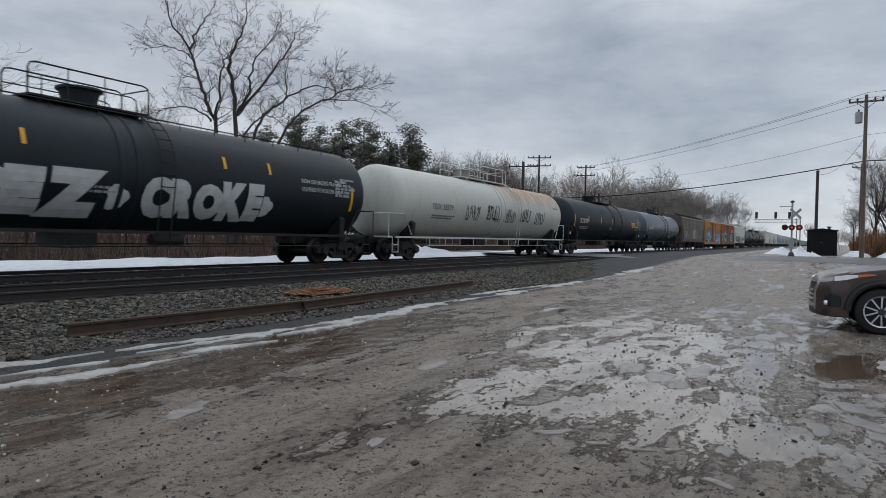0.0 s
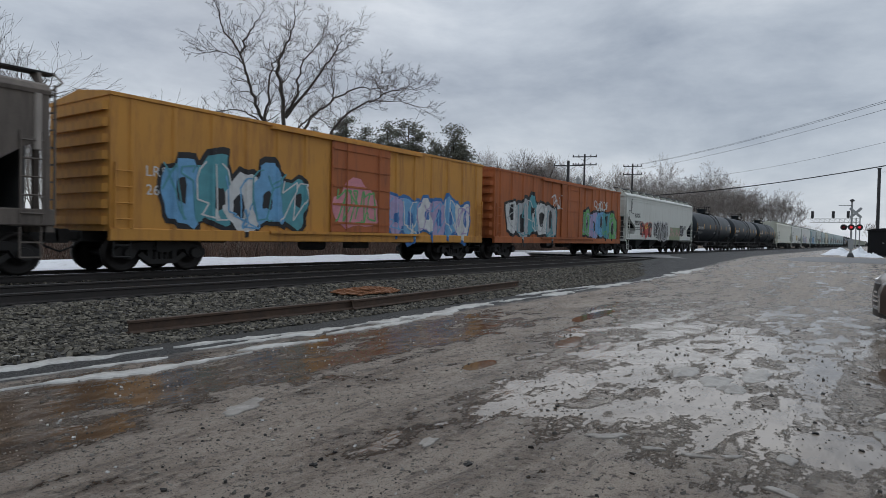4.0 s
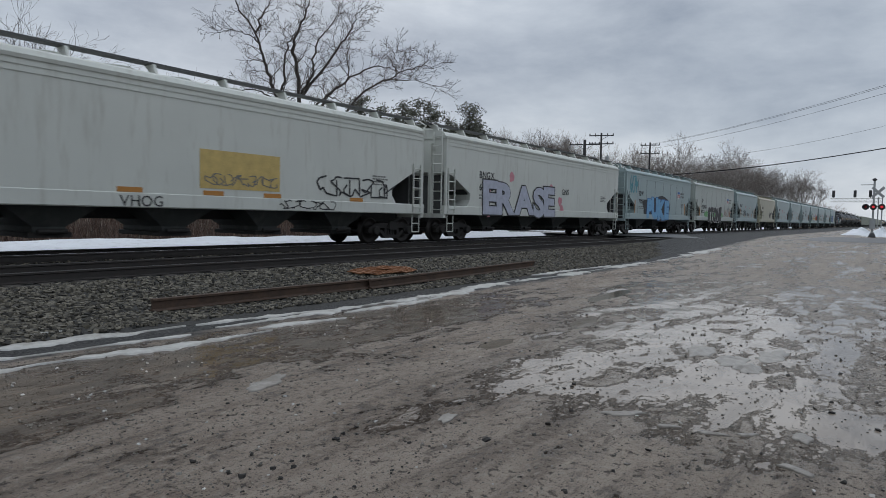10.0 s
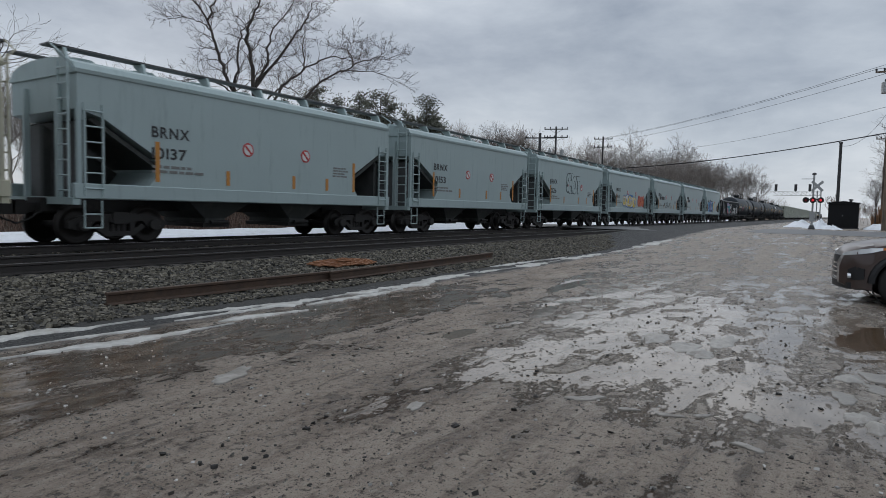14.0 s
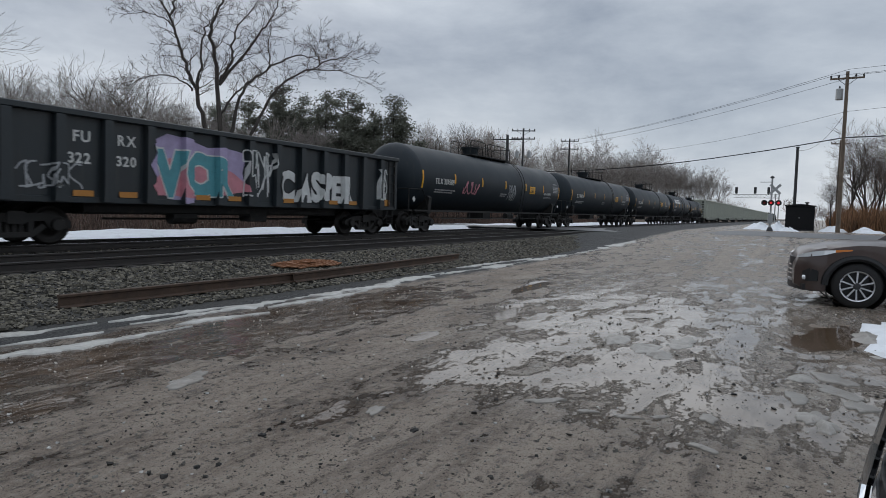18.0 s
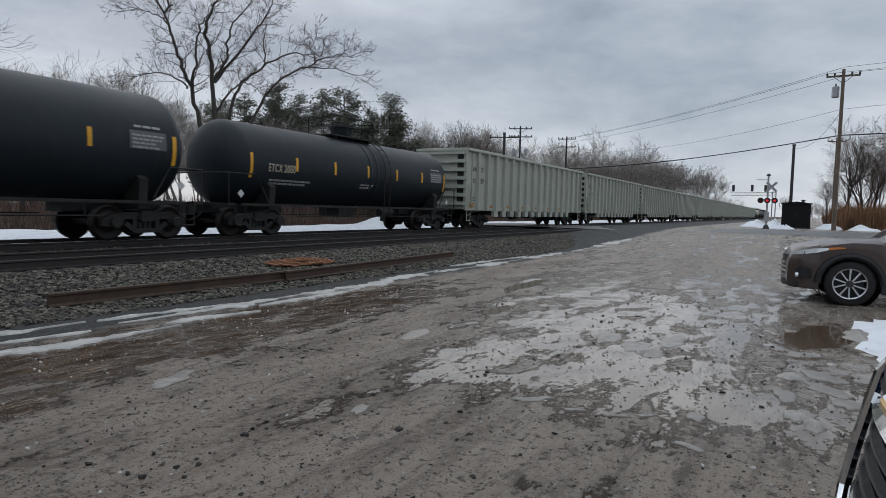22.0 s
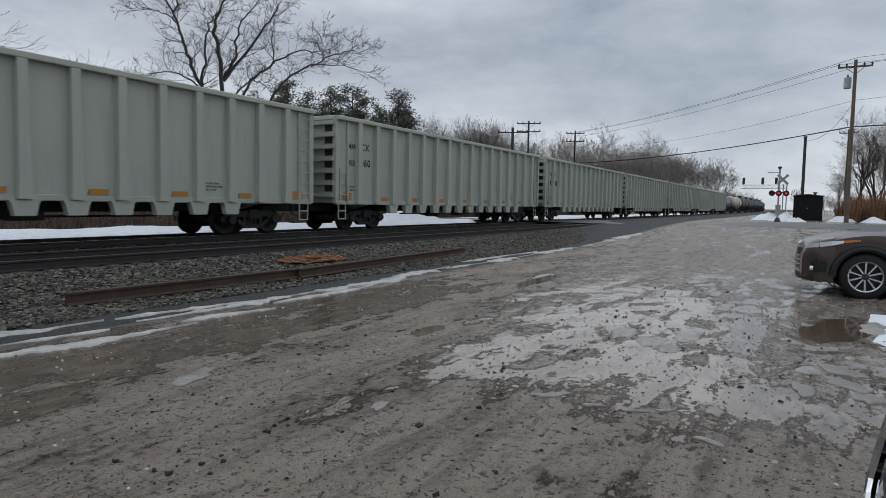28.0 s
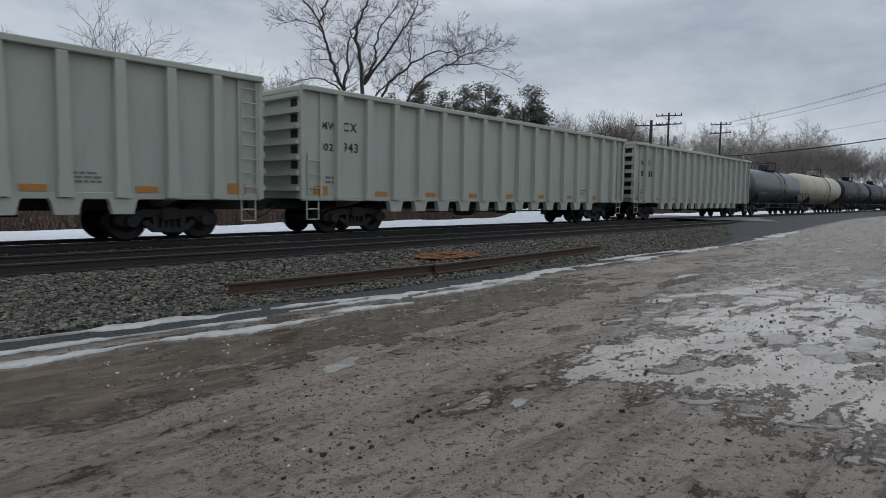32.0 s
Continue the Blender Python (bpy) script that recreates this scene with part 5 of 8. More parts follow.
def boxcar(a, b, mat, label, door_mat, ribs=15, top=4.15):
    car, L = start_car("boxcar", label, "boxcar", a, b)
    h = L / 2 - 0.55
    W = 1.48
    part("body", Shape().bbox(-h, h, -W, W, 1.0, top, 0.03), mat, car)
    arch = [(-W - 0.04, top - 0.02), (-W - 0.04, top + 0.06), (0, top + 0.26), (W + 0.04, top + 0.06), (W + 0.04, top - 0.02)]
    part("roof", Shape().prism(arch[::-1], 0, -h - 0.03, h + 0.03), mat, car)
    for k in range(ribs):
        x = -h + 0.5 + (2 * h - 1.0) * k / (ribs - 1)
        if abs(x - 0.3) < 1.7:
            continue
        part("rib", Shape().prism([(x - 0.04, -W - 0.06), (x + 0.04, -W - 0.06), (x + 0.09, -W + 0.01), (x - 0.09, -W + 0.01)], 2, 1.06, top - 0.05), mat, car)
    part("side_sill", Shape().bbox(-h, h, -W - 0.05, -W + 0.08, 0.78, 1.08, 0.02), mat, car)
    RIBS[car.name] = ([(x, 0.04, 0.09) for x in [-h + 0.5 + (2 * h - 1.0) * k / (ribs - 1) for k in range(ribs)] if abs(x - 0.3) >= 1.7] + [(0.3, 1.46, 1.47)], W, 0.066)
    door = part("door", Shape().bbox(-1.15, 1.75, -W - 0.09, -W - 0.03, 1.12, top - 0.12, 0.02), door_mat, car, "sliding plug door")
    for k in range(5):
        z = 1.4 + 0.6 * k
        part("door_rib", Shape().box(-1.12, 1.72, -W - 0.12, -W - 0.085, z - 0.035, z + 0.035), door_mat, door)
    for x in (-0.5, 1.1):
        part("lock_rod", Shape().tube((x, -W - 0.14, 1.15), (x, -W - 0.14, top - 0.15), 0.022, 6), door_mat, door)
    for z in (1.06, top - 0.08):
        part("door_track", Shape().box(-3.6, 3.6, -W - 0.14, -W, z - 0.04, z + 0.04), mat, car)
    for e in (-1, 1):
        for k in range(8):
            z = 1.25 + (top - 1.5) * k / 7
            part("end_rib", Shape().prism([(e * h, -W + 0.1), (e * h, W - 0.1), (e * (h + 0.09), W - 0.2), (e * (h + 0.09), -W + 0.2)], 2, z - 0.1, z + 0.1), mat, car)
        part("end_ladder", ladder_shape(e * (h - 0.3), -W - 0.05, 1.1, 2.6, 0.42), mat, car)
        part("step", step_shape(e * (h - 0.3), -W, 0.4, 0.95), under_black, car)
        part("end_sill", Shape().bbox(*sorted((e * (L / 2 - 0.5), e * (h - 4))), -0.3, 0.3, 0.72, 1.0, 0.03), under_black, car)
        build_bogie(car, e * (L / 2 - 2.1))
    part("brake_gear", Shape().tube((-1.6, -0.7, 0.7), (-0.7, -0.7, 0.7), 0.2, 10).bbox(0.6, 1.4, -0.9, -0.4, 0.55, 0.95, 0.03), under_black, car)
    return car


# coupling points along the track at 0 s, from the head of the train backwards
K = 22.5 / 21.3
CUT = [-2.2, 18.4, 37.9, 57.6, 74.9, 91.4, 107.9, 124.7, 143.2, 160.8, 177.8, 194.5, 214.1, 230.8, 249.4, 264.8, 280.1, 292.2, 304.2, 316.4, 328.1, 340.1, 352.4, 364.4, 376.3, 387.9, 404.2, 424.0, 443.5, 464.3, 480.3, 494.6]
CUT += [494.6 + 19.58 * k for k in range(1, 13)]
CUT += [745.6, 763.2, 781.5, 800.0, 818.5, 836.5, 855.0]
CUT = [K * c + 0.4 for c in CUT]


def shield(c, x, z):
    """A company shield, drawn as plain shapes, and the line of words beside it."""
    out = ((x - 0.02, z + 0.52), (x + 0.62, z + 0.52), (x + 0.66, z + 0.2), (x + 0.3, z - 0.08), (x - 0.06, z + 0.2))
    part("emblem_field", Shape().prism([(q, p_) for p_, q in out][::-1], 1, -0.003, 0.003), sp_white, c, "white shield emblem", at=(0, -1.506, 0))
    for k in range(4):
        part("emblem_bar", Shape().box(x + 0.04 + 0.15 * k, x + 0.11 + 0.15 * k, -0.003, 0.003, z + 0.08, z + 0.3), red_ink, c, "red bar of the emblem", at=(0, -1.512, 0))
    part("emblem_head", Shape().box(x, x + 0.6, -0.003, 0.003, z + 0.33, z + 0.5), sp_blue, c, "blue head of the emblem", at=(0, -1.512, 0))
    lettering(c, "BUILDING", grey_ink, x + 0.85, z + 0.32, 0.22, -1.506, name="letter")
    lettering(c, "AMERICA", grey_ink, x + 0.85, z + 0.06, 0.22, -1.506, name="letter")


def seams(c):
    for x in (-5.2, -3.5, -1.7, 0.1, 1.9, 3.5, 5.0):
        part("seam", Shape().box(x - 0.012, x + 0.012, -0.003, 0.003, 1.5, 3.75), grey_ink, c, "weld seam", at=(0, -1.503, 0))
    for x in (-5.75, 5.75):
        part("stripe", Shape().box(x - 0.07, x + 0.07, -0.004, 0.004, 1.5, 2.35), orange_tape, c, "orange reflective stripe", at=(0, -1.508, 0))


rib_pale = surface("pale_weathered_rib", (0.32, 0.285, 0.25), 0.7, vary=0.2, scale=1.5, dirt=(0.18, 0.13, 0.1), dirt_amount=0.25, streak=6)


def lpg_marks(c, L, T, after=4):
    """Yellow placard and cargo lettering between the last stripes of a gas tank car."""
    gap = (L - 2.9) / 6
    x = -L / 2 + 1.45 + gap * after + (0.65 if after == 4 else 0.12)
    me = Shape().box(x, x + 0.85, -0.004, 0.004, 2.2, 2.64).mesh("placard", yellow_tape)
    part("placard", wrap(me, *T, 0.01, 3), yellow_tape, c, "yellow warning placard")
    me = bars_shape(x + 0.08, 2.5, 4, 0.6, 0.035, 0.04, 0, 3).mesh("stencil", black_ink)
    part("stencil", wrap(me, *T, 0.016, 2), black_ink, c, "rows of small print on the placard")
    x = -L / 2 + 1.45 + gap * 5 + (0.15 if after == 4 else 1.15)
    lettering(c, "NON-ODORIZED", white_ink, x, 2.2, 0.2, tank=T, width=1.25)
    lettering(c, "LIQUEFIED PETROLEUM GAS", dim_ink, x, 1.98, 0.15, tank=T, width=1.35)


def build_train():
    C = CUT
    # tank cars at the head
    c = tank_car(C[0], C[1], tank_black, "black liquefied-gas tank car with pale bubble graffiti", r=1.55, mark="", long_rail=True, stripes=False, big_platform=3.0)
    T = (1.55, 2.53)
    graffiti(c, "CROKE", 1.2, 1.5, 1.2, sp_white, sp_black, tank=T, width=3.9, plump=0.085)
    graffiti(c, "RCEZ", -4.2, 1.45, 1.2, sp_white, sp_black, tank=T, width=4.3, plump=0.1)
    for x in (0.55, 5.3):
        blob(c, x, 1.85, 0.55, 0.62, sp_white, 4, tank=T)
    for k, s in enumerate(("NON ODORIZED FRA AP", "LIQUEFIED PETROLEUM GAS")):
        lettering(c, s, white_ink, 6.35, 2.72 - 0.26 * k, 0.19, tank=T, width=1.9)
    for x in (-2.0, 3.3, 5.0):
        me = Shape().box(x - 0.05, x + 0.05, -0.004, 0.004, 2.85, 3.2).mesh("stripe", yellow_tape)
        part("stripe", wrap(me, *T, 0.008, 3), yellow_tape, c, "yellow reflective stripe")
    me = Shape().box(8.85, 8.97, -0.004, 0.004, 1.9, 2.75).mesh("stripe", yellow_tape)
    part("stripe", wrap(me, *T, 0.008, 4), yellow_tape, c, "yellow reflective stripe")
    me = bars_shape(8.0, 2.85, 5, 0.8, 0.09, 0.03, 0, 9).mesh("stencil", dim_ink)
    part("stencil", wrap(me, *T, 0.01, 3), dim_ink, c, "panel of small stencilled data")
    c = tank_car(C[1], C[2], tank_white, "white tank car stained with rust, grey tags on its side", r=1.53, mark="TEIX 33579", mark_mat=grey_ink, stripes=False, rail_mat=grab_white, white_ends=True, mark_x=0.2, big_platform=5.0)
    for k in range(5):
        scrawl(c, -3.2 + 2.1 * k, 1.9 + 0.1 * (k % 2), 1.3, 0.7, black_ink if k % 2 else grey_ink, 30 + k, tank=(1.53, 2.51), r=0.025)
    c = tank_car(C[2], C[3], tank_black, "black tank car with yellow reflective stripes and white lettering", r=1.52, mark="TILX 304909", mark_x=0.24, big_platform=5.2, mark_size=0.46)
    lpg_marks(c, C[3] - C[2], (1.52, 2.5), 5)
    c = tank_car(C[3], C[4], tank_blue, "blue-grey tank car with a round white company emblem", r=1.5, mark="CHSX 250230", mark_x=0.27, big_platform=2.6)
    T = (1.5, 2.48)
    s = Shape()
    for k in range(26):
        th = radians(150 + 230 * k / 25)
        th2 = radians(150 + 230 * (k + 1) / 25)
        w = 0.05 + 0.05 * math.sin(math.pi * k / 25)
        p = [(3.9 + 1.15 * math.cos(t) * q, 2.35 + 0.85 * math.sin(t) * q) for t, q in ((th, 1), (th, 1 - w * 1.6), (th2, 1 - w * 1.6), (th2, 1))]
        s.prism([(z, x) for x, z in p], 1, -0.003, 0.003)
    for k in range(3):
        s.box(3.35 + 0.45 * k, 3.42 + 0.45 * k, -0.003, 0.003, 2.25, 2.75)
        s.box(3.55 + 0.45 * k, 3.62 + 0.45 * k, -0.003, 0.003, 2.25, 2.75)
    part("emblem", wrap(s.mesh("emblem", white_ink), *T, 0.012, 6), white_ink, c, "round white company emblem")
    scrawl(c, 5.1, 1.75, 1.5, 0.6, sp_green, 71, tank=T, r=0.02)
    # old ribbed hopper and two boxcars
    c = hopper_car(C[4], C[5], hop_brown, "weathered grey-brown ribbed hopper car with pale graffiti", bays=3, ribs=17, mark=("", ""), mark_x=0.02, ink=white_ink, cut=1.5, cut_z=2.9, top=3.95, board_mat=under_black, lines=False, rib_mat=rib_pale)
    graffiti(c, "RR", 0.1, 1.65, 1.2, sp_silver, sp_white, -1.512, 1.9)
    for x, up, low in ((-6.1, "AE", "99"), (-5.2, "X", "66")):
        for z, body in ((1.95, up), (1.52, low)):
            part("reporting_plate", Shape().box(x, x + 0.5, -0.003, 0.003, z, z + 0.4), sp_silver, c, "pale painted patch", at=(0, -1.506, 0))
            lettering(c, body, black_ink, x + 0.06, z + 0.07, 0.34, -1.512)
    drape(c)
    c = boxcar(C[5], C[6], box_yellow, "faded yellow-orange boxcar covered in colourful graffiti", box_orange)
    wild(c, -6.4, 1.0, 4.6, 1.9, (sp_sky, sp_teal, sp_white), sp_black, 80, 5, -1.488)
    wild(c, 2.2, 1.0, 5.2, 1.6, (sp_lilac, sp_sky, sp_white), sp_blue, 81, 6, -1.488)
    blob(c, 0.4, 2.0, 2.2, 1.6, sp_pink, 83, -1.515)
    scrawl(c, -0.5, 1.4, 1.8, 1.1, sp_green, 84, -1.525, r=0.03)
    lettering(c, "LRS", white_ink, -7.3, 2.35, 0.36, -1.488)
    lettering(c, "2679", white_ink, -7.3, 1.9, 0.36, -1.488)
    drape(c)
    c = boxcar(C[6], C[7], box_orange, "rusty orange boxcar with green and blue graffiti", box_orange)
    wild(c, -6.8, 1.0, 5.4, 2.0, (sp_white, sp_silver, sp_teal), sp_black, 90, 5, -1.488)
    wild(c, 2.4, 0.95, 5.4, 1.9, (sp_green, sp_lilac, sp_sky, sp_teal), sp_black, 91, 5, -1.488)
    scrawl(c, 4.2, 2.8, 2.0, 0.6, sp_white, 92, -1.50, r=0.03)
    scrawl(c, -2.0, 2.6, 1.6, 0.8, sp_white, 93, -1.50, r=0.025)
    drape(c)
    # white hopper with graffiti, then three black tank cars
    c = hopper_car(C[7], C[8], hop_white, "white four-bay hopper car with a band of graffiti", bays=4, mark=("ASOX", "029272"), mark_x=0.13, top=4.15, cut=1.9)
    wild(c, -5.6, 1.1, 2.6, 1.3, (sp_black, sp_red), sp_rose, 100, 3)
    blob(c, -4.3, 1.7, 0.8, 1.0, sp_red, 107, -1.545)
    scrawl(c, -4.6, 1.9, 0.6, 0.3, sp_yellow, 108, -1.55, n=2, r=0.02)
    wild(c, -2.3, 1.1, 3.6, 1.35, (grey_ink, sp_black, grey_ink), sp_silver, 103, 6)
    scrawl(c, -2.3, 1.15, 3.6, 1.2, sp_white, 109, -1.56, n=9, r=0.018)
    part("graffiti_patch", Shape().box(1.75, 4.85, -0.003, 0.003, 1.2, 2.15), sp_moss, c, "block of moss-green spray paint", at=(0, -1.508, 0))
    part("graffiti_patch", Shape().box(1.5, 4.7, -0.003, 0.003, 1.1, 1.42), sp_moss, c, "block of moss-green spray paint", at=(0, -1.526, 0))
    scrawl(c, 2.0, 1.3, 2.9, 0.75, sp_rose, 104, -1.515, n=4, r=0.06)
    wild(c, 5.2, 1.4, 1.1, 0.9, (sp_black, sp_silver), sp_black, 105, 2)
    scrawl(c, -8.1, 2.9, 0.9, 1.0, sp_black, 106, r=0.022, n=2)
    for i, n in enumerate(("709529", "709549", "709543")):
        c = tank_car(C[8 + i], C[9 + i], tank_black, "black tank car with yellow reflective stripes and white lettering", mark="GBRX " + n, mark_x=0.24, big_platform=2.6)
    # long covered hoppers
    c = hopper_car(C[11], C[12], hop_cream, "clean cream four-bay covered hopper car", bays=4, mark=("EQUX", "13280"), mark_x=0.155, top=4.2, cut=1.7, cut_z=2.7)
    for k in range(6):
        part("reflector", Shape().box(-8.6 + 3.3 * k, -8.0 + 3.3 * k, -0.004, 0.004, 1.2, 1.32), orange_tape, c, "orange reflective tape", at=(0, -1.526, 0))
    c = hopper_car(C[12], C[13], hop_white, "pale grey covered hopper car with yellow graffiti", bays=4, mark=("", ""), top=4.15)
    part("graffiti_patch", Shape().box(-1.1, 1.45, -0.003, 0.003, 1.62, 2.62), sp_sand, c, "flat rectangle of pale yellow paint", at=(0, -1.508, 0))
    scrawl(c, -0.5, 1.72, 2.2, 0.3, grey_ink, 121, -1.516, n=9, r=0.014)
    lettering(c, "VHOG", sp_black, -2.75, 1.12, 0.36, -1.53, name="graffiti_tag")
    for x in (-6.2, -2.9, -0.7, 1.2, 4.6):
        part("reflector", Shape().box(x - 0.3, x + 0.3, -0.004, 0.004, 1.44, 1.56), orange_tape, c, "orange reflective tape", at=(0, -1.506, 0))
    scrawl(c, 1.8, 1.15, 2.2, 0.25, sp_black, 123, -1.53, n=8, r=0.014)
    scrawl(c, 3.4, 1.6, 3.4, 0.6, black_ink, 122, r=0.025)
    part("stencil", bars_shape(-6.6, 2.9, 2, 1.1, 0.3, 0.18, 0, 3), black_ink, c, at=(0, -1.506, 0))
    c = hopper_car(C[13], C[14], hop_white, "white covered hopper car with large block graffiti", bays=4, mark=("BNGX", "60032"), mark_x=0.165, top=4.15, mark_size=0.4)
    for x, z in ((-5.6, 2.2), (-5.85, 1.6), (1.4, 1.9), (1.6, 1.5), (-5.5, 1.25), (-3.6, 2.85), (0.4, 2.5)):
        blob(c, x, z, 0.42, 0.45, sp_pink, int(x * 10), -1.508)
    graffiti(c, "ERASE", -6.0, 1.15, 1.75, sp_frost, sp_black, -1.52, 6.7, plump=0.05)
    lettering(c, "GNS", sp_black, 1.6, 2.25, 0.42, -1.51, name="graffiti_tag")
    c = hopper_car(C[14], C[15], hop_blue, "blue-grey covered hopper car with large blue graffiti", bays=3, mark=("SSW", "70058"), mark_x=0.2, top=4.15)
    blob(c, -0.6, 1.85, 5.9, 1.7, sp_black, 140, -1.506, squares=0.7)
    graffiti(c, "PUKE", -3.0, 1.2, 1.7, sp_sky, sp_blue, -1.515, 4.9)
    shield(c, 3.7, 2.75)
    seams(c)
    scrawl(c, -6.3, 2.8, 1.3, 1.1, sp_teal, 141, r=0.05)
    c = hopper_car(C[15], C[16], hop_pale, "grey covered hopper car with dark graffiti", bays=3, mark=("SP", "496588"), mark_x=0.19, top=4.15, mark_size=0.46)
    graffiti(c, "STONE", -2.6, 1.15, 1.55, sp_black, sp_white, -1.52, 5.0, plump=0.09)
    for x, w in ((-3.0, 1.5), (2.3, 1.6), (-0.4, 2.0)):
        blob(c, x, 1.55, w, 0.8, sp_green, 150 + int(w * 10), -1.507)
    lettering(c, "ROL", sp_black, -4.9, 1.75, 0.42, -1.51, name="graffiti_tag")
    scrawl(c, 3.4, 1.5, 3.0, 0.6, sp_rose, 151, -1.51, r=0.03)
    shield(c, 4.4, 2.75)
    seams(c)
    # short two-bay hoppers
    for k in range(16, 25):
        nums = {16: "10166", 17: "11279", 18: "10137", 19: "10153", 20: "10126", 21: "10167"}
        tan = k == 17
        m = (("DSIX" if tan else "BRNX"), nums[k]) if k in nums else ("BRNX", "")
        c = hopper_car(C[k], C[k + 1], hop_tan if tan else hop_blue, "tan two-bay covered hopper car streaked with dirt" if tan else "blue-grey two-bay covered hopper car with orange stripes", bays=2, mark=m, mark_x=0.21, top=4.0 if not tan else 3.85, roof=0.34, cut=2.0, cut_z=3.1, lines=False, mark_size=0.38)
        if not m[1]:
            part("stencil", bars_shape(-3.4, 2.35, 1, 1.0, 0.3, 0.1, 0, k), black_ink, c, at=(0, -1.506, 0))
        if not tan:
            for x in (-3.75, -1.6, 0.9, 2.4, 3.75):
                part("stripe", Shape().box(x - 0.06, x + 0.06, -0.004, 0.004, 1.55, 2.55 if abs(x) > 3 else 1.95), orange_tape, c, "orange reflective stripe", at=(0, -1.507, 0))
            for x in (-0.9, 1.4):
                s = Shape().lathe([(-0.003, 0.2), (0.003, 0.2)], 1, 18)
                part("placard", s, red_ink, c, "round red prohibition sign", at=(x, -1.506, 2.6))
                s = Shape().lathe([(-0.003, 0.155), (0.003, 0.155)], 1, 18)
                part("placard_face", s, sp_white, c, at=(x, -1.514, 2.6))
                part("placard_bar", Shape().box(-0.15, 0.15, -0.003, 0.003, -0.03, 0.03), red_ink, c, at=(x, -1.52, 2.6)).rotation_euler = (0, radians(45), 0)
        if k == 16:
            scrawl(c, -1.75, 1.72, 1.35, 0.55, sp_black, 160, r=0.022)
            scrawl(c, 0.1, 1.72, 1.1, 0.3, sp_black, 161, r=0.018)
        if tan:
            scrawl(c, 1.6, 1.6, 1.2, 0.7, sp_black, 162, r=0.03)
        if k == 20:
            graffiti(c, "SHOT", -0.9, 2.3, 1.35, hop_blue, sp_black, -1.513, 2.3, plump=0.06)
        if k == 21:
            blob(c, 0.2, 2.0, 2.4, 1.0, sp_blue, 170, -1.507)
            wild(c, -1.7, 1.45, 3.3, 1.0, (sp_yellow, sp_white), sp_blue, 175, 5, -1.512)
            wild(c, 2.5, 1.65, 1.6, 0.8, (sp_red, sp_orange), sp_red, 176, 3, -1.51)
        if k == 22:
            scrawl(c, -1.5, 1.6, 3.2, 0.5, sp_black, 171, r=0.02)
        if k == 24:
            blob(c, -1.1, 2.0, 3.8, 1.4, sp_blue, 172, -1.507, squares=0.7)
            wild(c, -3.0, 1.35, 3.4, 1.4, (sp_sky, sp_blue, sp_lilac), sp_black, 177, 4, -1.512)
            blob(c, 0.8, 2.1, 0.9, 1.0, sp_yellow, 173, -1.516)
            scrawl(c, 2.9, 1.6, 0.9, 0.5, sp_black, 174, r=0.025)
    # black gondola, five tank cars
    c = gondola_car(C[25], C[26], gon_black, "black gondola car covered in pink and white graffiti", z1=3.0, z0=1.05, ribs=13, tabs=False, end_slats=False, marks=(("FU", 2.62, 2.42, 0.36, white_ink), ("RX", 3.72, 2.42, 0.36, white_ink), ("322", 2.5, 1.92, 0.34, white_ink), ("320", 3.68, 1.92, 0.34, white_ink)))
    blob(c, -1.45, 2.0, 3.2, 1.6, sp_lilac, 180, -1.456, squares=0.7)
    blob(c, -1.45, 1.7, 3.0, 1.0, sp_pink, 186, -1.459, squares=0.7)
    graffiti(c, "VCR", -2.85, 1.35, 1.45, sp_teal, sp_white, -1.464, 2.6, plump=0.07)
    graffiti(c, "CASPER", 1.6, 1.3, 1.2, sp_white, sp_black, -1.462, 3.9, plump=0.06)
    scrawl(c, 0.2, 1.3, 1.2, 1.4, sp_white, 182, -1.462, r=0.022, n=6)
    scrawl(c, -6.2, 1.3, 1.4, 0.6, sp_silver, 185, -1.462, r=0.02, n=5)
    scrawl(c, 7.1, 1.4, 0.7, 1.2, sp_white, 183, -1.462, r=0.03, n=4)
    scrawl(c, -7.9, 1.6, 0.8, 1.0, sp_silver, 184, -1.462, r=0.035, n=3)
    drape(c)
    for k, mark in ((26, "TILX 309509"), (27, "TILX 308373"), (28, "TILX 290973")):
        c = tank_car(C[k], C[k + 1], tank_black, "black tank car with yellow reflective stripes and white lettering", r=1.53, mark=mark, mark_x=0.2, big_platform=5.0, band=False)
        T = (1.53, 2.51)
        lpg_marks(c, C[k + 1] - C[k], T)
        if k == 26:
            scrawl(c, -4.6, 1.9, 1.6, 0.6, sp_pink, 190, tank=T, r=0.025)
            scrawl(c, 0.9, 1.7, 1.0, 0.9, sp_silver, 191, tank=T, r=0.02)
    c = tank_car(C[29], C[30], tank_black, "black tank car with a row of bold white blocks", r=1.5, mark="PROX 77296", mark_x=0.27, big_platform=2.8)
    for k in range(6):
        me = Shape().bbox(-5.4 + 0.66 * k, -4.82 + 0.66 * k, -0.004, 0.004, 2.8, 3.3, 0.002).mesh("emblem", white_ink)
        part("emblem", wrap(me, 1.5, 2.48, 0.014, 4), white_ink, c, "bold white block of the company sign")
        if k in (1, 2, 4, 5):
            me = Shape().box(-5.26 + 0.66 * k, -4.96 + 0.66 * k, -0.004, 0.004, 2.98, 3.14).mesh("emblem_gap", tank_black)
            part("emblem_gap", wrap(me, 1.5, 2.48, 0.024, 3), tank_black, c)
    tank_car(C[30], C[31], tank_black, "dusty black tank car with yellow reflective stripes", r=1.36, mark="ETCX 20150", mark_x=0.27, mark_mat=tank_cream, big_platform=2.6)
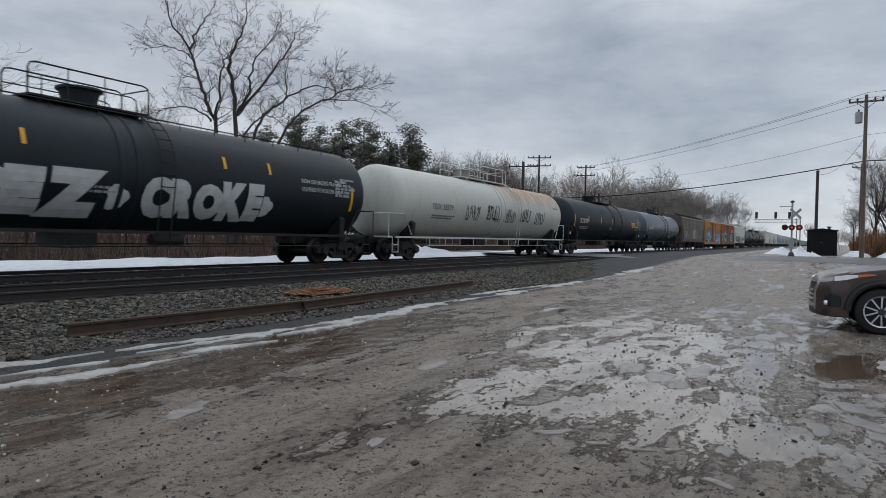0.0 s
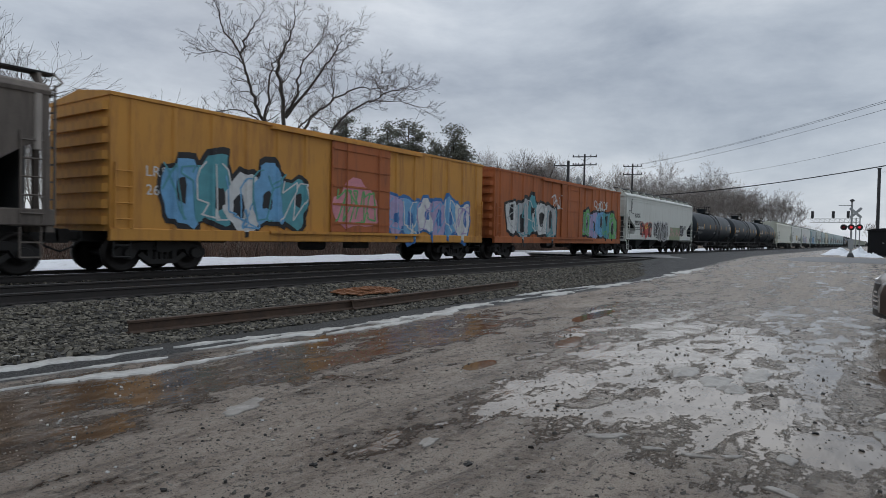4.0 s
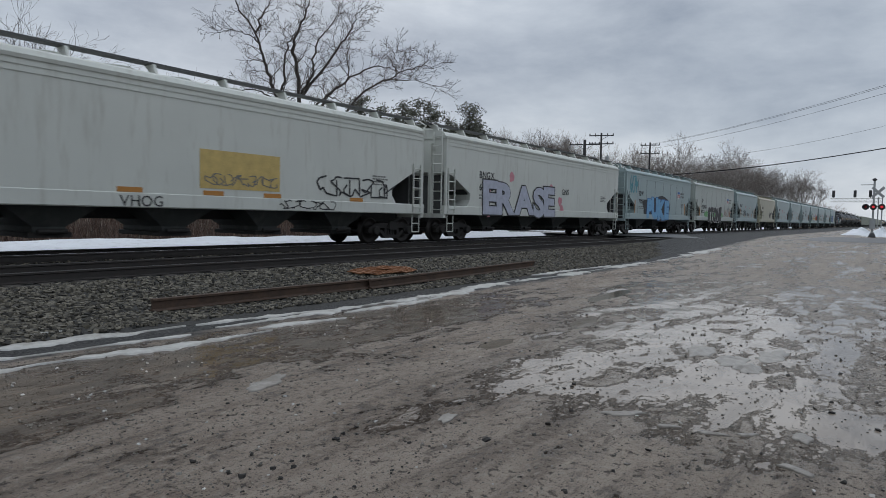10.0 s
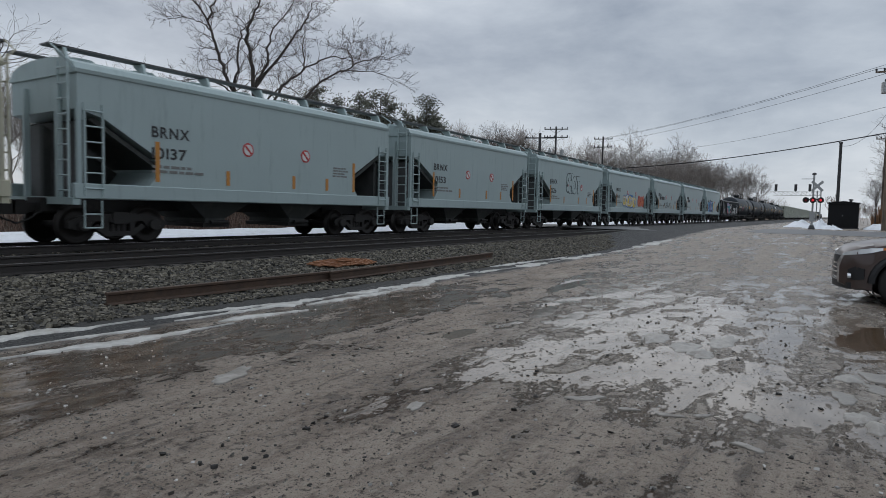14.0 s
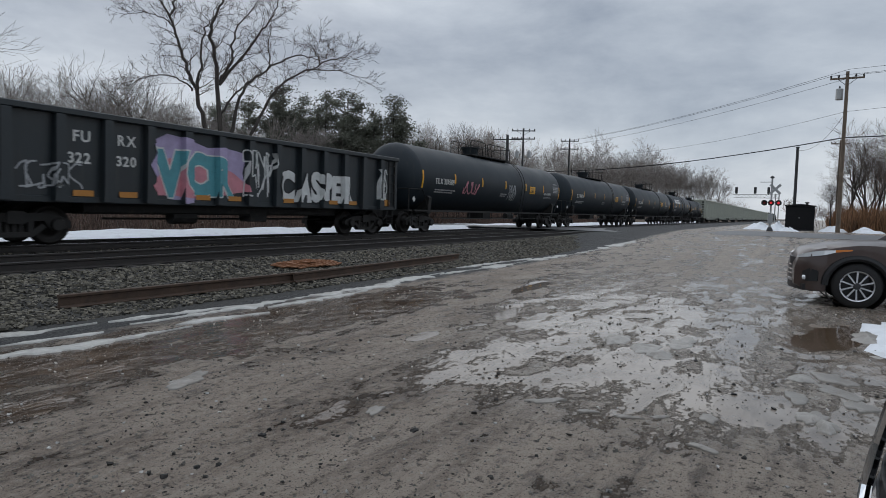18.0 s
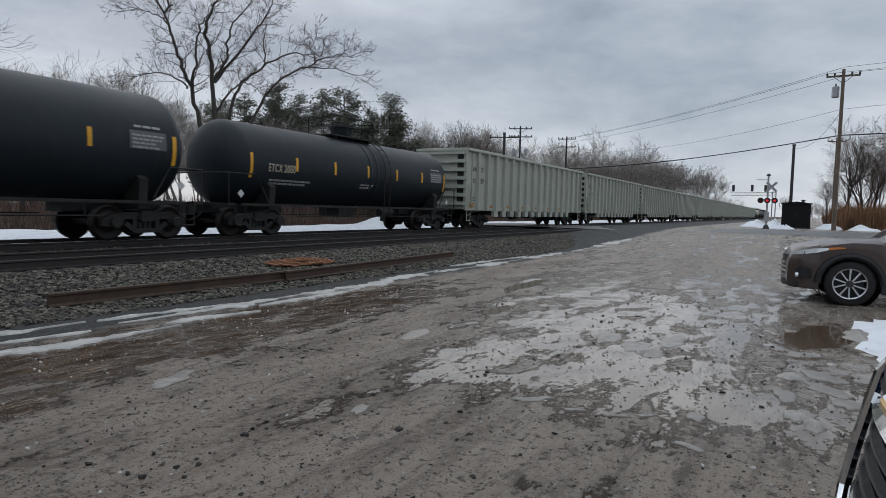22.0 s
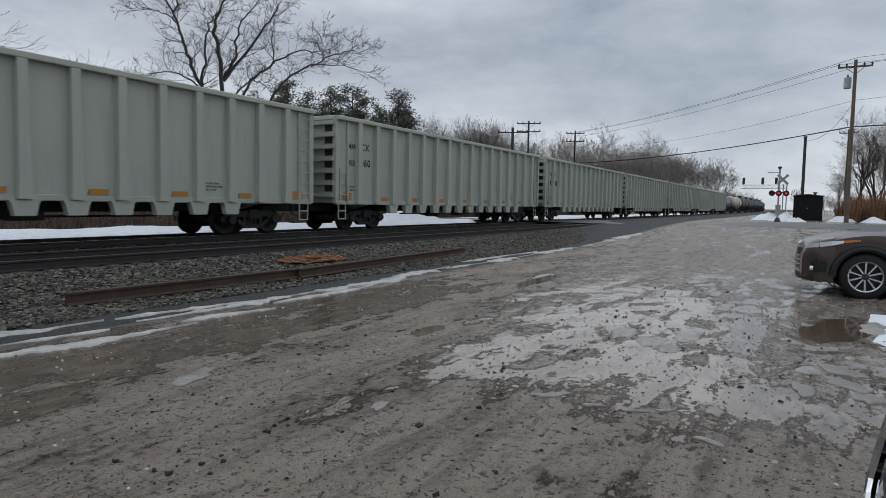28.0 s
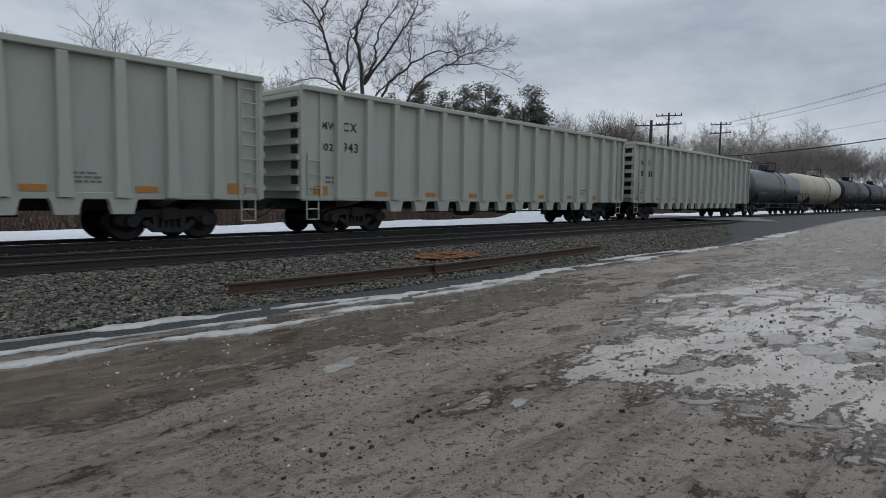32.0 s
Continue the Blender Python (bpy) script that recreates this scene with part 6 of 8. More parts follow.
    # twelve grey gondolas
    numbers = {0: ("102", "889"), 1: ("102", "974"), 9: ("102", "786"), 8: ("103", "058"), 6: ("103", "060"), 10: ("102", "943")}
    for k in range(12):
        mk = [("MW", 0.67, 3.0, 0.29, black_ink), ("CX", 1.44, 3.0, 0.36, black_ink)]
        if k in numbers:
            mk += [(numbers[k][0], 0.67, 2.40, 0.29, black_ink), (numbers[k][1], 1.43, 2.40, 0.38, black_ink)]
        c = gondola_car(C[31 + k], C[32 + k], gon_grey, "pale grey ribbed gondola car with orange reflectors", marks=mk)
        if k not in numbers:
            for x in (0.62, 0.95, 1.55, 1.85, 2.15):
                part("stencil", Shape().box(-9.75 + x, -9.53 + x, -0.003, 0.003, 2.38, 2.68), black_ink, c, at=(0, -1.456, 0))
        h = (C[32 + k] - C[31 + k]) / 2 - 0.65
        part("stencil", bars_shape(-h + 0.8, 1.6, 2, 0.5, 0.07, 0.06, 0, k), grey_ink, c, at=(0, -1.456, 0))
        part("stencil", bars_shape(h - 4.6, 1.5, 3, 0.8, 0.05, 0.04, 0, k + 20), grey_ink, c, at=(0, -1.456, 0))
    # the tail that follows them
    tank_car(C[43], C[44], tank_grey, "grey tank car stained dark along its flank", r=1.4, stripes=False, big_platform=2.6)
    tank_car(C[44], C[45], tank_cream, "dirty cream tank car", r=1.5, stripes=False, big_platform=2.6)
    for k in range(45, len(C) - 1):
        tank_car(C[k], C[k + 1], tank_black, "black tank car at the tail of the train", r=1.5, stripes=k < 47, big_platform=2.6)


build_train()


# ---------------------------------------------------------------- beside the track
snow_mat = surface("old_snow", (0.70, 0.72, 0.75), 0.6, vary=0.08, scale=2.5, dirt=(0.33, 0.31, 0.28), dirt_amount=0.3, bump=0.03, bump_scale=9)
ice_mat = surface("grey_melting_ice", (0.40, 0.41, 0.42), 0.35, vary=0.2, scale=4, dirt=(0.16, 0.14, 0.12), dirt_amount=0.35, bump=0.008, bump_scale=25)
bark = surface("grey_bark", (0.055, 0.046, 0.04), 0.85, vary=0.35, scale=3, bump=0.01, bump_scale=25)
twig_mat = surface("bare_twigs", (0.075, 0.06, 0.052), 0.85, vary=0.3, scale=2)
# haze over the distant woods is put into this paler twig colour
far_twig = surface("bare_woods_haze_tint", (0.25, 0.22, 0.20), 0.9, vary=0.25, scale=0.4)
needle = surface("pine_needles", (0.105, 0.108, 0.082), 0.9, vary=0.5, scale=1.2)
dead_grass = surface("dead_grass", (0.20, 0.105, 0.052), 0.9, vary=0.45, scale=1.0)
brush_mat = surface("dead_brush", (0.105, 0.066, 0.05), 0.9, vary=0.45, scale=0.8)
pole_wood = surface("weathered_pole_timber", (0.15, 0.115, 0.085), 0.85, vary=0.3, scale=2, streak=8, dirt=(0.05, 0.04, 0.032), dirt_amount=0.4, bump=0.006)
dark_metal = surface("dark_grey_metal", (0.03, 0.03, 0.032), 0.5, vary=0.25, scale=4)
asphalt = surface("worn_asphalt", (0.085, 0.085, 0.088), 0.5, vary=0.25, scale=1.5, fine=60, bump=0.004, bump_scale=80)
wire_mat = surface("wire_insulation", (0.02, 0.02, 0.022), 0.6, vary=0.2)


scrap_rust = surface("scrap_rail_rust", (0.062, 0.037, 0.024), 0.8, vary=0.4, scale=5, dirt=(0.035, 0.025, 0.02), dirt_amount=0.45, bump=0.003)


def old_rail(x0, y0, x1, y1, z, label):
    t = thing("scrap_rail", label, "rail", "scrap rails beside the track", at=(x0, y0, z), rz=math.degrees(math.atan2(y1 - y0, x1 - x0)))
    L = math.hypot(x1 - x0, y1 - y0)
    part("rail_web_and_foot", Shape().prism(rail_profile(0.172, 0.072, 0.145), 0, 0, L), scrap_rust, t)
    part("rail_head", Shape().prism([(-0.036, 0.14), (0.036, 0.14), (0.037, 0.166), (0.03, 0.175), (-0.03, 0.175), (-0.037, 0.166)], 0, -0.002, L + 0.002), scrap_rust, t)
    if L > 6:
        for x in (L - 0.35, L - 0.2):
            part("bolt_hole_plug", Shape().tube((x, -0.02, 0.08), (x, 0.02, 0.08), 0.018, 8), plate_rust, t)
    return t


old_rail(4.5, 8.34, 8.85, 8.18, 0.065, "long rusty scrap rail lying on the ballast toe")
old_rail(8.6, 8.1, 15.8, 8.5, 0.07, "rusty scrap rail lying end to end with another")


def rust_pile():
    rnd = random.Random(5)
    t = thing("tie_plate_pile", "low pile of orange rusty tie plates dumped on the ballast", "scrap", at=(10.65, 9.55, bed_top(10.65, 9.55)))
    plate = Shape().bbox(-0.17, 0.17, -0.1, 0.1, 0, 0.022, 0.004).box(-0.06, -0.045, -0.1, 0.1, 0.02, 0.035).box(0.045, 0.06, -0.1, 0.1, 0.02, 0.035).mesh("plate", plate_rust)
    for k in range(60):
        x, y = rnd.uniform(-0.75, 0.75), rnd.uniform(-0.32, 0.32)
        ob = part("plate", plate, plate_rust, t, at=(x, y, 0.03 + 0.1 * math.exp(-(x * x / 0.5 + y * y / 0.12)) * rnd.random() + 0.05 * y))
        ob.rotation_euler = (0.06 + rnd.gauss(0, 0.03), rnd.gauss(0, 0.03), rnd.gauss(0.1, 0.12))


rust_pile()


def lump_sheet(name, label, category, outline, thick, mat, at_z, seed, group="", kind=""):
    """A flat melting slab: a closed outline with a raised, uneven top and a ragged edge."""
    me = bpy.data.meshes.new(name)
    n = len(outline)
    cx, cy = sum(p[0] for p in outline) / n, sum(p[1] for p in outline) / n
    rings = [(1.0, -0.03), (0.99, 0.55), (0.93, 0.9), (0.7, 1.0), (0.35, 1.0)]
    v = []
    for k, (q, h) in enumerate(rings):
        for x, y in outline:
            px, py = cx + (x - cx) * q, cy + (y - cy) * q
            v.append((px, py, at_z(px, py) + (thick * h * (0.75 + 0.5 * noise2(px, py, 5, seed)) if k else -0.02)))
    v.append((cx, cy, at_z(cx, cy) + thick))
    f = []
    for r in range(len(rings) - 1):
        f += [(r * n + k, r * n + (k + 1) % n, (r + 1) * n + (k + 1) % n, (r + 1) * n + k) for k in range(n)]
    f += [((len(rings) - 1) * n + k, (len(rings) - 1) * n + (k + 1) % n, len(v) - 1) for k in range(n)]
    me.from_pydata(v, [], f)
    me.materials.append(mat)
    for p in me.polygons:
        p.use_smooth = True
    return tagged(new(name, me), label, category, group, kind)


def ragged_strip(x0, y0, x1, y1, w, seed):
    L = math.hypot(x1 - x0, y1 - y0)
    ux, uy = (x1 - x0) / L, (y1 - y0) / L
    n = max(8, int(L / 0.045))
    top, bot = [], []
    for k in range(n + 1):
        t = k / n
        taper = min(1, 5 * t, 5 * (1 - t)) ** 0.6
        bend = 0.09 * noise2(t * L, seed, 0.6, 2) + 0.03 * noise2(t * L, seed, 2.5, 2)
        gap = smooth01(-0.30, 0.12, noise2(t * L, seed, 0.8, 9) + 0.25 * noise2(t * L, seed, 4, 9))
        a = gap * w * taper * (0.5 + 0.6 * noise2(t * L, seed, 2.2, 3) + 0.35 * noise2(t * L, seed, 6, 3) + 0.25 * noise2(t * L, seed, 15, 3)) + 0.004
        b = gap * w * taper * (0.5 + 0.6 * noise2(t * L, seed, 2.2, 4) + 0.35 * noise2(t * L, seed, 6, 4) + 0.25 * noise2(t * L, seed, 15, 4)) + 0.004
        cx, cy = x0 + ux * t * L - uy * bend, y0 + uy * t * L + ux * bend
        bot.append((cx + uy * a, cy - ux * a))
        top.append((cx - uy * b, cy + ux * b))
    return bot, top


def strip_mesh(x0, y0, x1, y1, w, thick, seed):
    bot, top = ragged_strip(x0, y0, x1, y1, w, seed)
    v, f = [], []
    for (ax, ay), (bx, by) in zip(bot, top):
        mx, my = (ax + bx) / 2, (ay + by) / 2
        for x, y, h in ((ax, ay, -0.02), (ax * 0.9 + bx * 0.1, ay * 0.9 + by * 0.1, thick * 0.8), (mx, my, thick), (ax * 0.1 + bx * 0.9, ay * 0.1 + by * 0.9, thick * 0.8), (bx, by, -0.02)):
            v.append((x, y, max(yard_z(x, y), bed_z(y) if y > 7.3 else -1) + h))
    for k in range(len(bot) - 1):
        f += [(5 * k + j, 5 * k + 5 + j, 5 * k + 6 + j, 5 * k + 1 + j) for j in range(4)]
    me = bpy.data.meshes.new("ice_strip")
    me.from_pydata(v, [], f)
    me.materials.append(ice_pale)
    for p in me.polygons:
        p.use_smooth = True
    tagged(new("ice_strip", me), "ragged strip of dirty white ice along the ballast edge", "ice", "ice strips beside the ballast")


ice_pale = surface("pale_strip_ice", (0.40, 0.39, 0.365), 0.45, vary=0.22, scale=5, dirt=(0.17, 0.145, 0.115), dirt_amount=0.5, bump=0.006, bump_scale=30)
for k, (x0, y0, x1, y1, w) in enumerate((
        (1.2, 7.55, 4.4, 7.35, 0.13), (1.0, 7.0, 4.1, 6.76, 0.10), (0.6, 6.45, 4.9, 6.32, 0.12), (4.5, 7.28, 7.0, 6.98, 0.07), (4.55, 6.95, 9.6, 6.92, 0.11),
        (4.85, 6.5, 6.2, 6.3, 0.10), (8.0, 6.75, 12.8, 7.28, 0.15), (6.5, 6.62, 9.0, 6.7, 0.07), (12.3, 7.1, 21, 7.05, 0.17), (14, 7.6, 19, 7.5, 0.06), (20, 6.9, 30, 6.7, 0.2), (2.0, 7.9, 3.3, 7.85, 0.05), (-3, 6.6, 0.9, 6.5, 0.12))):
    strip_mesh(x0, y0, x1, y1, w * (1.7 if x0 < 4.2 else 2.4), 0.02, k * 3.7)


def loose_outline(cx, cy, a, b, turn, seed, n=26, rough=0.25):
    out = []
    for k in range(n):
        th = 2 * math.pi * k / n
        q = 1 + rough * (noise.noise(Vector((math.cos(th) * 1.4, math.sin(th) * 1.4, seed))) + 0.5 * noise.noise(Vector((math.cos(th) * 4, math.sin(th) * 4, seed))))
        u, w = a * q * math.cos(th), b * q * math.sin(th)
        c, s = math.cos(radians(turn)), math.sin(radians(turn))
        out.append((cx + u * c - w * s, cy + u * s + w * c))
    return out


ICE = [  # x, y, half length, half width, turn, height
    (7.0, 1.45, 0.42, 0.13, 20, 0.035), (6.75, 1.25, 0.30, 0.12, 50, 0.035), (7.5, 1.15, 0.5, 0.14, 10, 0.035), (7.3, 1.85, 0.5, 0.12, 25, 0.03), (6.5, -0.05, 0.2, 0.1, 10, 0.03),
    (5.2, -0.1, 0.2, 0.1, 30, 0.03), (5.05, -0.2, 0.22, 0.08, 5, 0.035), (3.3, 4.4, 0.2, 0.08, 12, 0.02), (6.6, -1.35, 0.8, 0.35, -5, 0.06), (8.9, -1.55, 1.6, 0.5, 0, 0.07), (9.4, -0.75, 0.7, 0.16, 10, 0.04), (8.05, -0.75, 0.12, 0.05, 10, 0.012), (7.3, -0.4, 0.1, 0.04, 0, 0.012)]
ice_lump_mat = surface("dirty_ice_lump", (0.27, 0.25, 0.225), 0.4, vary=0.3, scale=7, dirt=(0.12, 0.10, 0.08), dirt_amount=0.45, bump=0.012, bump_scale=18)
ice_plate_mat = surface("grey_plate_ice", (0.20, 0.182, 0.16), 0.4, vary=0.3, scale=9, dirt=(0.11, 0.09, 0.07), dirt_amount=0.5, bump=0.008, bump_scale=22)
clod_mat = surface("dark_clods", (0.02, 0.018, 0.017), 0.8, vary=0.4, scale=20)
pebble_mat = island_random(surface("mixed_pebbles", (0.13, 0.12, 0.105), 0.7, vary=0.3, scale=20), 0.25, 1.8)
scatter_stones("pebbles", "small pebbles and grit strewn over the muddy yard", 5000, 1.6, 8, -0.6, 6.8, 0.006, yard_z, pebble_mat, 8, 1.4)
scatter_stones("pebbles", "small pebbles and grit strewn over the muddy yard", 420, 1.6, 12, -0.6, 6.6, 0.012, yard_z, pebble_mat, 18, 1.2)


def clod(x, y, s, seed, label="dark clod of coal-black stone on the mud"):
    rnd = random.Random(seed)
    bm = bmesh.new()
    bmesh.ops.create_icosphere(bm, subdivisions=2, radius=s)
    sx, sz = rnd.uniform(0.7, 1.15), rnd.uniform(0.35, 0.6)
    for v in bm.verts:
        v.co *= 0.85 + 0.9 * noise.noise(v.co * (1.2 / s) + Vector((seed * 3.1, 0, 0))) + 0.5 * noise.noise(v.co * (3.2 / s) + Vector((seed, 5, 0)))
        v.co.x *= sx
        v.co.z *= sz
    me = bpy.data.meshes.new("stone")
    bm.to_mesh(me)
    bm.free()
    me.materials.append(clod_mat)
    ob = new("stone", me)
    ob.matrix_world = pose(x, y, yard_z(x, y) + s * 0.2, 0, 0, rnd.uniform(0, 360))
    tagged(ob, label, "stone", "loose stones on the yard")


for k, (x, y, s) in enumerate(((3.36, 2.2, 0.032), (6.05, 2.02, 0.03), (2.2, 2.9, 0.02), (2.28, 2.82, 0.025), (2.33, 2.9, 0.018), (2.75, 2.96, 0.03), (2.85, 3.0, 0.022), (2.9, 2.92, 0.018), (3.0, 3.02, 0.02), (5.55, 0.45, 0.03), (4.85, 2.35, 0.018), (3.2, 3.35, 0.016), (3.85, 2.85, 0.015), (7.9, 0.15, 0.028), (9.1, 1.9, 0.03), (6.9, 2.9, 0.02), (5.6, 3.9, 0.018), (2.6, 3.9, 0.018), (3.4, 1.35, 0.02), (4.4, 1.8, 0.014), (2.1, 1.6, 0.02), (12, 1.2, 0.04), (2.6, 2.35, 0.014), (3.0, 2.55, 0.016), (8.3, 2.2, 0.025))):
    clod(x, y, s * 0.9, k)
crumb_mat = surface("black_grit", (0.022, 0.019, 0.016), 0.75, vary=0.4, scale=20)
scatter_stones("dark_grit", "black crumbs of cinder strewn over the yard", 900, 1.6, 13, -0.8, 5.0, 0.007, yard_z, crumb_mat, 28, 1.3)
scatter_stones("dark_grit", "black crumbs of cinder strewn over the yard", 160, 1.8, 12, -0.8, 4.6, 0.015, yard_z, crumb_mat, 29, 1.2)
chip_mat = island_random(surface("ice_chips", (0.5, 0.48, 0.45), 0.4, vary=0.2, scale=20), 0.5, 1.2)
scatter_stones("ice_chips", "small chips of pale ice and limestone on the yard", 420, 1.8, 13, -0.8, 6.4, 0.011, yard_z, chip_mat, 33, 1.2)


def mound(name, label, category, cx, cy, a, b, h, mat, seed, base):
    """A low uneven heap."""
    n, m = 36, 12
    v, f = [], []
    for r in range(m + 1):
        q = r / m
        for k in range(n):
            th = 2 * math.pi * k / n
            e = 1 + 0.45 * noise.noise(Vector((math.cos(th) * 1.5, math.sin(th) * 1.5, seed))) + (0.3 * noise.noise(Vector((math.cos(th) * 5, math.sin(th) * 5, seed))) if b < 1 else 0)
            x, y = cx + a * q * e * math.cos(th), cy + b * q * e * math.sin(th)
            v.append((x, y, base(x, y) + h * (1 - q * q) ** 1.2 * (0.75 + 0.6 * noise2(x, y, 2.2 / max(1, b), seed) + (0.5 * noise2(x, y, 11, seed) if b < 1 else 0)) - (0.05 if r == m else 0)))
    for r in range(m):
        f += [(r * n + k, (r + 1) * n + k, (r + 1) * n + (k + 1) % n, r * n + (k + 1) % n) for k in range(n)]
    me = bpy.data.meshes.new(name)
    me.from_pydata(v, [], f)
    me.materials.append(mat)
    for p in me.polygons:
        p.use_smooth = True
    return tagged(new(name, me), label, category)


for k, (x, y, a, b, turn, h) in enumerate(ICE):
    mound("ice_lump", "low lump of dirty melting ice on the wet yard", "ice", x, y, a * 0.8, b * 1.1, h * 1.3, ice_lump_mat if y > -0.9 else snow_mat, k * 2.1, yard_z)


for k, (x, y, a, b, turn) in enumerate(((6.75, -0.3, 0.24, 0.13, 20), (5.2, -0.12, 0.2, 0.09, -15), (5.75, 0.0, 0.22, 0.08, 10), (6.15, -0.36, 0.26, 0.12, 40), (5.8, -0.46, 0.2, 0.1, 0), (4.52, 1.7, 0.16, 0.06, -40), (4.42, 1.35, 0.08, 0.03, -60), (4.46, 1.05, 0.11, 0.03, -75), (4.58, 0.86, 0.07, 0.03, -50), (3.35, 4.4, 0.26, 0.1, 25), (3.55, 2.66, 0.11, 0.05, 10), (4.75, 0.55, 0.1, 0.05, 10), (4.1, 0.5, 0.1, 0.04, 70))):
    lump_sheet("ice_plate", "thin broken plate of grey ice on the wet yard", "ice", loose_outline(x, y, a, b, turn, k * 1.3 + 0.5, 22, 0.6), 0.016, ice_plate_mat, yard_z, k * 0.9, "broken plates of ice")


def snow_bank():
    xs, ys = grid_axis([(-25, 60, 0.5), (60, 160, 5)]), [19.2, 19.6, 20.0, 20.6, 21.3, 22.0, 22.7, 23.3, 23.8]
    prof = [-0.08, 0.05, 0.11, 0.12, 0.12, 0.12, 0.12, 0.08, -0.1]
    v = [(x, y + 0.5 * noise2(x, 0, 0.25, 3) + 0.2 * noise2(x, y, 0.8, 4), yard_z(x, y) + p + (0.07 * noise2(x, y, 0.5, 6) + 0.04 * noise2(x, y, 1.7, 8) + 0.02 if 0.1 < p else 0) - 0.3 * smooth01(0.25, 0.6, noise2(x, 1, 0.11, 12))) for x in xs for y, p in zip(ys, prof)]
    w = len(ys)
    f = [(r * w + c, (r + 1) * w + c, (r + 1) * w + c + 1, r * w + c + 1) for r in range(len(xs) - 1) for c in range(w - 1)]
    me = bpy.data.meshes.new("snow_bank")
    me.from_pydata(v, [], f)
    me.materials.append(snow_mat)
    for p in me.polygons:
        p.use_smooth = True
    tagged(new("snow_bank", me), "long bank of old white snow beyond the tracks", "snow", kind="structure")


snow_bank()


def blades(name, label, count, place, height, width, mat, seed, lean=0.35):
    """Upright dead stalks as thin three-sided spikes."""
    rnd = np.random.RandomState(seed)
    v, f = np.empty((count, 4, 3)), []
    for k in range(count):
        x, y, z = place(rnd)
        h, w = height * (0.5 + 0.8 * rnd.rand()), width * (0.6 + 0.8 * rnd.rand())
        a = rnd.rand() * 6.28
        for j in range(3):
            v[k, j] = (x + w * math.cos(a + 2.09 * j), y + w * math.sin(a + 2.09 * j), z - 0.03)
        v[k, 3] = (x + rnd.randn() * lean * h, y + rnd.randn() * lean * h, z + h)
    idx = np.array([(0, 1, 3), (1, 2, 3), (2, 0, 3)])
    idx = (idx[None] + 4 * np.arange(count)[:, None, None]).reshape(-1, 3)
    me = bpy.data.meshes.new(name)
    me.from_pydata(v.reshape(-1, 3).tolist(), [], idx.tolist())
    me.materials.append(island_random(mat, 0.5, 1.5) if not mat.get("varied") else mat)
    mat["varied"] = 1
    return tagged(new(name, me), label, "vegetation", kind="stuff")


def bank_place(rnd):
    x, y = -18 + 110 * rnd.rand(), 23.3 + 7.5 * rnd.rand() ** 1.5
    return x, y, yard_z(x, y)


def side_place(rnd):
    x, y = 57 + 45 * rnd.rand() ** 1.6, -3.0 - 24 * rnd.rand()
    return x, y, yard_z(x, y)


blades("dead_brush", "tangle of brown dead brush beyond the snow bank", 24000, bank_place, 0.8, 0.02, brush_mat, 3)
blades("dead_grass", "tall orange-brown dead grass beside the road", 26000, side_place, 1.9, 0.035, dead_grass, 4, 0.22)


# ---------------------------------------------------------------- trees
def grow(shape, twigs, p, d, length, r, level, rnd, spread, top_level, up=0.12, min_r=0.008, thick=0.75):
    """One branch: a bent, tapered run of tubes that splits into thinner ones."""
    segs = 4 if level < 3 else 3
    target = shape if level <= 1 else twigs
    sides = 7 if level == 0 else (5 if level < 3 else 3)
    q, dd = Vector(p), Vector(d).normalized()
    r0 = r
    for k in range(segs):
        bend = 0.13 + 0.06 * min(level, 3)
        nd = (dd + Vector((rnd.gauss(0, bend), rnd.gauss(0, bend), rnd.gauss(0, bend * 0.7) + up))).normalized()
        e = q + nd * (length / segs)
        r1 = max(min_r, r * (1 - 0.5 * (k + 1) / segs))
        target.tube(q, e, r0, sides, r1)
        if level < top_level and (k > 0 or level > 0) and rnd.random() < (0.9 if level < 2 else thick):
            side = nd.orthogonal().normalized()
            side.rotate(Matrix.Rotation(rnd.uniform(0, 6.28), 3, nd))
            a = spread * rnd.uniform(0.75, 1.3)
            bd = nd * math.cos(a) + side * math.sin(a)
            bd.z = bd.z if bd.z > -0.15 else -0.15
            grow(shape, twigs, e, bd, length * rnd.uniform(0.5, 0.8), r1 * rnd.uniform(0.5, 0.7), level + 1, rnd, spread, top_level, up, min_r, thick)
        q, dd, r0 = e, nd, r1
    if level < top_level:
        for sgn in ((-1, 1) if level < 4 else (1,)):
            side = dd.orthogonal().normalized()
            side.rotate(Matrix.Rotation(rnd.uniform(0, 6.28), 3, dd))
            grow(shape, twigs, q, dd + side * 0.35 * sgn, length * rnd.uniform(0.5, 0.7), r0 * 0.8, level + 1, rnd, spread, top_level, up, min_r, thick)


def bare_tree(x, y, height, seed, label, stems=1, spread=0.62, top_level=4, width=1.0, mat=None, group="", name="bare_tree", r=None, base=None):
    rnd = random.Random(seed)
    z = yard_z(x, y) if base is None else base
    t = thing(name, label, "tree", group, at=(x, y, z - 0.1))
    s, tw = Shape(), Shape()
    r = r or height * 0.016
    for k in range(stems):
        a = 2 * math.pi * k / max(1, stems) + rnd.uniform(-0.4, 0.4)
        lean = 0.34 * width if stems > 1 else 0.05
        grow(s, tw, (0.1 * math.cos(a), 0.1 * math.sin(a), 0), (lean * math.cos(a), lean * math.sin(a), 1), height * 0.37, r * (0.8 if stems > 1 else 1), 0, rnd, spread, top_level, 0.035, max(0.004, height * 0.00045))
    part("trunk", s, mat or bark, t)
    part("crown", tw, mat or twig_mat, t, "bare branches and twigs")
    return t


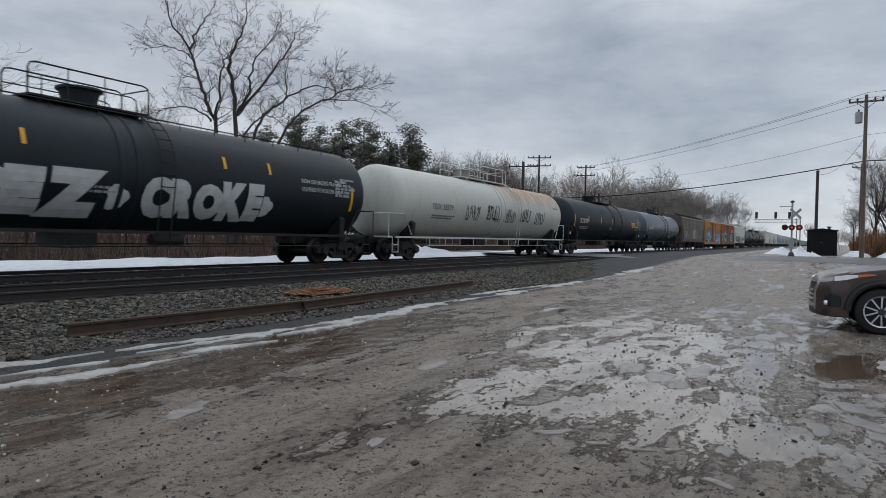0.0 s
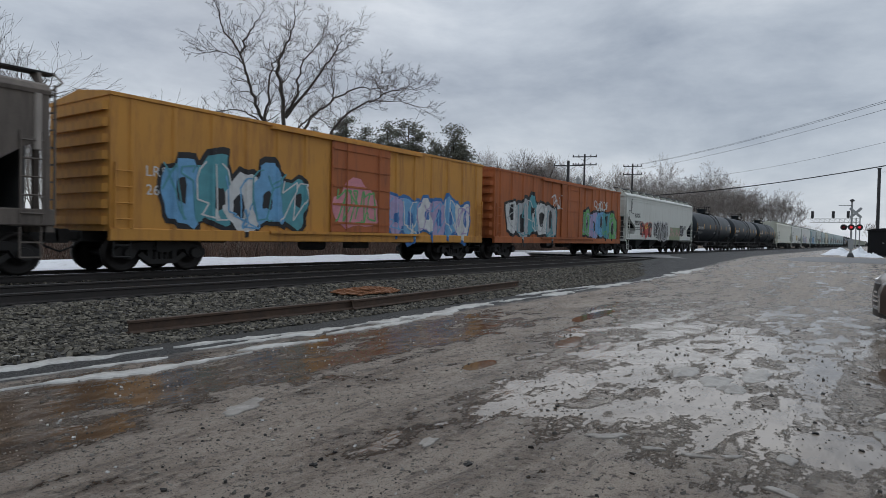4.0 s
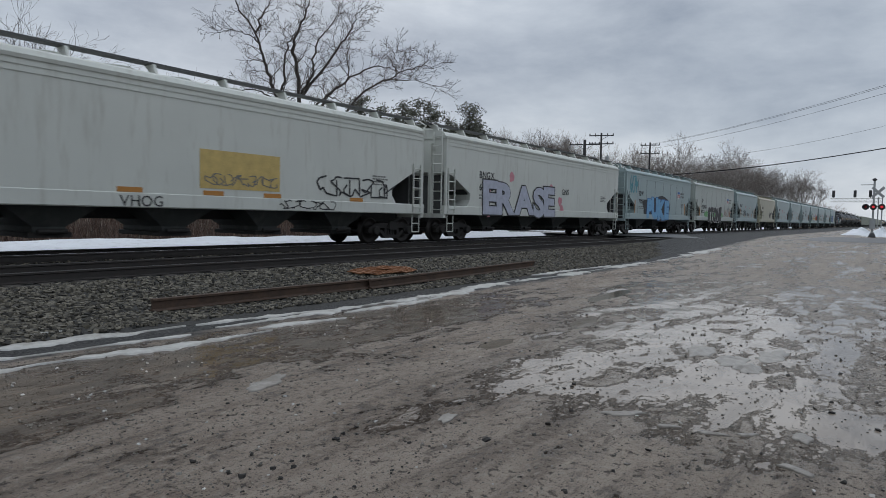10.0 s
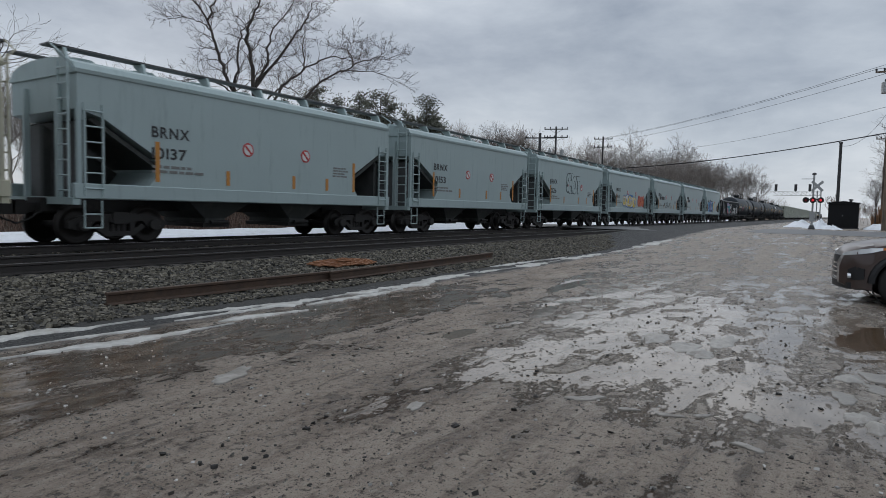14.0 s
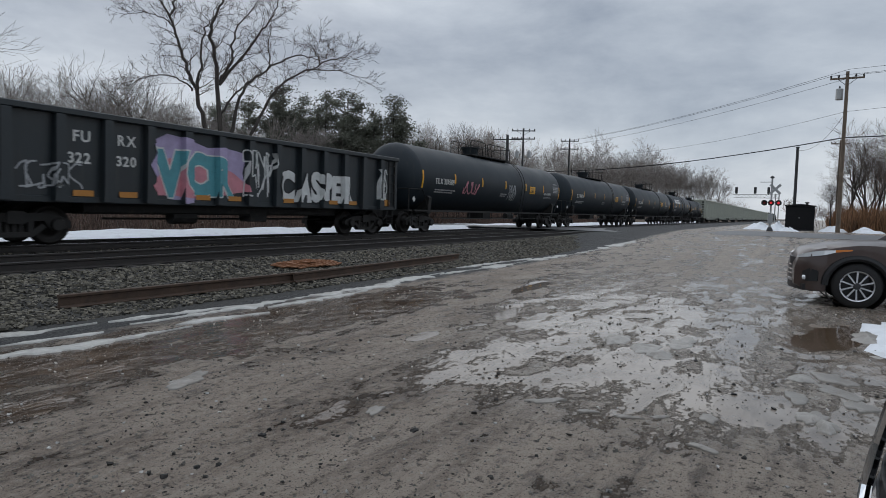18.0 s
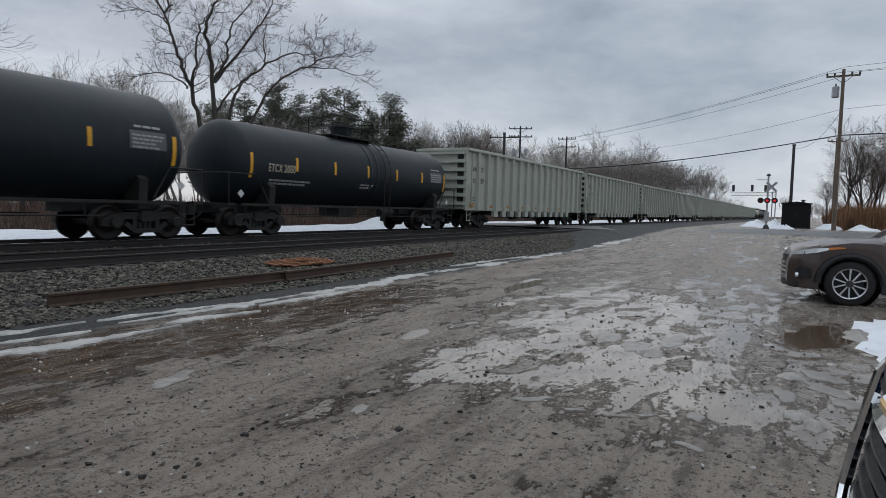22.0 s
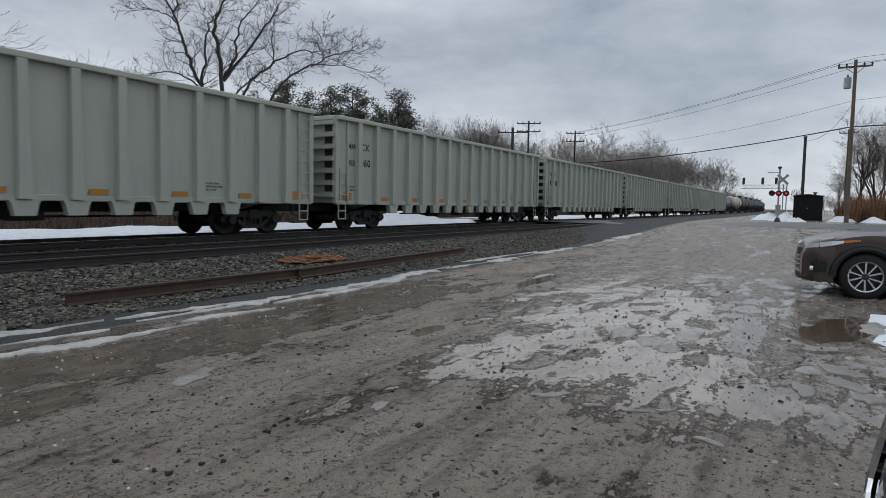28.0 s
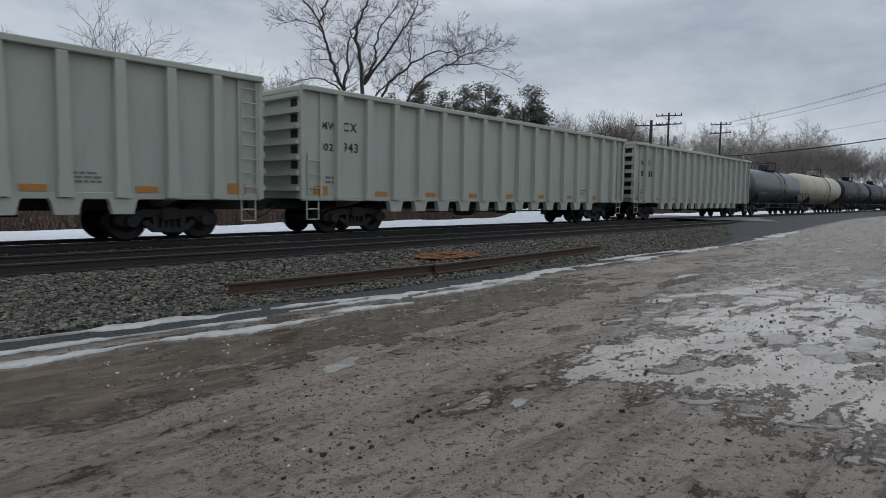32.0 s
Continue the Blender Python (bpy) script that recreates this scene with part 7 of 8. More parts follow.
def pine_tree(x, y, height, seed, label, lean=0.0):
    rnd = random.Random(seed)
    t = thing("pine_tree", label, "tree", "pines beyond the tracks", at=(x, y, yard_z(x, y) - 0.1))
    part("trunk", Shape().tube((0, 0, 0), (lean * height, 0, height * 0.97), height * 0.014, 8, 0.03), bark, t)
    v, f, limbs = [], [], Shape()
    z = height * 0.12
    while z < height:
        q = (z - height * 0.12) / (height * 0.88)
        reach = height * (0.30 * (1 - q) ** 0.55 + 0.045) * rnd.uniform(0.3, 1.2)
        a = rnd.uniform(0, 6.28)
        d = Vector((math.cos(a), math.sin(a), rnd.uniform(-0.12, 0.18)))
        o = Vector((lean * z, 0, z))
        limbs.tube(o, o + d * reach, 0.035, 4, 0.01)
        for k in range(int(16 + reach * 60)):
            u = rnd.uniform(0.25, 1.02)
            c = o + d * reach * u + Vector((rnd.gauss(0, 0.2), rnd.gauss(0, 0.2), rnd.gauss(0.05, 0.14))) * (0.5 + u * 0.9)
            w = Vector((rnd.gauss(0, 1), rnd.gauss(0, 1), rnd.gauss(0.5, 0.6))).normalized() * rnd.uniform(0.12, 0.28)
            side = w.orthogonal().normalized() * rnd.uniform(0.03, 0.07)
            n = len(v)
            v += [c - side, c + side, c + side.cross(w).normalized() * 0.04, c + w]
            f += [(n, n + 1, n + 3), (n + 1, n + 2, n + 3), (n + 2, n, n + 3)]
        z += rnd.uniform(0.12, 0.3) * (1.1 - 0.5 * q)
    v0 = len(v)
    v += [Vector(q) for q in limbs.v]
    f += [tuple(v0 + i for i in q) for q in limbs.f]
    me = bpy.data.meshes.new("crown")
    me.from_pydata([tuple(p) for p in v], [], f)
    me.materials.append(needle)
    part("crown", me, needle, t, "dark green needle tufts")


def spreading_tree(x, y, seed, label):
    """A wide old tree: several long curving limbs that part low down, each with its own sprays of twigs."""
    rnd = random.Random(seed)
    t = thing("bare_tree", label, "tree", at=(x, y, yard_z(x, y) - 0.1))
    limbs = [  # radius, how far it leans away, then (across, up)
        (0.17, 0.8, (-0.3, 0), (-0.6, 4.0), (-1.22, 6.7), (-1.87, 8.5), (-2.35, 10.1), (-3.25, 11.5), (-3.7, 13.0)),
        (0.08, 1.2, (-2.35, 10.1), (-1.9, 11.5), (-1.2, 12.9)),
        (0.09, -0.9, (-1.1, 6.5), (-0.92, 8.5), (-0.6, 9.7), (0.2, 10.6)),
        (0.17, -0.3, (0, 0), (-0.14, 7.1), (-0.46, 9.6), (0.16, 11.2), (0.3, 12.4)),
        (0.10, 1.0, (-0.1, 7.1), (0.49, 8.3), (0.75, 9.9), (1.58, 11.1), (2.1, 12.6)),
        (0.10, -1.2, (-0.1, 7.0), (1.6, 9.3), (2.46, 10.5), (2.9, 11.4)),
        (0.14, -0.8, (0.25, 0), (0.5, 4.4), (1.08, 6.7), (2.36, 8.0), (3.8, 8.7), (4.8, 8.5)),
        (0.06, 0.7, (2.36, 8.0), (2.3, 9.4), (2.5, 10.8)),
        (0.08, 1.4, (0.0, 5.4), (0.9, 6.9), (1.7, 7.2), (2.6, 6.7)),
        (0.11, 0.9, (0.9, 3.0), (1.9, 5.6), (3.1, 7.4), (4.9, 8.5), (6.3, 9.2), (7.0, 9.1)),
        (0.05, -0.6, (4.2, 8.1), (5.6, 8.2), (7.2, 7.7)),
        (0.05, 1.6, (4.9, 8.5), (4.8, 9.4), (5.2, 10.2)),
        (0.06, -0.9, (-1.2, 6.6), (-2.0, 7.1), (-3.1, 7.0), (-4.2, 6.4)),
        (0.05, -0.7, (-2.1, 9.5), (-3.0, 10.0), (-4.1, 9.8))]
    trunk, crown = Shape(), Shape()
    for limb in limbs:
        n = len(limb) - 3
        r, pts = limb[0] * 0.74, [Vector((0.755 * a + 0.656 * limb[1] * k / n, -0.656 * a + 0.755 * limb[1] * k / n, h)) for k, (a, h) in enumerate(limb[2:])]
        path = []
        for k in range(len(pts) - 1):
            p0, p1, p2, p3 = pts[max(0, k - 1)], pts[k], pts[k + 1], pts[min(len(pts) - 1, k + 2)]
            for j in range(6):
                u = j / 6
                path.append(0.5 * (2 * p1 + (p2 - p0) * u + (2 * p0 - 5 * p1 + 4 * p2 - p3) * u * u + (3 * p1 - p0 - 3 * p2 + p3) * u ** 3) + Vector((rnd.gauss(0, 0.045), rnd.gauss(0, 0.045), rnd.gauss(0, 0.04))))
        path.append(pts[-1])
        m = len(path) - 1
        for k in range(m):
            q0, q1 = r * 1.15 * (1 - 0.88 * (k / m) ** 0.8), r * 1.15 * (1 - 0.88 * ((k + 1) / m) ** 0.8)
            trunk.tube(path[k], path[k + 1], q0, 7, q1)
            if path[k].z > 5.8 and k < m:
                for _ in range(2 if rnd.random() < 0.15 else 1):
                    d = (path[k + 1] - path[k]).normalized()
                    side = d.orthogonal().normalized()
                    side.rotate(Matrix.Rotation(rnd.uniform(0, 6.28), 3, d))
                    a = rnd.uniform(0.55, 1.15)
                    bd = d * math.cos(a) + side * math.sin(a)
                    bd.z = max(bd.z, -0.1)
                    grow(crown, crown, path[k + 1], bd, rnd.uniform(0.5, 1.05) * (1.1 - 0.2 * k / m), max(0.012, q1 * 0.34), 2, rnd, 0.75, 4, 0.05, 0.0055, 0.62)
    part("trunk", trunk, bark, t)
    part("crown", crown, twig_mat, t, "bare branches and twigs")


spreading_tree(22.3, 25.7, 11, "large multi-stemmed bare tree standing behind the railway")
for k, (x, y, h) in enumerate(((32.4, 31.3, 9.1), (33.6, 30.3, 8.5), (34.3, 29.1, 8.9), (35.5, 27.9, 9.0), (37.2, 25.4, 9.2), (37.8, 24.9, 8.1), (38.4, 24.0, 6.4), (31.2, 33.0, 8.2), (33.4, 32.6, 8.3), (35.0, 30.2, 8.0), (36.6, 26.6, 8.0), (30.6, 34.6, 7.8), (36.4, 28.8, 7.6), (38.6, 25.8, 7.8), (29.4, 34.4, 7.4), (32.8, 29.9, 7.2), (36.0, 26.2, 7.3), (34.6, 27.6, 7.2), (31.6, 31.2, 7.4))):
    pine_tree(x, y, h - 0.45, 40 + k, "dark green scraggly pine at the edge of the woods", 0.02 * (-1) ** k)
for k, (x, y, h, st) in enumerate(((25.8, 36.9, 10.6, 3), (23.7, 38.3, 10.7, 1), (67.3, 32.8, 14.0, 2), (14.0, 37.5, 13.8, 1), (66.0, -3.9, 10.2, 2), (66.2, -5.3, 10.5, 3), (67.5, -7.6, 9.6, 2), (63.5, -8.5, 8.5, 2), (78, 35, 11.0, 2), (38, 34, 10.5, 2), (43, 30, 10.2, 2), (66.5, -2.3, 5.0, 2), (47, 29, 8.8, 2))):
    bare_tree(x, y, h, 60 + k, "slender leafless tree against the grey sky" if y > 0 else "leafless roadside tree above dead grass", stems=st, spread=0.5, top_level=4, width=0.55, group="bare trees")


def woods(name, label, spots, hlo, hhi, seed, level=4, kinds=9):
    """Leafless trees of a far wood, too many to tell apart: a few crowns, each turned and scaled anew."""
    rnd = random.Random(seed)
    near = spots[0][0] < 90
    forms = []
    for k in range(kinds):
        one = Shape()
        grow(one, one, (0, 0, 0), (rnd.gauss(0, 0.06), rnd.gauss(0, 0.06), 1), 0.37 * hhi, hhi * 0.0085, 0, rnd, 0.42, level, 0.10, 0.009 if near else 0.014, 0.8)
        quads = np.array([q for q in one.f if len(q) == 4])
        forms.append((np.array(one.v), quads))
    vs, fs, n = [], [], 0
    for k, (x, y) in enumerate(spots):
        v, f = forms[k % kinds]
        a, s = rnd.uniform(0, 6.28), rnd.uniform(hlo, hhi) / hhi
        c, d = math.cos(a), math.sin(a)
        vs.append(np.stack([x + s * (v[:, 0] * c - v[:, 1] * d), y + s * (v[:, 0] * d + v[:, 1] * c), yard_z(x, y) + s * v[:, 2]], 1))
        fs.append(f + n)
        n += len(v)
    me = bpy.data.meshes.new(name)
    v, f = np.concatenate(vs), np.concatenate(fs)
    me.vertices.add(len(v))
    me.vertices.foreach_set("co", v.astype(np.float32).ravel())
    me.loops.add(f.size)
    me.loops.foreach_set("vertex_index", f.astype(np.int32).ravel())
    me.polygons.add(len(f))
    me.polygons.foreach_set("loop_start", np.arange(0, f.size, 4, dtype=np.int32))
    me.update(calc_edges=True)
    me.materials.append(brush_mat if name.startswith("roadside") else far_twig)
    tagged(new(name, me), label, "woods", kind="stuff")


rw = random.Random(77)
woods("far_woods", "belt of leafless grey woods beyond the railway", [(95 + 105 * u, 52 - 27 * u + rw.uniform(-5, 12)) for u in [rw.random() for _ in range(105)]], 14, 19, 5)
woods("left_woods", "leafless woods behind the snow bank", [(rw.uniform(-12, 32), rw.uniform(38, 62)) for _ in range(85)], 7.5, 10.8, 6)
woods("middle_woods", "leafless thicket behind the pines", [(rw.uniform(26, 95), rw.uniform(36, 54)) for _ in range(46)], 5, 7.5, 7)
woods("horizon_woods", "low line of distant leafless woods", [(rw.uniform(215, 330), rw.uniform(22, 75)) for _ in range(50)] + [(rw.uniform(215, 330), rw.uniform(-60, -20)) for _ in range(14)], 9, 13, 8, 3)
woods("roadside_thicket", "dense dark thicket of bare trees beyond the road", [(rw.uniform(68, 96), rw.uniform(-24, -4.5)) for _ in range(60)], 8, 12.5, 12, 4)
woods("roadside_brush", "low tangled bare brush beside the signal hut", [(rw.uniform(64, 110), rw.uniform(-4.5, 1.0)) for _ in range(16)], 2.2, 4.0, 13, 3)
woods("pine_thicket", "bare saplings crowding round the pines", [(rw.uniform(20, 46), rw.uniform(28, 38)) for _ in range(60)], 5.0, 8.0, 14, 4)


# ---------------------------------------------------------------- road, crossing and lineside
def build_road():
    ys = grid_axis([(-60, 6, 3), (6, 20, 0.5), (20, 70, 5)])
    v = []
    for y in ys:
        k = smooth01(4, 9, y) * smooth01(24, 19, y)
        for x in (38.5, 40.5, 43.0, 45.5, 47.5):
            z = max(yard_z(x, y), 0.0) * (1 - k) + (RAIL_Z + 0.012) * k + 0.03
            v.append((x, y, z if 40 < x < 46 else z - 0.02))
    f = [(r * 5 + c, r * 5 + c + 1, (r + 1) * 5 + c + 1, (r + 1) * 5 + c) for r in range(len(ys) - 1) for c in range(4)]
    me = bpy.data.meshes.new("road")
    me.from_pydata(v, [], f)
    me.materials.append(asphalt)
    tagged(new("road", me), "worn wet asphalt road over the level crossing", "road", kind="structure")


build_road()


def lathe_at(prof, n=12):
    return Shape().lathe(prof, 2, n)


glow_red = bpy.data.materials.new("lit_red_lens")
glow_red.use_nodes = True
glow_red.node_tree.nodes["Principled BSDF"].inputs["Base Color"].default_value = (0.5, 0.02, 0.02, 1)
glow_red.node_tree.nodes["Principled BSDF"].inputs["Emission Color"].default_value = (1, 0.06, 0.08, 1)
glow_red.node_tree.nodes["Principled BSDF"].inputs["Emission Strength"].default_value = 0.5


def crossing_signal(x, y):
    z = yard_z(x, y)
    t = thing("crossing_signal", "level-crossing signal mast with crossbuck and lit red lamps", "crossing signal", at=(x, y, z), rz=0)
    part("mast", lathe_at([(-0.1, 0.09), (0.35, 0.09), (0.36, 0.06), (3.75, 0.06)]), galv, t)
    part("mast_base", lathe_at([(-0.05, 0.22), (0.1, 0.2), (0.28, 0.12)]), dark_metal, t)
    for a in (45, -45):
        ob = part("crossbuck_board", Shape().bbox(-0.012, 0.012, -0.46, 0.46, -0.085, 0.085, 0.004), galv, t, "white crossbuck board", at=(-0.09 - 0.02 * (a > 0), -0.22, 2.95))
        ob.rotation_euler = (radians(a), 0, 0)
    part("lamp_arm", Shape().tube((-0.06, -0.5, 2.05), (-0.06, 0.5, 2.05), 0.03, 8), dark_metal, t)
    for dy in (-0.46, 0.0, 0.42):
        bk = part("lamp_background", Shape().lathe([(-0.015, 0.2), (0.015, 0.2)], 0, 20), dark_metal, t, at=(-0.12, dy, 2.0))
        part("lamp_hood", Shape().lathe([(-0.25, 0.14), (-0.25, 0.128), (0.0, 0.128), (0.02, 0.14)], 0, 16, False), dark_metal, bk)
        part("lens", Shape().lathe([(-0.05, 0.07), (-0.03, 0.085)], 0, 16), glow_red if dy <= 0 else red_ink, bk)
    part("bell", lathe_at([(3.7, 0.05), (3.74, 0.14), (3.82, 0.13), (3.88, 0.03)]), dark_metal, t)
    part("sign_arm", Shape().tube((-0.05, 0.05, 3.45), (-0.05, 0.75, 3.45), 0.025, 6), galv, t)
    part("relay_box", Shape().bbox(-0.2, 0.2, -0.16, 0.16, 0.55, 1.2, 0.02), galv, t)


crossing_signal(50.0, 1.9)


def bungalow(x, y):
    z = yard_z(x, y) - 0.02
    t = thing("signal_bungalow", "black sheet-metal signal bungalow beside the crossing", "equipment hut", at=(x, y, z))
    black = surface("black_hut_paint", (0.007, 0.007, 0.008), 0.55, vary=0.25, scale=2, spec=0.2)
    part("cabinet", Shape().bbox(-0.95, 0.95, -1.0, 1.0, 0.08, 1.95, 0.03), black, t)
    part("roof", Shape().prism([(-1.1, 1.94), (1.1, 1.94), (1.1, 2.0), (0, 2.14), (-1.1, 2.0)], 0, -1.05, 1.05), black, t)
    part("plinth", Shape().box(-1.0, 1.0, -1.05, 1.05, -0.3, 0.1), dark_metal, t)
    part("door", Shape().bbox(-0.975, -0.952, -0.7, 0.15, 0.2, 1.85, 0.005), black, t)
    part("handle", Shape().box(-1.0, -0.975, 0.0, 0.08, 1.0, 1.06), galv, t)
    part("vent", lathe_at([(2.05, 0.1), (2.2, 0.1), (2.22, 0.17), (2.3, 0.15)]).moved(0, -0.45, 0), dark_metal, t)


bungalow(58.0, 0.1)
t_ = thing("steel_mast", "tall thin dark mast behind the signal hut", "pole", at=(60.2, 0.55, yard_z(60, 0)))
part("mast", Shape().tube((0, 0, -0.2), (0, 0, 6.8), 0.13, 10, 0.11), dark_metal, t_)
part("cap", Shape().tube((0, 0, 6.8), (0, 0, 6.9), 0.14, 10), dark_metal, t_)


def power_pole(x, y, top, label, arms=((0.45, 2.1),), transformer=(), rz=90.0, lean=0.0, mat=None, r=0.16):
    z = yard_z(x, y)
    t = thing("utility_pole", label, "utility pole", "utility poles", at=(x, y, z), rz=rz)
    h = top - z
    part("pole", Shape().tube((0, 0, -0.3), (lean * h, 0, h), r, 10, r * 0.68), mat or pole_wood, t)
    for k, (down, w) in enumerate(arms):
        a = part("crossarm", Shape().bbox(-w / 2, w / 2, -0.21, -0.1, h - down - 0.06, h - down + 0.06, 0.01), mat or pole_wood, t, at=(lean * h, 0, 0))
        for q in (-0.95, -0.5, 0.5, 0.95):
            part("insulator", Shape().lathe([(0, 0.03), (0.04, 0.07), (0.1, 0.06), (0.14, 0.075), (0.2, 0.04)], 2, 8).moved(q * w / 2, -0.155, h - down + 0.06), dark_metal, a)
        part("brace", Shape().tube((-w * 0.3, -0.15, h - down), (0, -0.1, h - down - 0.55), 0.02, 5).tube((w * 0.3, -0.15, h - down), (0, -0.1, h - down - 0.55), 0.02, 5), dark_metal, t, at=(lean * h, 0, 0))
    for dx, dz in transformer:
        tr = part("transformer", Shape().lathe([(0, 0.2), (0.03, 0.24), (0.75, 0.24), (0.8, 0.2)], 2, 14), galv, t, "grey transformer can", at=(dx + lean * h, -0.25, h - dz))
        part("bushing", Shape().lathe([(0.78, 0.05), (0.85, 0.07), (1.0, 0.03)], 2, 8), dark_metal, tr)
    return t


power_pole(54.0, -2.35, 12.15, "tall timber utility pole with a crossarm and transformer", arms=((0.45, 2.1),), transformer=((0.42, 1.95),), rz=90, lean=0.0)
power_pole(73.8, 30.6, 11.9, "timber utility pole with crossarms and two transformers", arms=((0.3, 2.9), (1.3, 2.9)), transformer=((-0.75, 3.6), (0.75, 3.6)), rz=110, mat=dark_metal)
power_pole(64.0, 28.4, 9.9, "dark timber pole with heavy line switches", arms=((0.5, 3.2), (4.2, 3.0)), rz=110, mat=dark_metal, r=0.22)
power_pole(90.0, 30.0, 12.4, "timber utility pole with two crossarms", arms=((0.35, 2.6), (1.5, 2.6)), rz=105, mat=dark_metal)
power_pole(98.0, -4.0, 12.0, "distant timber utility pole", arms=((0.45, 2.1),), rz=90)


def cable(name, label, pts, r):
    """A hanging wire through the given points, sagging evenly."""
    line = []
    for n, (a, b, sag) in enumerate(pts):
        a, b = Vector(a), Vector(b)
        run = [a.lerp(b, k / 14) - Vector((0, 0, sag * 4 * (k / 14) * (1 - k / 14))) for k in range(15)]
        line = run[:0:-1] + line if n else run
    s = Shape().pipe(line, r, 4)
    ob = new(name, s.mesh(name, wire_mat))
    tagged(ob, label, "wire", "overhead wires")


P0 = (54.0, -2.35)
for dy, zt, far in ((0.9, 11.9, 12.3), (-0.1, 12.3, 12.5), (-0.95, 11.9, 11.9)):
    cable("overhead_wire", "thin overhead power line", [((P0[0], P0[1] + dy, zt), (90.0, 30.0 + dy, far - 0.3), 0.5), ((P0[0], P0[1] + dy, zt), (40.0, -30 + dy, zt + 0.2), 0.5)], 0.014)
cable("overhead_wire", "thin overhead power line", [((P0[0], P0[1], 9.3), (90.0, 30.0, 10.2), 1.1), ((P0[0], P0[1], 9.4), (40.0, -30, 9.6), 0.4)], 0.012)
cable("telephone_cable", "thick black telephone cable between the poles", [((P0[0], P0[1], 7.45), (73.8, 30.6, 6.6), 0.75), ((P0[0], P0[1], 7.45), (40.0, -30, 7.5), 0.3)], 0.045)
cable("drop_wire", "slack drop wire from the pole to the hut", [((P0[0], P0[1], 9.2), (60.2, 0.55, 7.2), 0.8)], 0.012)


def signal_bridge(x):
    t = thing("signal_bridge", "steel cantilever signal bridge over the distant tracks", "signal bridge", at=(x, 4.6, 0.3))
    truss = Shape()
    for z in (6.0, 6.8):
        truss.tube((0, 0, z), (0, 9.5, z), 0.06, 5)
    for k in range(10):
        truss.tube((0, 0.95 * k, 6.0), (0, 0.95 * (k + 1), 6.8), 0.035, 4)
        truss.tube((0, 0.95 * k, 6.0), (0, 0.95 * k, 6.8), 0.035, 4)
    part("truss", truss, galv, t)
    for y in (0.0, 0.7):
        part("mast", Shape().tube((0, y, -0.5), (0, y, 7.0), 0.12, 8), galv, t)
    for y in (2.2, 5.0, 9.0):
        hd = part("signal_head", Shape().bbox(-0.2, 0.2, y - 0.28, y + 0.28, 7.0, 8.5, 0.03), dark_metal, t)
        part("signal_mast", Shape().tube((0, y, 6.8), (0, y, 7.2), 0.06, 6), dark_metal, hd)


signal_bridge(165)
for k, (x, y, a, b, h) in enumerate(((54.5, 1.6, 2.0, 0.9, 0.55), (57.5, -2.2, 2.2, 1.0, 0.5), (52.8, 0.8, 1.2, 0.7, 0.35), (60, 3.0, 2.6, 1.2, 0.55), (56, -4.2, 2.0, 1.1, 0.4), (41.0, -9, 4, 1.2, 0.5))):
    mound("snow_pile", "small ploughed pile of dirty old snow by the road", "snow", x, y, a, b, h, snow_mat, k * 1.7, yard_z)
for k, (x, y, a, b, h) in enumerate(((34, 22.6, 5.0, 1.3, 0.75), (9.4, -1.5, 2.3, 0.72, 0.09), (7.6, -1.3, 1.3, 0.45, 0.06), (11.5, -2.3, 1.9, 0.75, 0.16), (8.4, -2.6, 1.8, 0.8, 0.2))):
    mound("snow_pile", "low heap of melting white snow", "snow", x, y, a, b, h, snow_mat, 20 + k * 1.7, yard_z)


# ---------------------------------------------------------------- vehicles
def paint(name, color, rough=0.32, coat=0.35, spec=0.5):
    m = surface(name, color, rough, metal=0.1, spec=spec, vary=0.08, scale=2, dirt=(0.10, 0.085, 0.07), dirt_amount=0.1)
    m.node_tree.nodes["Principled BSDF"].inputs["Coat Weight"].default_value = coat
    m.node_tree.nodes["Principled BSDF"].inputs["Coat Roughness"].default_value = 0.06
    return m


suv_paint = paint("grey_brown_car_paint", (0.062, 0.041, 0.035), 0.34, 0.35)
navy_paint = paint("navy_car_paint", (0.010, 0.018, 0.05), 0.3, 0.03, 0.08)
chrome = surface("chrome", (0.72, 0.73, 0.74), 0.12, metal=1.0, vary=0.05)
black_trim = surface("black_plastic_trim", (0.009, 0.009, 0.010), 0.5, vary=0.25, scale=9)
tyre_mat = surface("tyre_rubber", (0.014, 0.013, 0.013), 0.8, vary=0.3, scale=12, dirt=(0.05, 0.042, 0.036), dirt_amount=0.25)
alloy = surface("machined_alloy", (0.55, 0.55, 0.56), 0.3, metal=0.9, vary=0.08)
gold = surface("gold_badge", (0.62, 0.38, 0.10), 0.25, metal=0.8, vary=0.1)
amber = surface("amber_lens", (0.55, 0.17, 0.03), 0.2, vary=0.1)
glass = bpy.data.materials.new("car_glass")
glass.use_nodes = True
g_ = glass.node_tree.nodes["Principled BSDF"]
g_.inputs["Base Color"].default_value, g_.inputs["Roughness"].default_value, g_.inputs["Transmission Weight"].default_value = (0.18, 0.21, 0.22, 1), 0.03, 0.75
lens = bpy.data.materials.new("headlamp_glass")
lens.use_nodes = True
l_ = lens.node_tree.nodes["Principled BSDF"]
l_.inputs["Base Color"].default_value, l_.inputs["Roughness"].default_value, l_.inputs["Metallic"].default_value, l_.inputs["Coat Weight"].default_value = (0.82, 0.84, 0.86, 1), 0.18, 0.35, 1.0


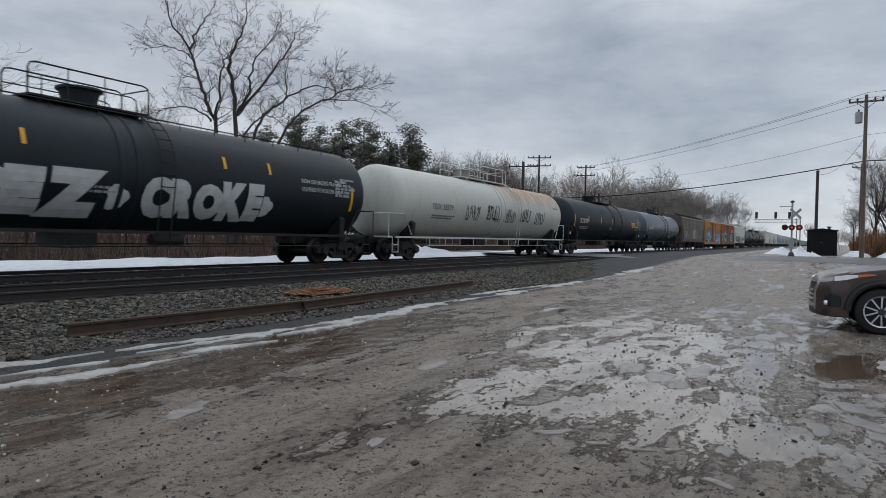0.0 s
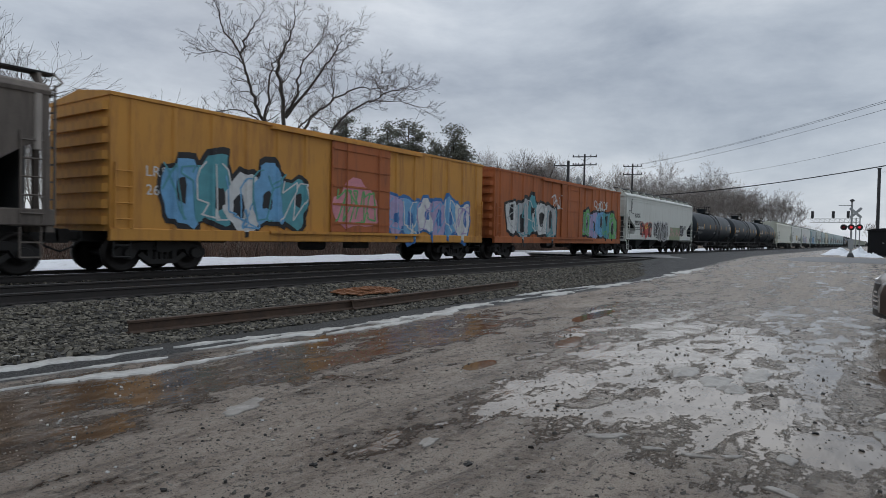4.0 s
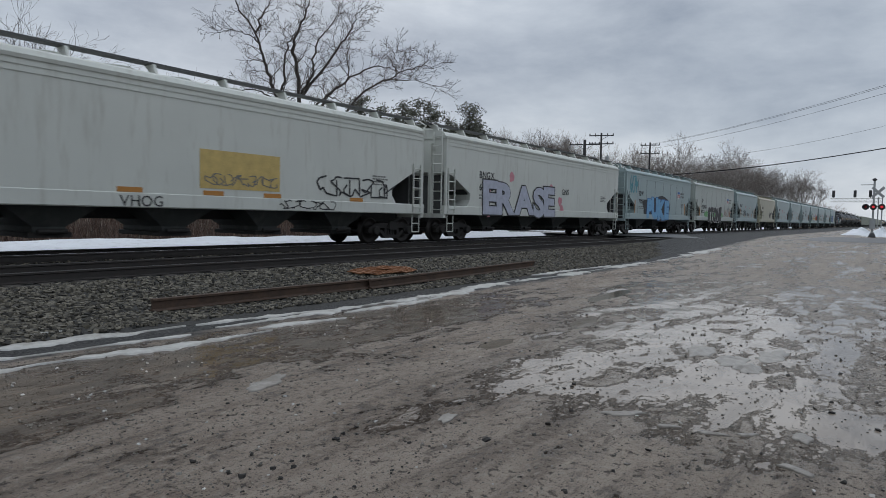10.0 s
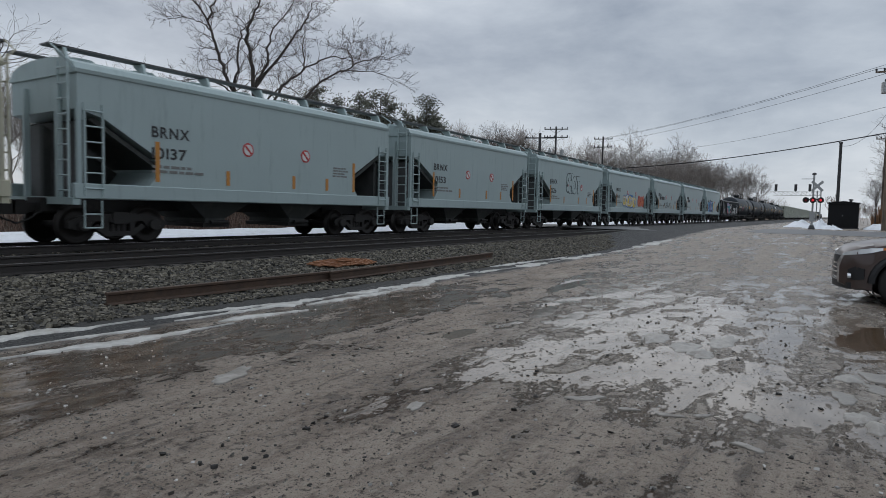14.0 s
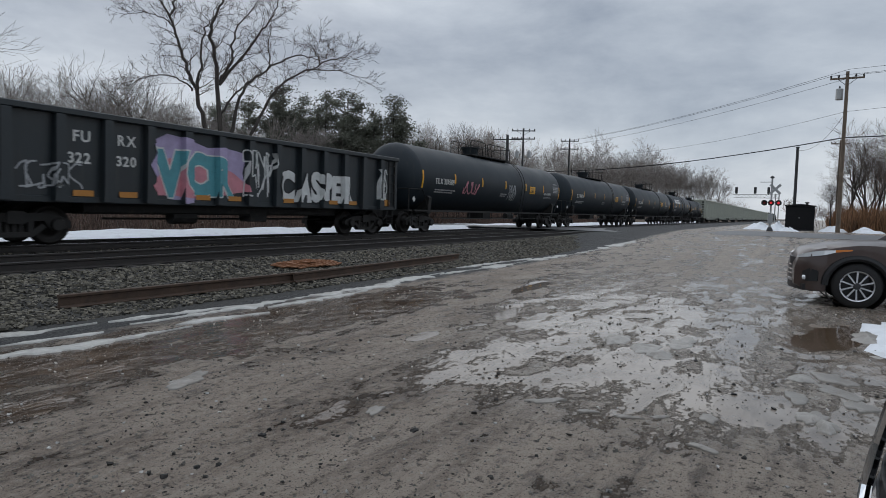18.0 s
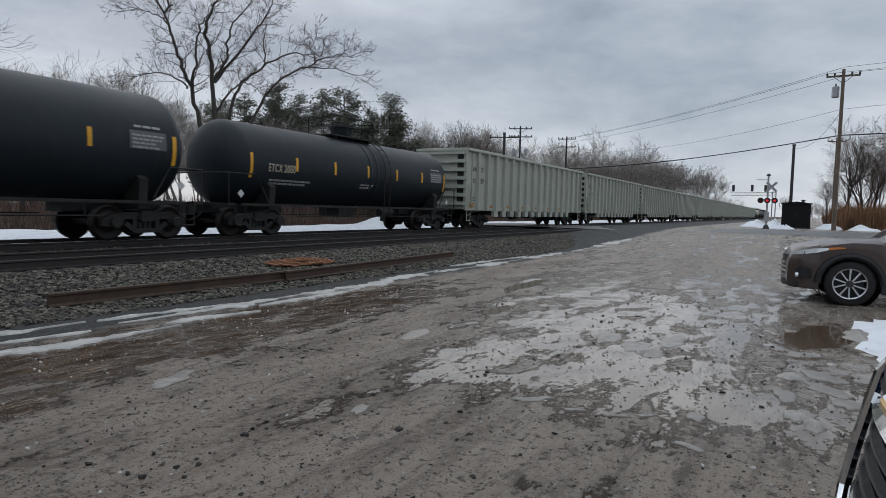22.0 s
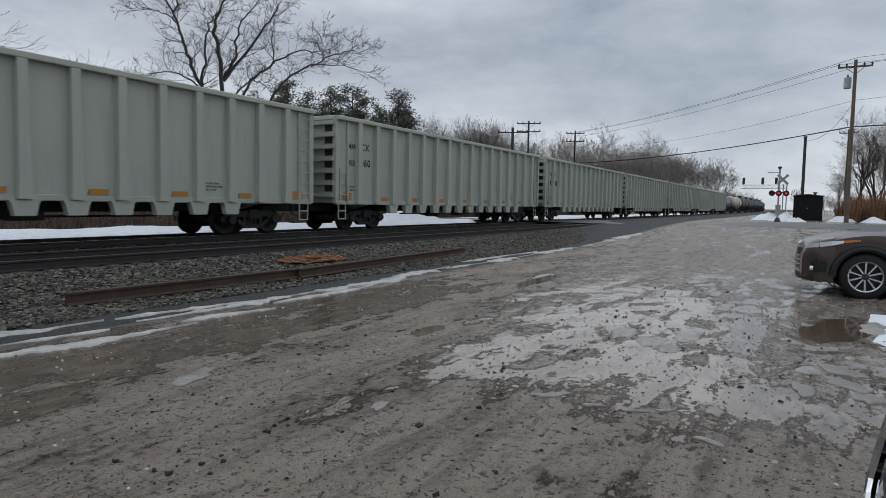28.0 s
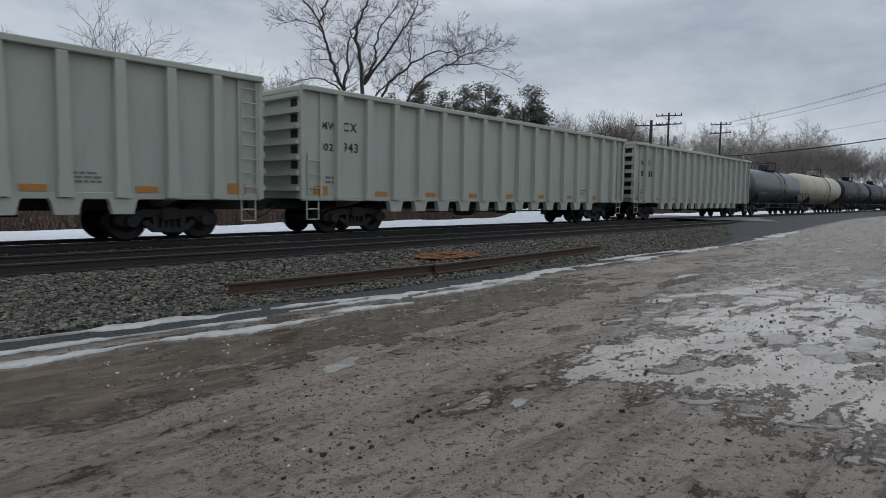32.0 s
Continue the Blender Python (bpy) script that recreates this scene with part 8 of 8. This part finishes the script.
def loft(sections):
    """A closed skin through half outlines (y, z) at stations x, mirrored about y = 0."""
    s = Shape()
    n = None
    v = []
    for x, half in sections:
        ring = [(x, y, z) for y, z in half] + [(x, -y, z) for y, z in half[::-1] if y > 1e-6]
        n = len(ring)
        v += ring
    f = []
    for r in range(len(sections) - 1):
        f += [(r * n + k, r * n + (k + 1) % n, (r + 1) * n + (k + 1) % n, (r + 1) * n + k) for k in range(n)]
    f += [tuple(range(n)), tuple((len(sections) - 1) * n + k for k in range(n - 1, -1, -1))]
    return s.add(v, f)


def road_wheel(parent, x, y, r, spokes=10, rim_r=0.25, w=0.23):
    out = -1 if y < 0 else 1
    wh = part("wheel", Shape().lathe([(-w / 2, rim_r), (-w / 2, r * 0.9), (-w / 2 + 0.03, r), (w / 2 - 0.03, r), (w / 2, r * 0.9), (w / 2, rim_r)], 1, 36, False), tyre_mat, parent, "black tyre on a spoked alloy wheel", True, (x, y, r))
    part("rim", Shape().lathe([(out * (w / 2 - 0.01), rim_r + 0.012), (out * (w / 2 + 0.004), rim_r + 0.006), (out * (w / 2 - 0.012), rim_r - 0.02), (out * 0.02, rim_r - 0.03), (out * 0.015, 0.03)][::out], 1, 30, False), black_trim, wh)
    part("rim_edge", Shape().lathe([(out * (w / 2 - 0.006), rim_r + 0.012), (out * (w / 2 + 0.008), rim_r + 0.006), (out * (w / 2 - 0.002), rim_r - 0.012)], 1, 36, False), alloy, wh)
    yy = out * (w / 2 - 0.02)
    for k in range(spokes // 2):
        for d in (-0.24, 0.24):
            a = 2 * math.pi * k / (spokes // 2) + d
            b = 2 * math.pi * k / (spokes // 2) + d * 1.3
            p, q = Vector((0.055 * math.cos(a), yy, 0.055 * math.sin(a))), Vector(((rim_r - 0.01) * math.cos(b), yy + out * 0.012, (rim_r - 0.01) * math.sin(b)))
            t = (q - p).cross(Vector((0, 1, 0))).normalized()
            s = Shape()
            v = []
            for c, hw in ((p, 0.011), (q, 0.013)):
                v += [c + t * hw + Vector((0, -0.012, 0)), c - t * hw + Vector((0, -0.012, 0)), c - t * hw + Vector((0, 0.012, 0)), c + t * hw + Vector((0, 0.012, 0))]
            s.add(v, [(0, 1, 2, 3), (7, 6, 5, 4), (0, 4, 5, 1), (1, 5, 6, 2), (2, 6, 7, 3), (3, 7, 4, 0)])
            part("spoke", s, alloy, wh)
    part("hub_cap", Shape().lathe([(out * (w / 2 - 0.04), 0.06), (out * (w / 2), 0.055), (out * (w / 2 + 0.006), 0.03)][::out], 1, 16), dark_metal, wh)
    return wh


def arch_z(x, wheels, r, base):
    for wx in wheels:
        d = abs(x - wx)
        if d < r:
            return max(base, 0.37 + math.sqrt(r * r - d * d))
    return base


def build_suv(x, y, rz):
    """Own space: x forward from the front axle, y to its left, z up."""
    z = yard_z(x, y)
    t = thing("parked_suv", "grey-brown mid-size sport utility car parked on the icy yard", "car", at=(x, y, z), rz=rz)
    wheels, R_ = (0.0, -2.79), 0.455
    tops = [(-3.95, 0.98), (-3.8, 1.06), (-3.0, 1.10), (-1.5, 1.09), (-0.72, 1.11), (-0.4, 1.10), (0.0, 1.085), (0.4, 1.03), (0.62, 0.98), (0.76, 0.93), (0.84, 0.87), (0.89, 0.78), (0.915, 0.66)]

    def top(q):
        for (a, za), (b, zb) in zip(tops, tops[1:]):
            if a <= q <= b:
                return za + (zb - za) * (q - a) / (b - a)
        return tops[-1][1]

    def width(q):
        return 0.965 - 0.05 * smooth01(-2.8, -3.95, q) - 0.045 * smooth01(0.2, 0.62, q) - 0.2 * smooth01(0.6, 0.92, q) ** 1.5

    xs = sorted(set([-3.95, -3.85, -3.6, -2.2, -1.9, -1.4, -1.0, -0.72, 0.5, 0.58, 0.68, 0.76, 0.82, 0.87, 0.915] + [w + R_ * c for w in wheels for c in (-1.001, -0.97, -0.9, -0.78, -0.6, -0.4, -0.2, 0, 0.2, 0.4, 0.6, 0.78, 0.9, 0.97, 1.001)]))
    sec = []
    for q in xs:
        w, zt = width(q), top(q)
        zl = arch_z(q, wheels, R_, 0.24 if q < 0.5 else 0.24 + 0.09 * smooth01(0.72, 0.92, q))
        zl = min(zl, zt - 0.12)
        sh = zl + (zt - zl) * 0.55
        crown = 0.03
        sec.append((q, [(0, zl), (w * 0.93, zl), (w * 0.985, zl + 0.02), (w, sh), (w * 0.985, zt - 0.1 * (zt - zl)), (w * 0.93, zt - 0.015), (w * 0.62, zt + crown * 0.8), (0, zt + crown)]))
    body = part("body", loft(sec), suv_paint, t, "grey-brown painted body")
    for poly in body.data.polygons:
        poly.use_smooth = True
    body.data.set_sharp_from_angle(angle=radians(38))
    # cabin
    cab = [(-3.85, 1.07, 0.86, 1.08), (-3.55, 1.05, 0.84, 1.55), (-3.2, 1.05, 0.84, 1.66), (-2.2, 1.05, 0.85, 1.72), (-1.5, 1.05, 0.85, 1.70), (-1.2, 1.05, 0.85, 1.61), (-0.84, 1.05, 0.86, 1.30), (-0.46, 1.04, 0.84, 1.07)]
    sec = []
    for q, zb, w, zt in cab:
        k = (zt - zb)
        sec.append((q, [(0, zb), (w, zb), (w - 0.10 * k, zb + 0.5 * k), (w - 0.24 * k, zt - 0.05 * k), (w * 0.62, zt), (0, zt + 0.02)]))
    part("cabin_glass", loft(sec), glass, t, "tinted cabin glass", True)
    roof = [(q, [(0, zt + 0.012), (w * 0.60, zt - 0.006), (w - 0.23 * (zt - zb), zt - 0.075), (w - 0.23 * (zt - zb), zt - 0.03), (w * 0.62, zt + 0.03), (0, zt + 0.05)]) for q, zb, w, zt in cab[1:5]]
    part("roof", loft(roof), suv_paint, t, "", True)
    for sy in (-1, 1):
        def rail(pts, wd, mat, name, lab=""):
            return part(name, Shape().pipe([(a[0], sy * a[1], a[2]) for a in pts], wd, 6), mat, t, lab)
        rail([(-0.52, 0.82, 1.07), (-0.86, 0.80, 1.31), (-1.22, 0.715, 1.61), (-1.52, 0.69, 1.69)], 0.035, suv_paint, "windscreen_pillar")
        rail([(-1.9, 0.855, 1.06), (-1.95, 0.69, 1.69)], 0.04, black_trim, "door_pillar")
        rail([(-2.95, 0.855, 1.06), (-3.1, 0.69, 1.66)], 0.045, suv_paint, "rear_pillar")
        rail([(-0.86, 0.872, 1.085), (-1.9, 0.872, 1.085), (-3.0, 0.872, 1.10)], 0.014, chrome, "window_trim", "chrome strip")
        rail([(-0.86, 0.872, 1.085), (-1.0, 0.83, 1.33), (-1.35, 0.74, 1.58), (-1.9, 0.70, 1.66)], 0.014, chrome, "window_trim", "chrome strip")
        # front details
        part("headlamp", loft_side([(0.34, 0.948, 0.925, 0.965), (0.5, 0.93, 0.875, 0.955), (0.66, 0.888, 0.845, 0.925), (0.80, 0.80, 0.825, 0.885), (0.88, 0.70, 0.81, 0.84)], sy), lens, t, "clear wrap-round headlamp")
        part("turn_lamp", loft_side([(0.1, 0.966, 0.965, 0.982), (0.22, 0.962, 0.945, 0.982), (0.34, 0.950, 0.925, 0.968)], sy), amber, t)
        part("fog_lamp_bezel", loft_side([(0.58, 0.93, 0.43, 0.60), (0.7, 0.88, 0.41, 0.64), (0.8, 0.80, 0.42, 0.58)], sy), black_trim, t)
        part("fog_lamp", Shape().lathe([(-0.02, 0.045), (0.03, 0.04)], 0, 12).moved(0.775, sy * 0.83, 0.47), lens, t)
        arcs = []
        for k in range(17):
            a = math.pi * k / 16
            arcs.append((0.475 * math.cos(a), 0.37 + 0.475 * math.sin(a)))
        for wx in wheels:
            part("arch_trim", Shape().pipe([(wx + ax, sy * 0.945, az) for ax, az in arcs], 0.055, 7), black_trim, t, "black plastic arch trim")
        part("sill_trim", Shape().bbox(-2.35, -0.45, sy * 0.955 - 0.03, sy * 0.955 + 0.03, 0.22, 0.38, 0.02), black_trim, t)
        part("door_seam", Shape().tube((-0.62, sy * 0.966, 0.42), (-0.66, sy * 0.968, 0.72), 0.006, 4).tube((-0.66, sy * 0.968, 0.72), (-0.78, sy * 0.95, 1.04), 0.006, 4), black_trim, t)
        m = part("mirror", Shape().bbox(-0.97, -0.83, *sorted((sy * 0.93, sy * 1.13)), 1.06, 1.2, 0.03), suv_paint, t)
        part("mirror_glass", Shape().box(-0.975, -0.969, *sorted((sy * 0.95, sy * 1.11)), 1.08, 1.18), chrome, m)
        part("door_handle", Shape().bbox(-1.75, -1.55, *sorted((sy * 0.965, sy * 0.995)), 0.87, 0.9, 0.008), chrome, t)
        for wx in wheels:
            road_wheel(t, wx, sy * 0.845, 0.375)
            part("wheel_well", Shape().lathe([(sy * 0.55, 0.44), (sy * 0.6, 0.46), (sy * 0.93, 0.46)][::sy], 1, 24, False).moved(wx, 0, 0.39), black_trim, t)
    for k, z in enumerate((0.50, 0.575, 0.65, 0.72)):
        part("grille_bar", loft_front(0.955 - 0.008 * k, 0.60 - 0.01 * k, z - 0.014, z + 0.014), chrome, t, "chrome grille bar")
    part("grille", loft_front(0.935, 0.66, 0.42, 0.8), black_trim, t)
    part("bumper_lip", loft_front(0.95, 0.85, 0.25, 0.36, 0.16), black_trim, t)
    part("skid_plate", loft_front(0.95, 0.55, 0.35, 0.385), alloy, t)
    part("underbody", Shape().box(-3.5, 0.55, -0.64, 0.64, 0.3, 0.98), black_trim, t)
    part("wiper", Shape().tube((-0.33, 0.55, 1.1), (-0.42, -0.1, 1.12), 0.012, 5), black_trim, t)
    return t


def loft_side(rows, sy):
    """A lamp or panel that wraps round the body: (x, y, low, high) rows, given a little depth."""
    s = Shape()
    v = []
    for x, y, lo, hi in rows:
        v += [(x, sy * (y + 0.02), lo), (x, sy * (y + 0.016), hi), (x - 0.03, sy * (y - 0.06), hi), (x - 0.03, sy * (y - 0.06), lo)]
    f = []
    for r in range(len(rows) - 1):
        f += [(r * 4 + k, r * 4 + (k + 1) % 4, (r + 1) * 4 + (k + 1) % 4, (r + 1) * 4 + k) for k in range(4)]
    f += [(3, 2, 1, 0), tuple((len(rows) - 1) * 4 + k for k in range(4))]
    if sy > 0:
        f = [q[::-1] for q in f]
    return s.add(v, f)


def loft_front(x, hw, lo, hi, bow=0.11, depth=0.06, n=14, slant=0.0):
    """A bar across the nose, bowed forward in the middle."""
    v = []
    for k in range(n + 1):
        q = -1 + 2 * k / n
        xx, y = x - bow * abs(q) ** 2.2, hw * q
        v += [(xx + slant, y, lo), (xx, y, hi), (xx - depth, y, hi), (xx - depth, y, lo)]
    f = []
    for r in range(n):
        f += [(r * 4 + k, (r + 1) * 4 + k, (r + 1) * 4 + (k + 1) % 4, r * 4 + (k + 1) % 4) for k in range(4)]
    f += [(0, 1, 2, 3), tuple(n * 4 + k for k in (3, 2, 1, 0))]
    return Shape().add(v, f)


build_suv(13.42, -0.76, 95)


grille_black = surface("gloss_black_grille", (0.005, 0.005, 0.006), 0.4, spec=0.12, vary=0.2, scale=9)


def build_pickup(x, y, rz):
    """Own space: x forward from the nose, y to its left, z up."""
    t = thing("parked_pickup", "navy blue pickup with a black barred grille and chrome trim", "pickup truck", at=(x, y, yard_z(x, y) - 0.03), rz=rz)
    wheels, R_ = (-0.95, -4.2), 0.44
    sec = []
    xs = sorted(set([-5.3, -5.2, -3.0, -2.2, -0.32, -0.2, -0.12, -0.06, -0.02] + [w + R_ * c for w in wheels for c in (-1.001, -0.95, -0.8, -0.6, -0.3, 0, 0.3, 0.6, 0.8, 0.95, 1.001)]))
    for q in xs:
        w = 0.94 - 0.06 * smooth01(-0.5, 0.0, q) - 0.14 * smooth01(-0.12, 0, q)
        zt = 1.06 - 0.06 * smooth01(-0.9, -0.1, q) - 0.06 * smooth01(-0.16, 0.0, q) if q > -1.6 else 1.08
        zl = arch_z(q, wheels, R_, 0.42)
        zl = min(zl, zt - 0.1)
        sec.append((q, [(0, zl), (w * 0.94, zl), (w, zl + 0.05), (w, zl + (zt - zl) * 0.6), (w * 0.97, zt - 0.05), (w * 0.86, zt), (w * 0.6, zt + 0.02), (w * 0.5, zt + 0.035), (0, zt + 0.04)]))
    b = part("body", loft(sec), navy_paint, t, "navy blue painted body")
    for p in b.data.polygons:
        p.use_smooth = True
    b.data.set_sharp_from_angle(angle=radians(40))
    cab = [(-3.25, 1.1, 0.86, 1.12), (-3.15, 1.1, 0.85, 1.7), (-2.4, 1.1, 0.85, 1.76), (-2.1, 1.1, 0.85, 1.74), (-1.5, 1.1, 0.86, 1.3), (-1.25, 1.1, 0.84, 1.13)]
    part("cabin_glass", loft([(q, [(0, zb), (w, zb), (w - 0.12 * (zt - zb), zb + 0.6 * (zt - zb)), (w - 0.25 * (zt - zb), zt - 0.03), (w * 0.6, zt), (0, zt + 0.015)]) for q, zb, w, zt in cab]), glass, t, "tinted cabin glass", True)
    part("roof", loft([(q, [(0, zt + 0.005), (w * 0.6, zt - 0.005), (w - 0.24 * (zt - zb), zt - 0.06), (w - 0.235 * (zt - zb), zt - 0.01), (w * 0.6, zt + 0.03), (0, zt + 0.045)]) for q, zb, w, zt in cab[1:4]]), navy_paint, t, "", True)
    # nose, from the top down
    part("hood_lip", loft_front(0.02, 0.78, 0.975, 1.02, 0.13, 0.2, slant=0.01), navy_paint, t)
    part("grille_panel_low", loft_front(0.03, 0.78, 0.46, 0.7, 0.15, 0.12), grille_black, t)
    part("grille_panel", loft_front(-0.02, 0.80, 0.48, 1.0, 0.15, 0.12), grille_black, t)
    part("upper_bar", loft_front(0.02, 0.76, 0.945, 0.975, 0.14, 0.07, slant=0.02), grille_black, t, "gloss black upper bar")
    part("chrome_band", loft_front(0.032, 0.79, 0.855, 0.885, 0.14, 0.03, slant=0.026), chrome, t, "bright chrome band")
    part("chrome_band", loft_front(0.085, 0.74, 0.49, 0.525, 0.14, 0.03, slant=0.028), chrome, t, "bright chrome lower frame")
    for z in (0.585, 0.655, 0.725, 0.79):
        bar = part("grille_bar", loft_front(0.025 + 0.17 * (0.86 - z), 0.74, z - 0.012, z + 0.012, 0.14, 0.08, slant=0.02), grille_black, t, "dark grille bar")
        part("bar_edge", loft_front(0.046 + 0.17 * (0.86 - z), 0.74, z - 0.016, z - 0.009, 0.14, 0.012, slant=0.004), dark_metal, bar)
    part("badge", Shape().bbox(0.03, 0.052, -0.07, 0.07, 0.908, 0.945, 0.008), gold, t, "gold badge in a chrome rim")
    part("badge_rim", Shape().bbox(0.02, 0.044, -0.082, 0.082, 0.899, 0.954, 0.008), chrome, t)
    part("bumper", loft_front(0.13, 0.93, 0.30, 0.46, 0.2, 0.3), grille_black, t, "black lower bumper")
    part("number_plate_holder", Shape().bbox(0.13, 0.15, -0.16, 0.16, 0.33, 0.44, 0.005), dark_metal, t)
    part("chrome_surround", Shape().pipe([(-0.02, -0.34, 1.03), (0.012, -0.36, 0.97), (0.034, -0.37, 0.87), (0.068, -0.38, 0.70), (0.098, -0.37, 0.54), (0.108, -0.32, 0.495), (0.122, -0.2, 0.485)], 0.02, 8), chrome, t, "chrome grille surround")
    for sy in (-1, 1):
        part("headlamp", loft_side([(-0.42, 0.925, 0.86, 1.02), (-0.25, 0.90, 0.83, 1.02), (-0.13, 0.83, 0.82, 1.0)], sy), lens, t, "clear wrap-round headlamp")
        for wx in wheels:
            road_wheel(t, wx, sy * 0.8, 0.385, 12, 0.24)
    return t


build_pickup(2.2, -0.325, 92)


# ---------------------------------------------------------------- what moves
def motions():
    for car, x0 in MOVING:
        walk(car, [(t, pose(x0 - SPEED * t, TRAIN_Y, RAIL_Z)) for t in (0, 8, 16, 24, 32)])


motions()
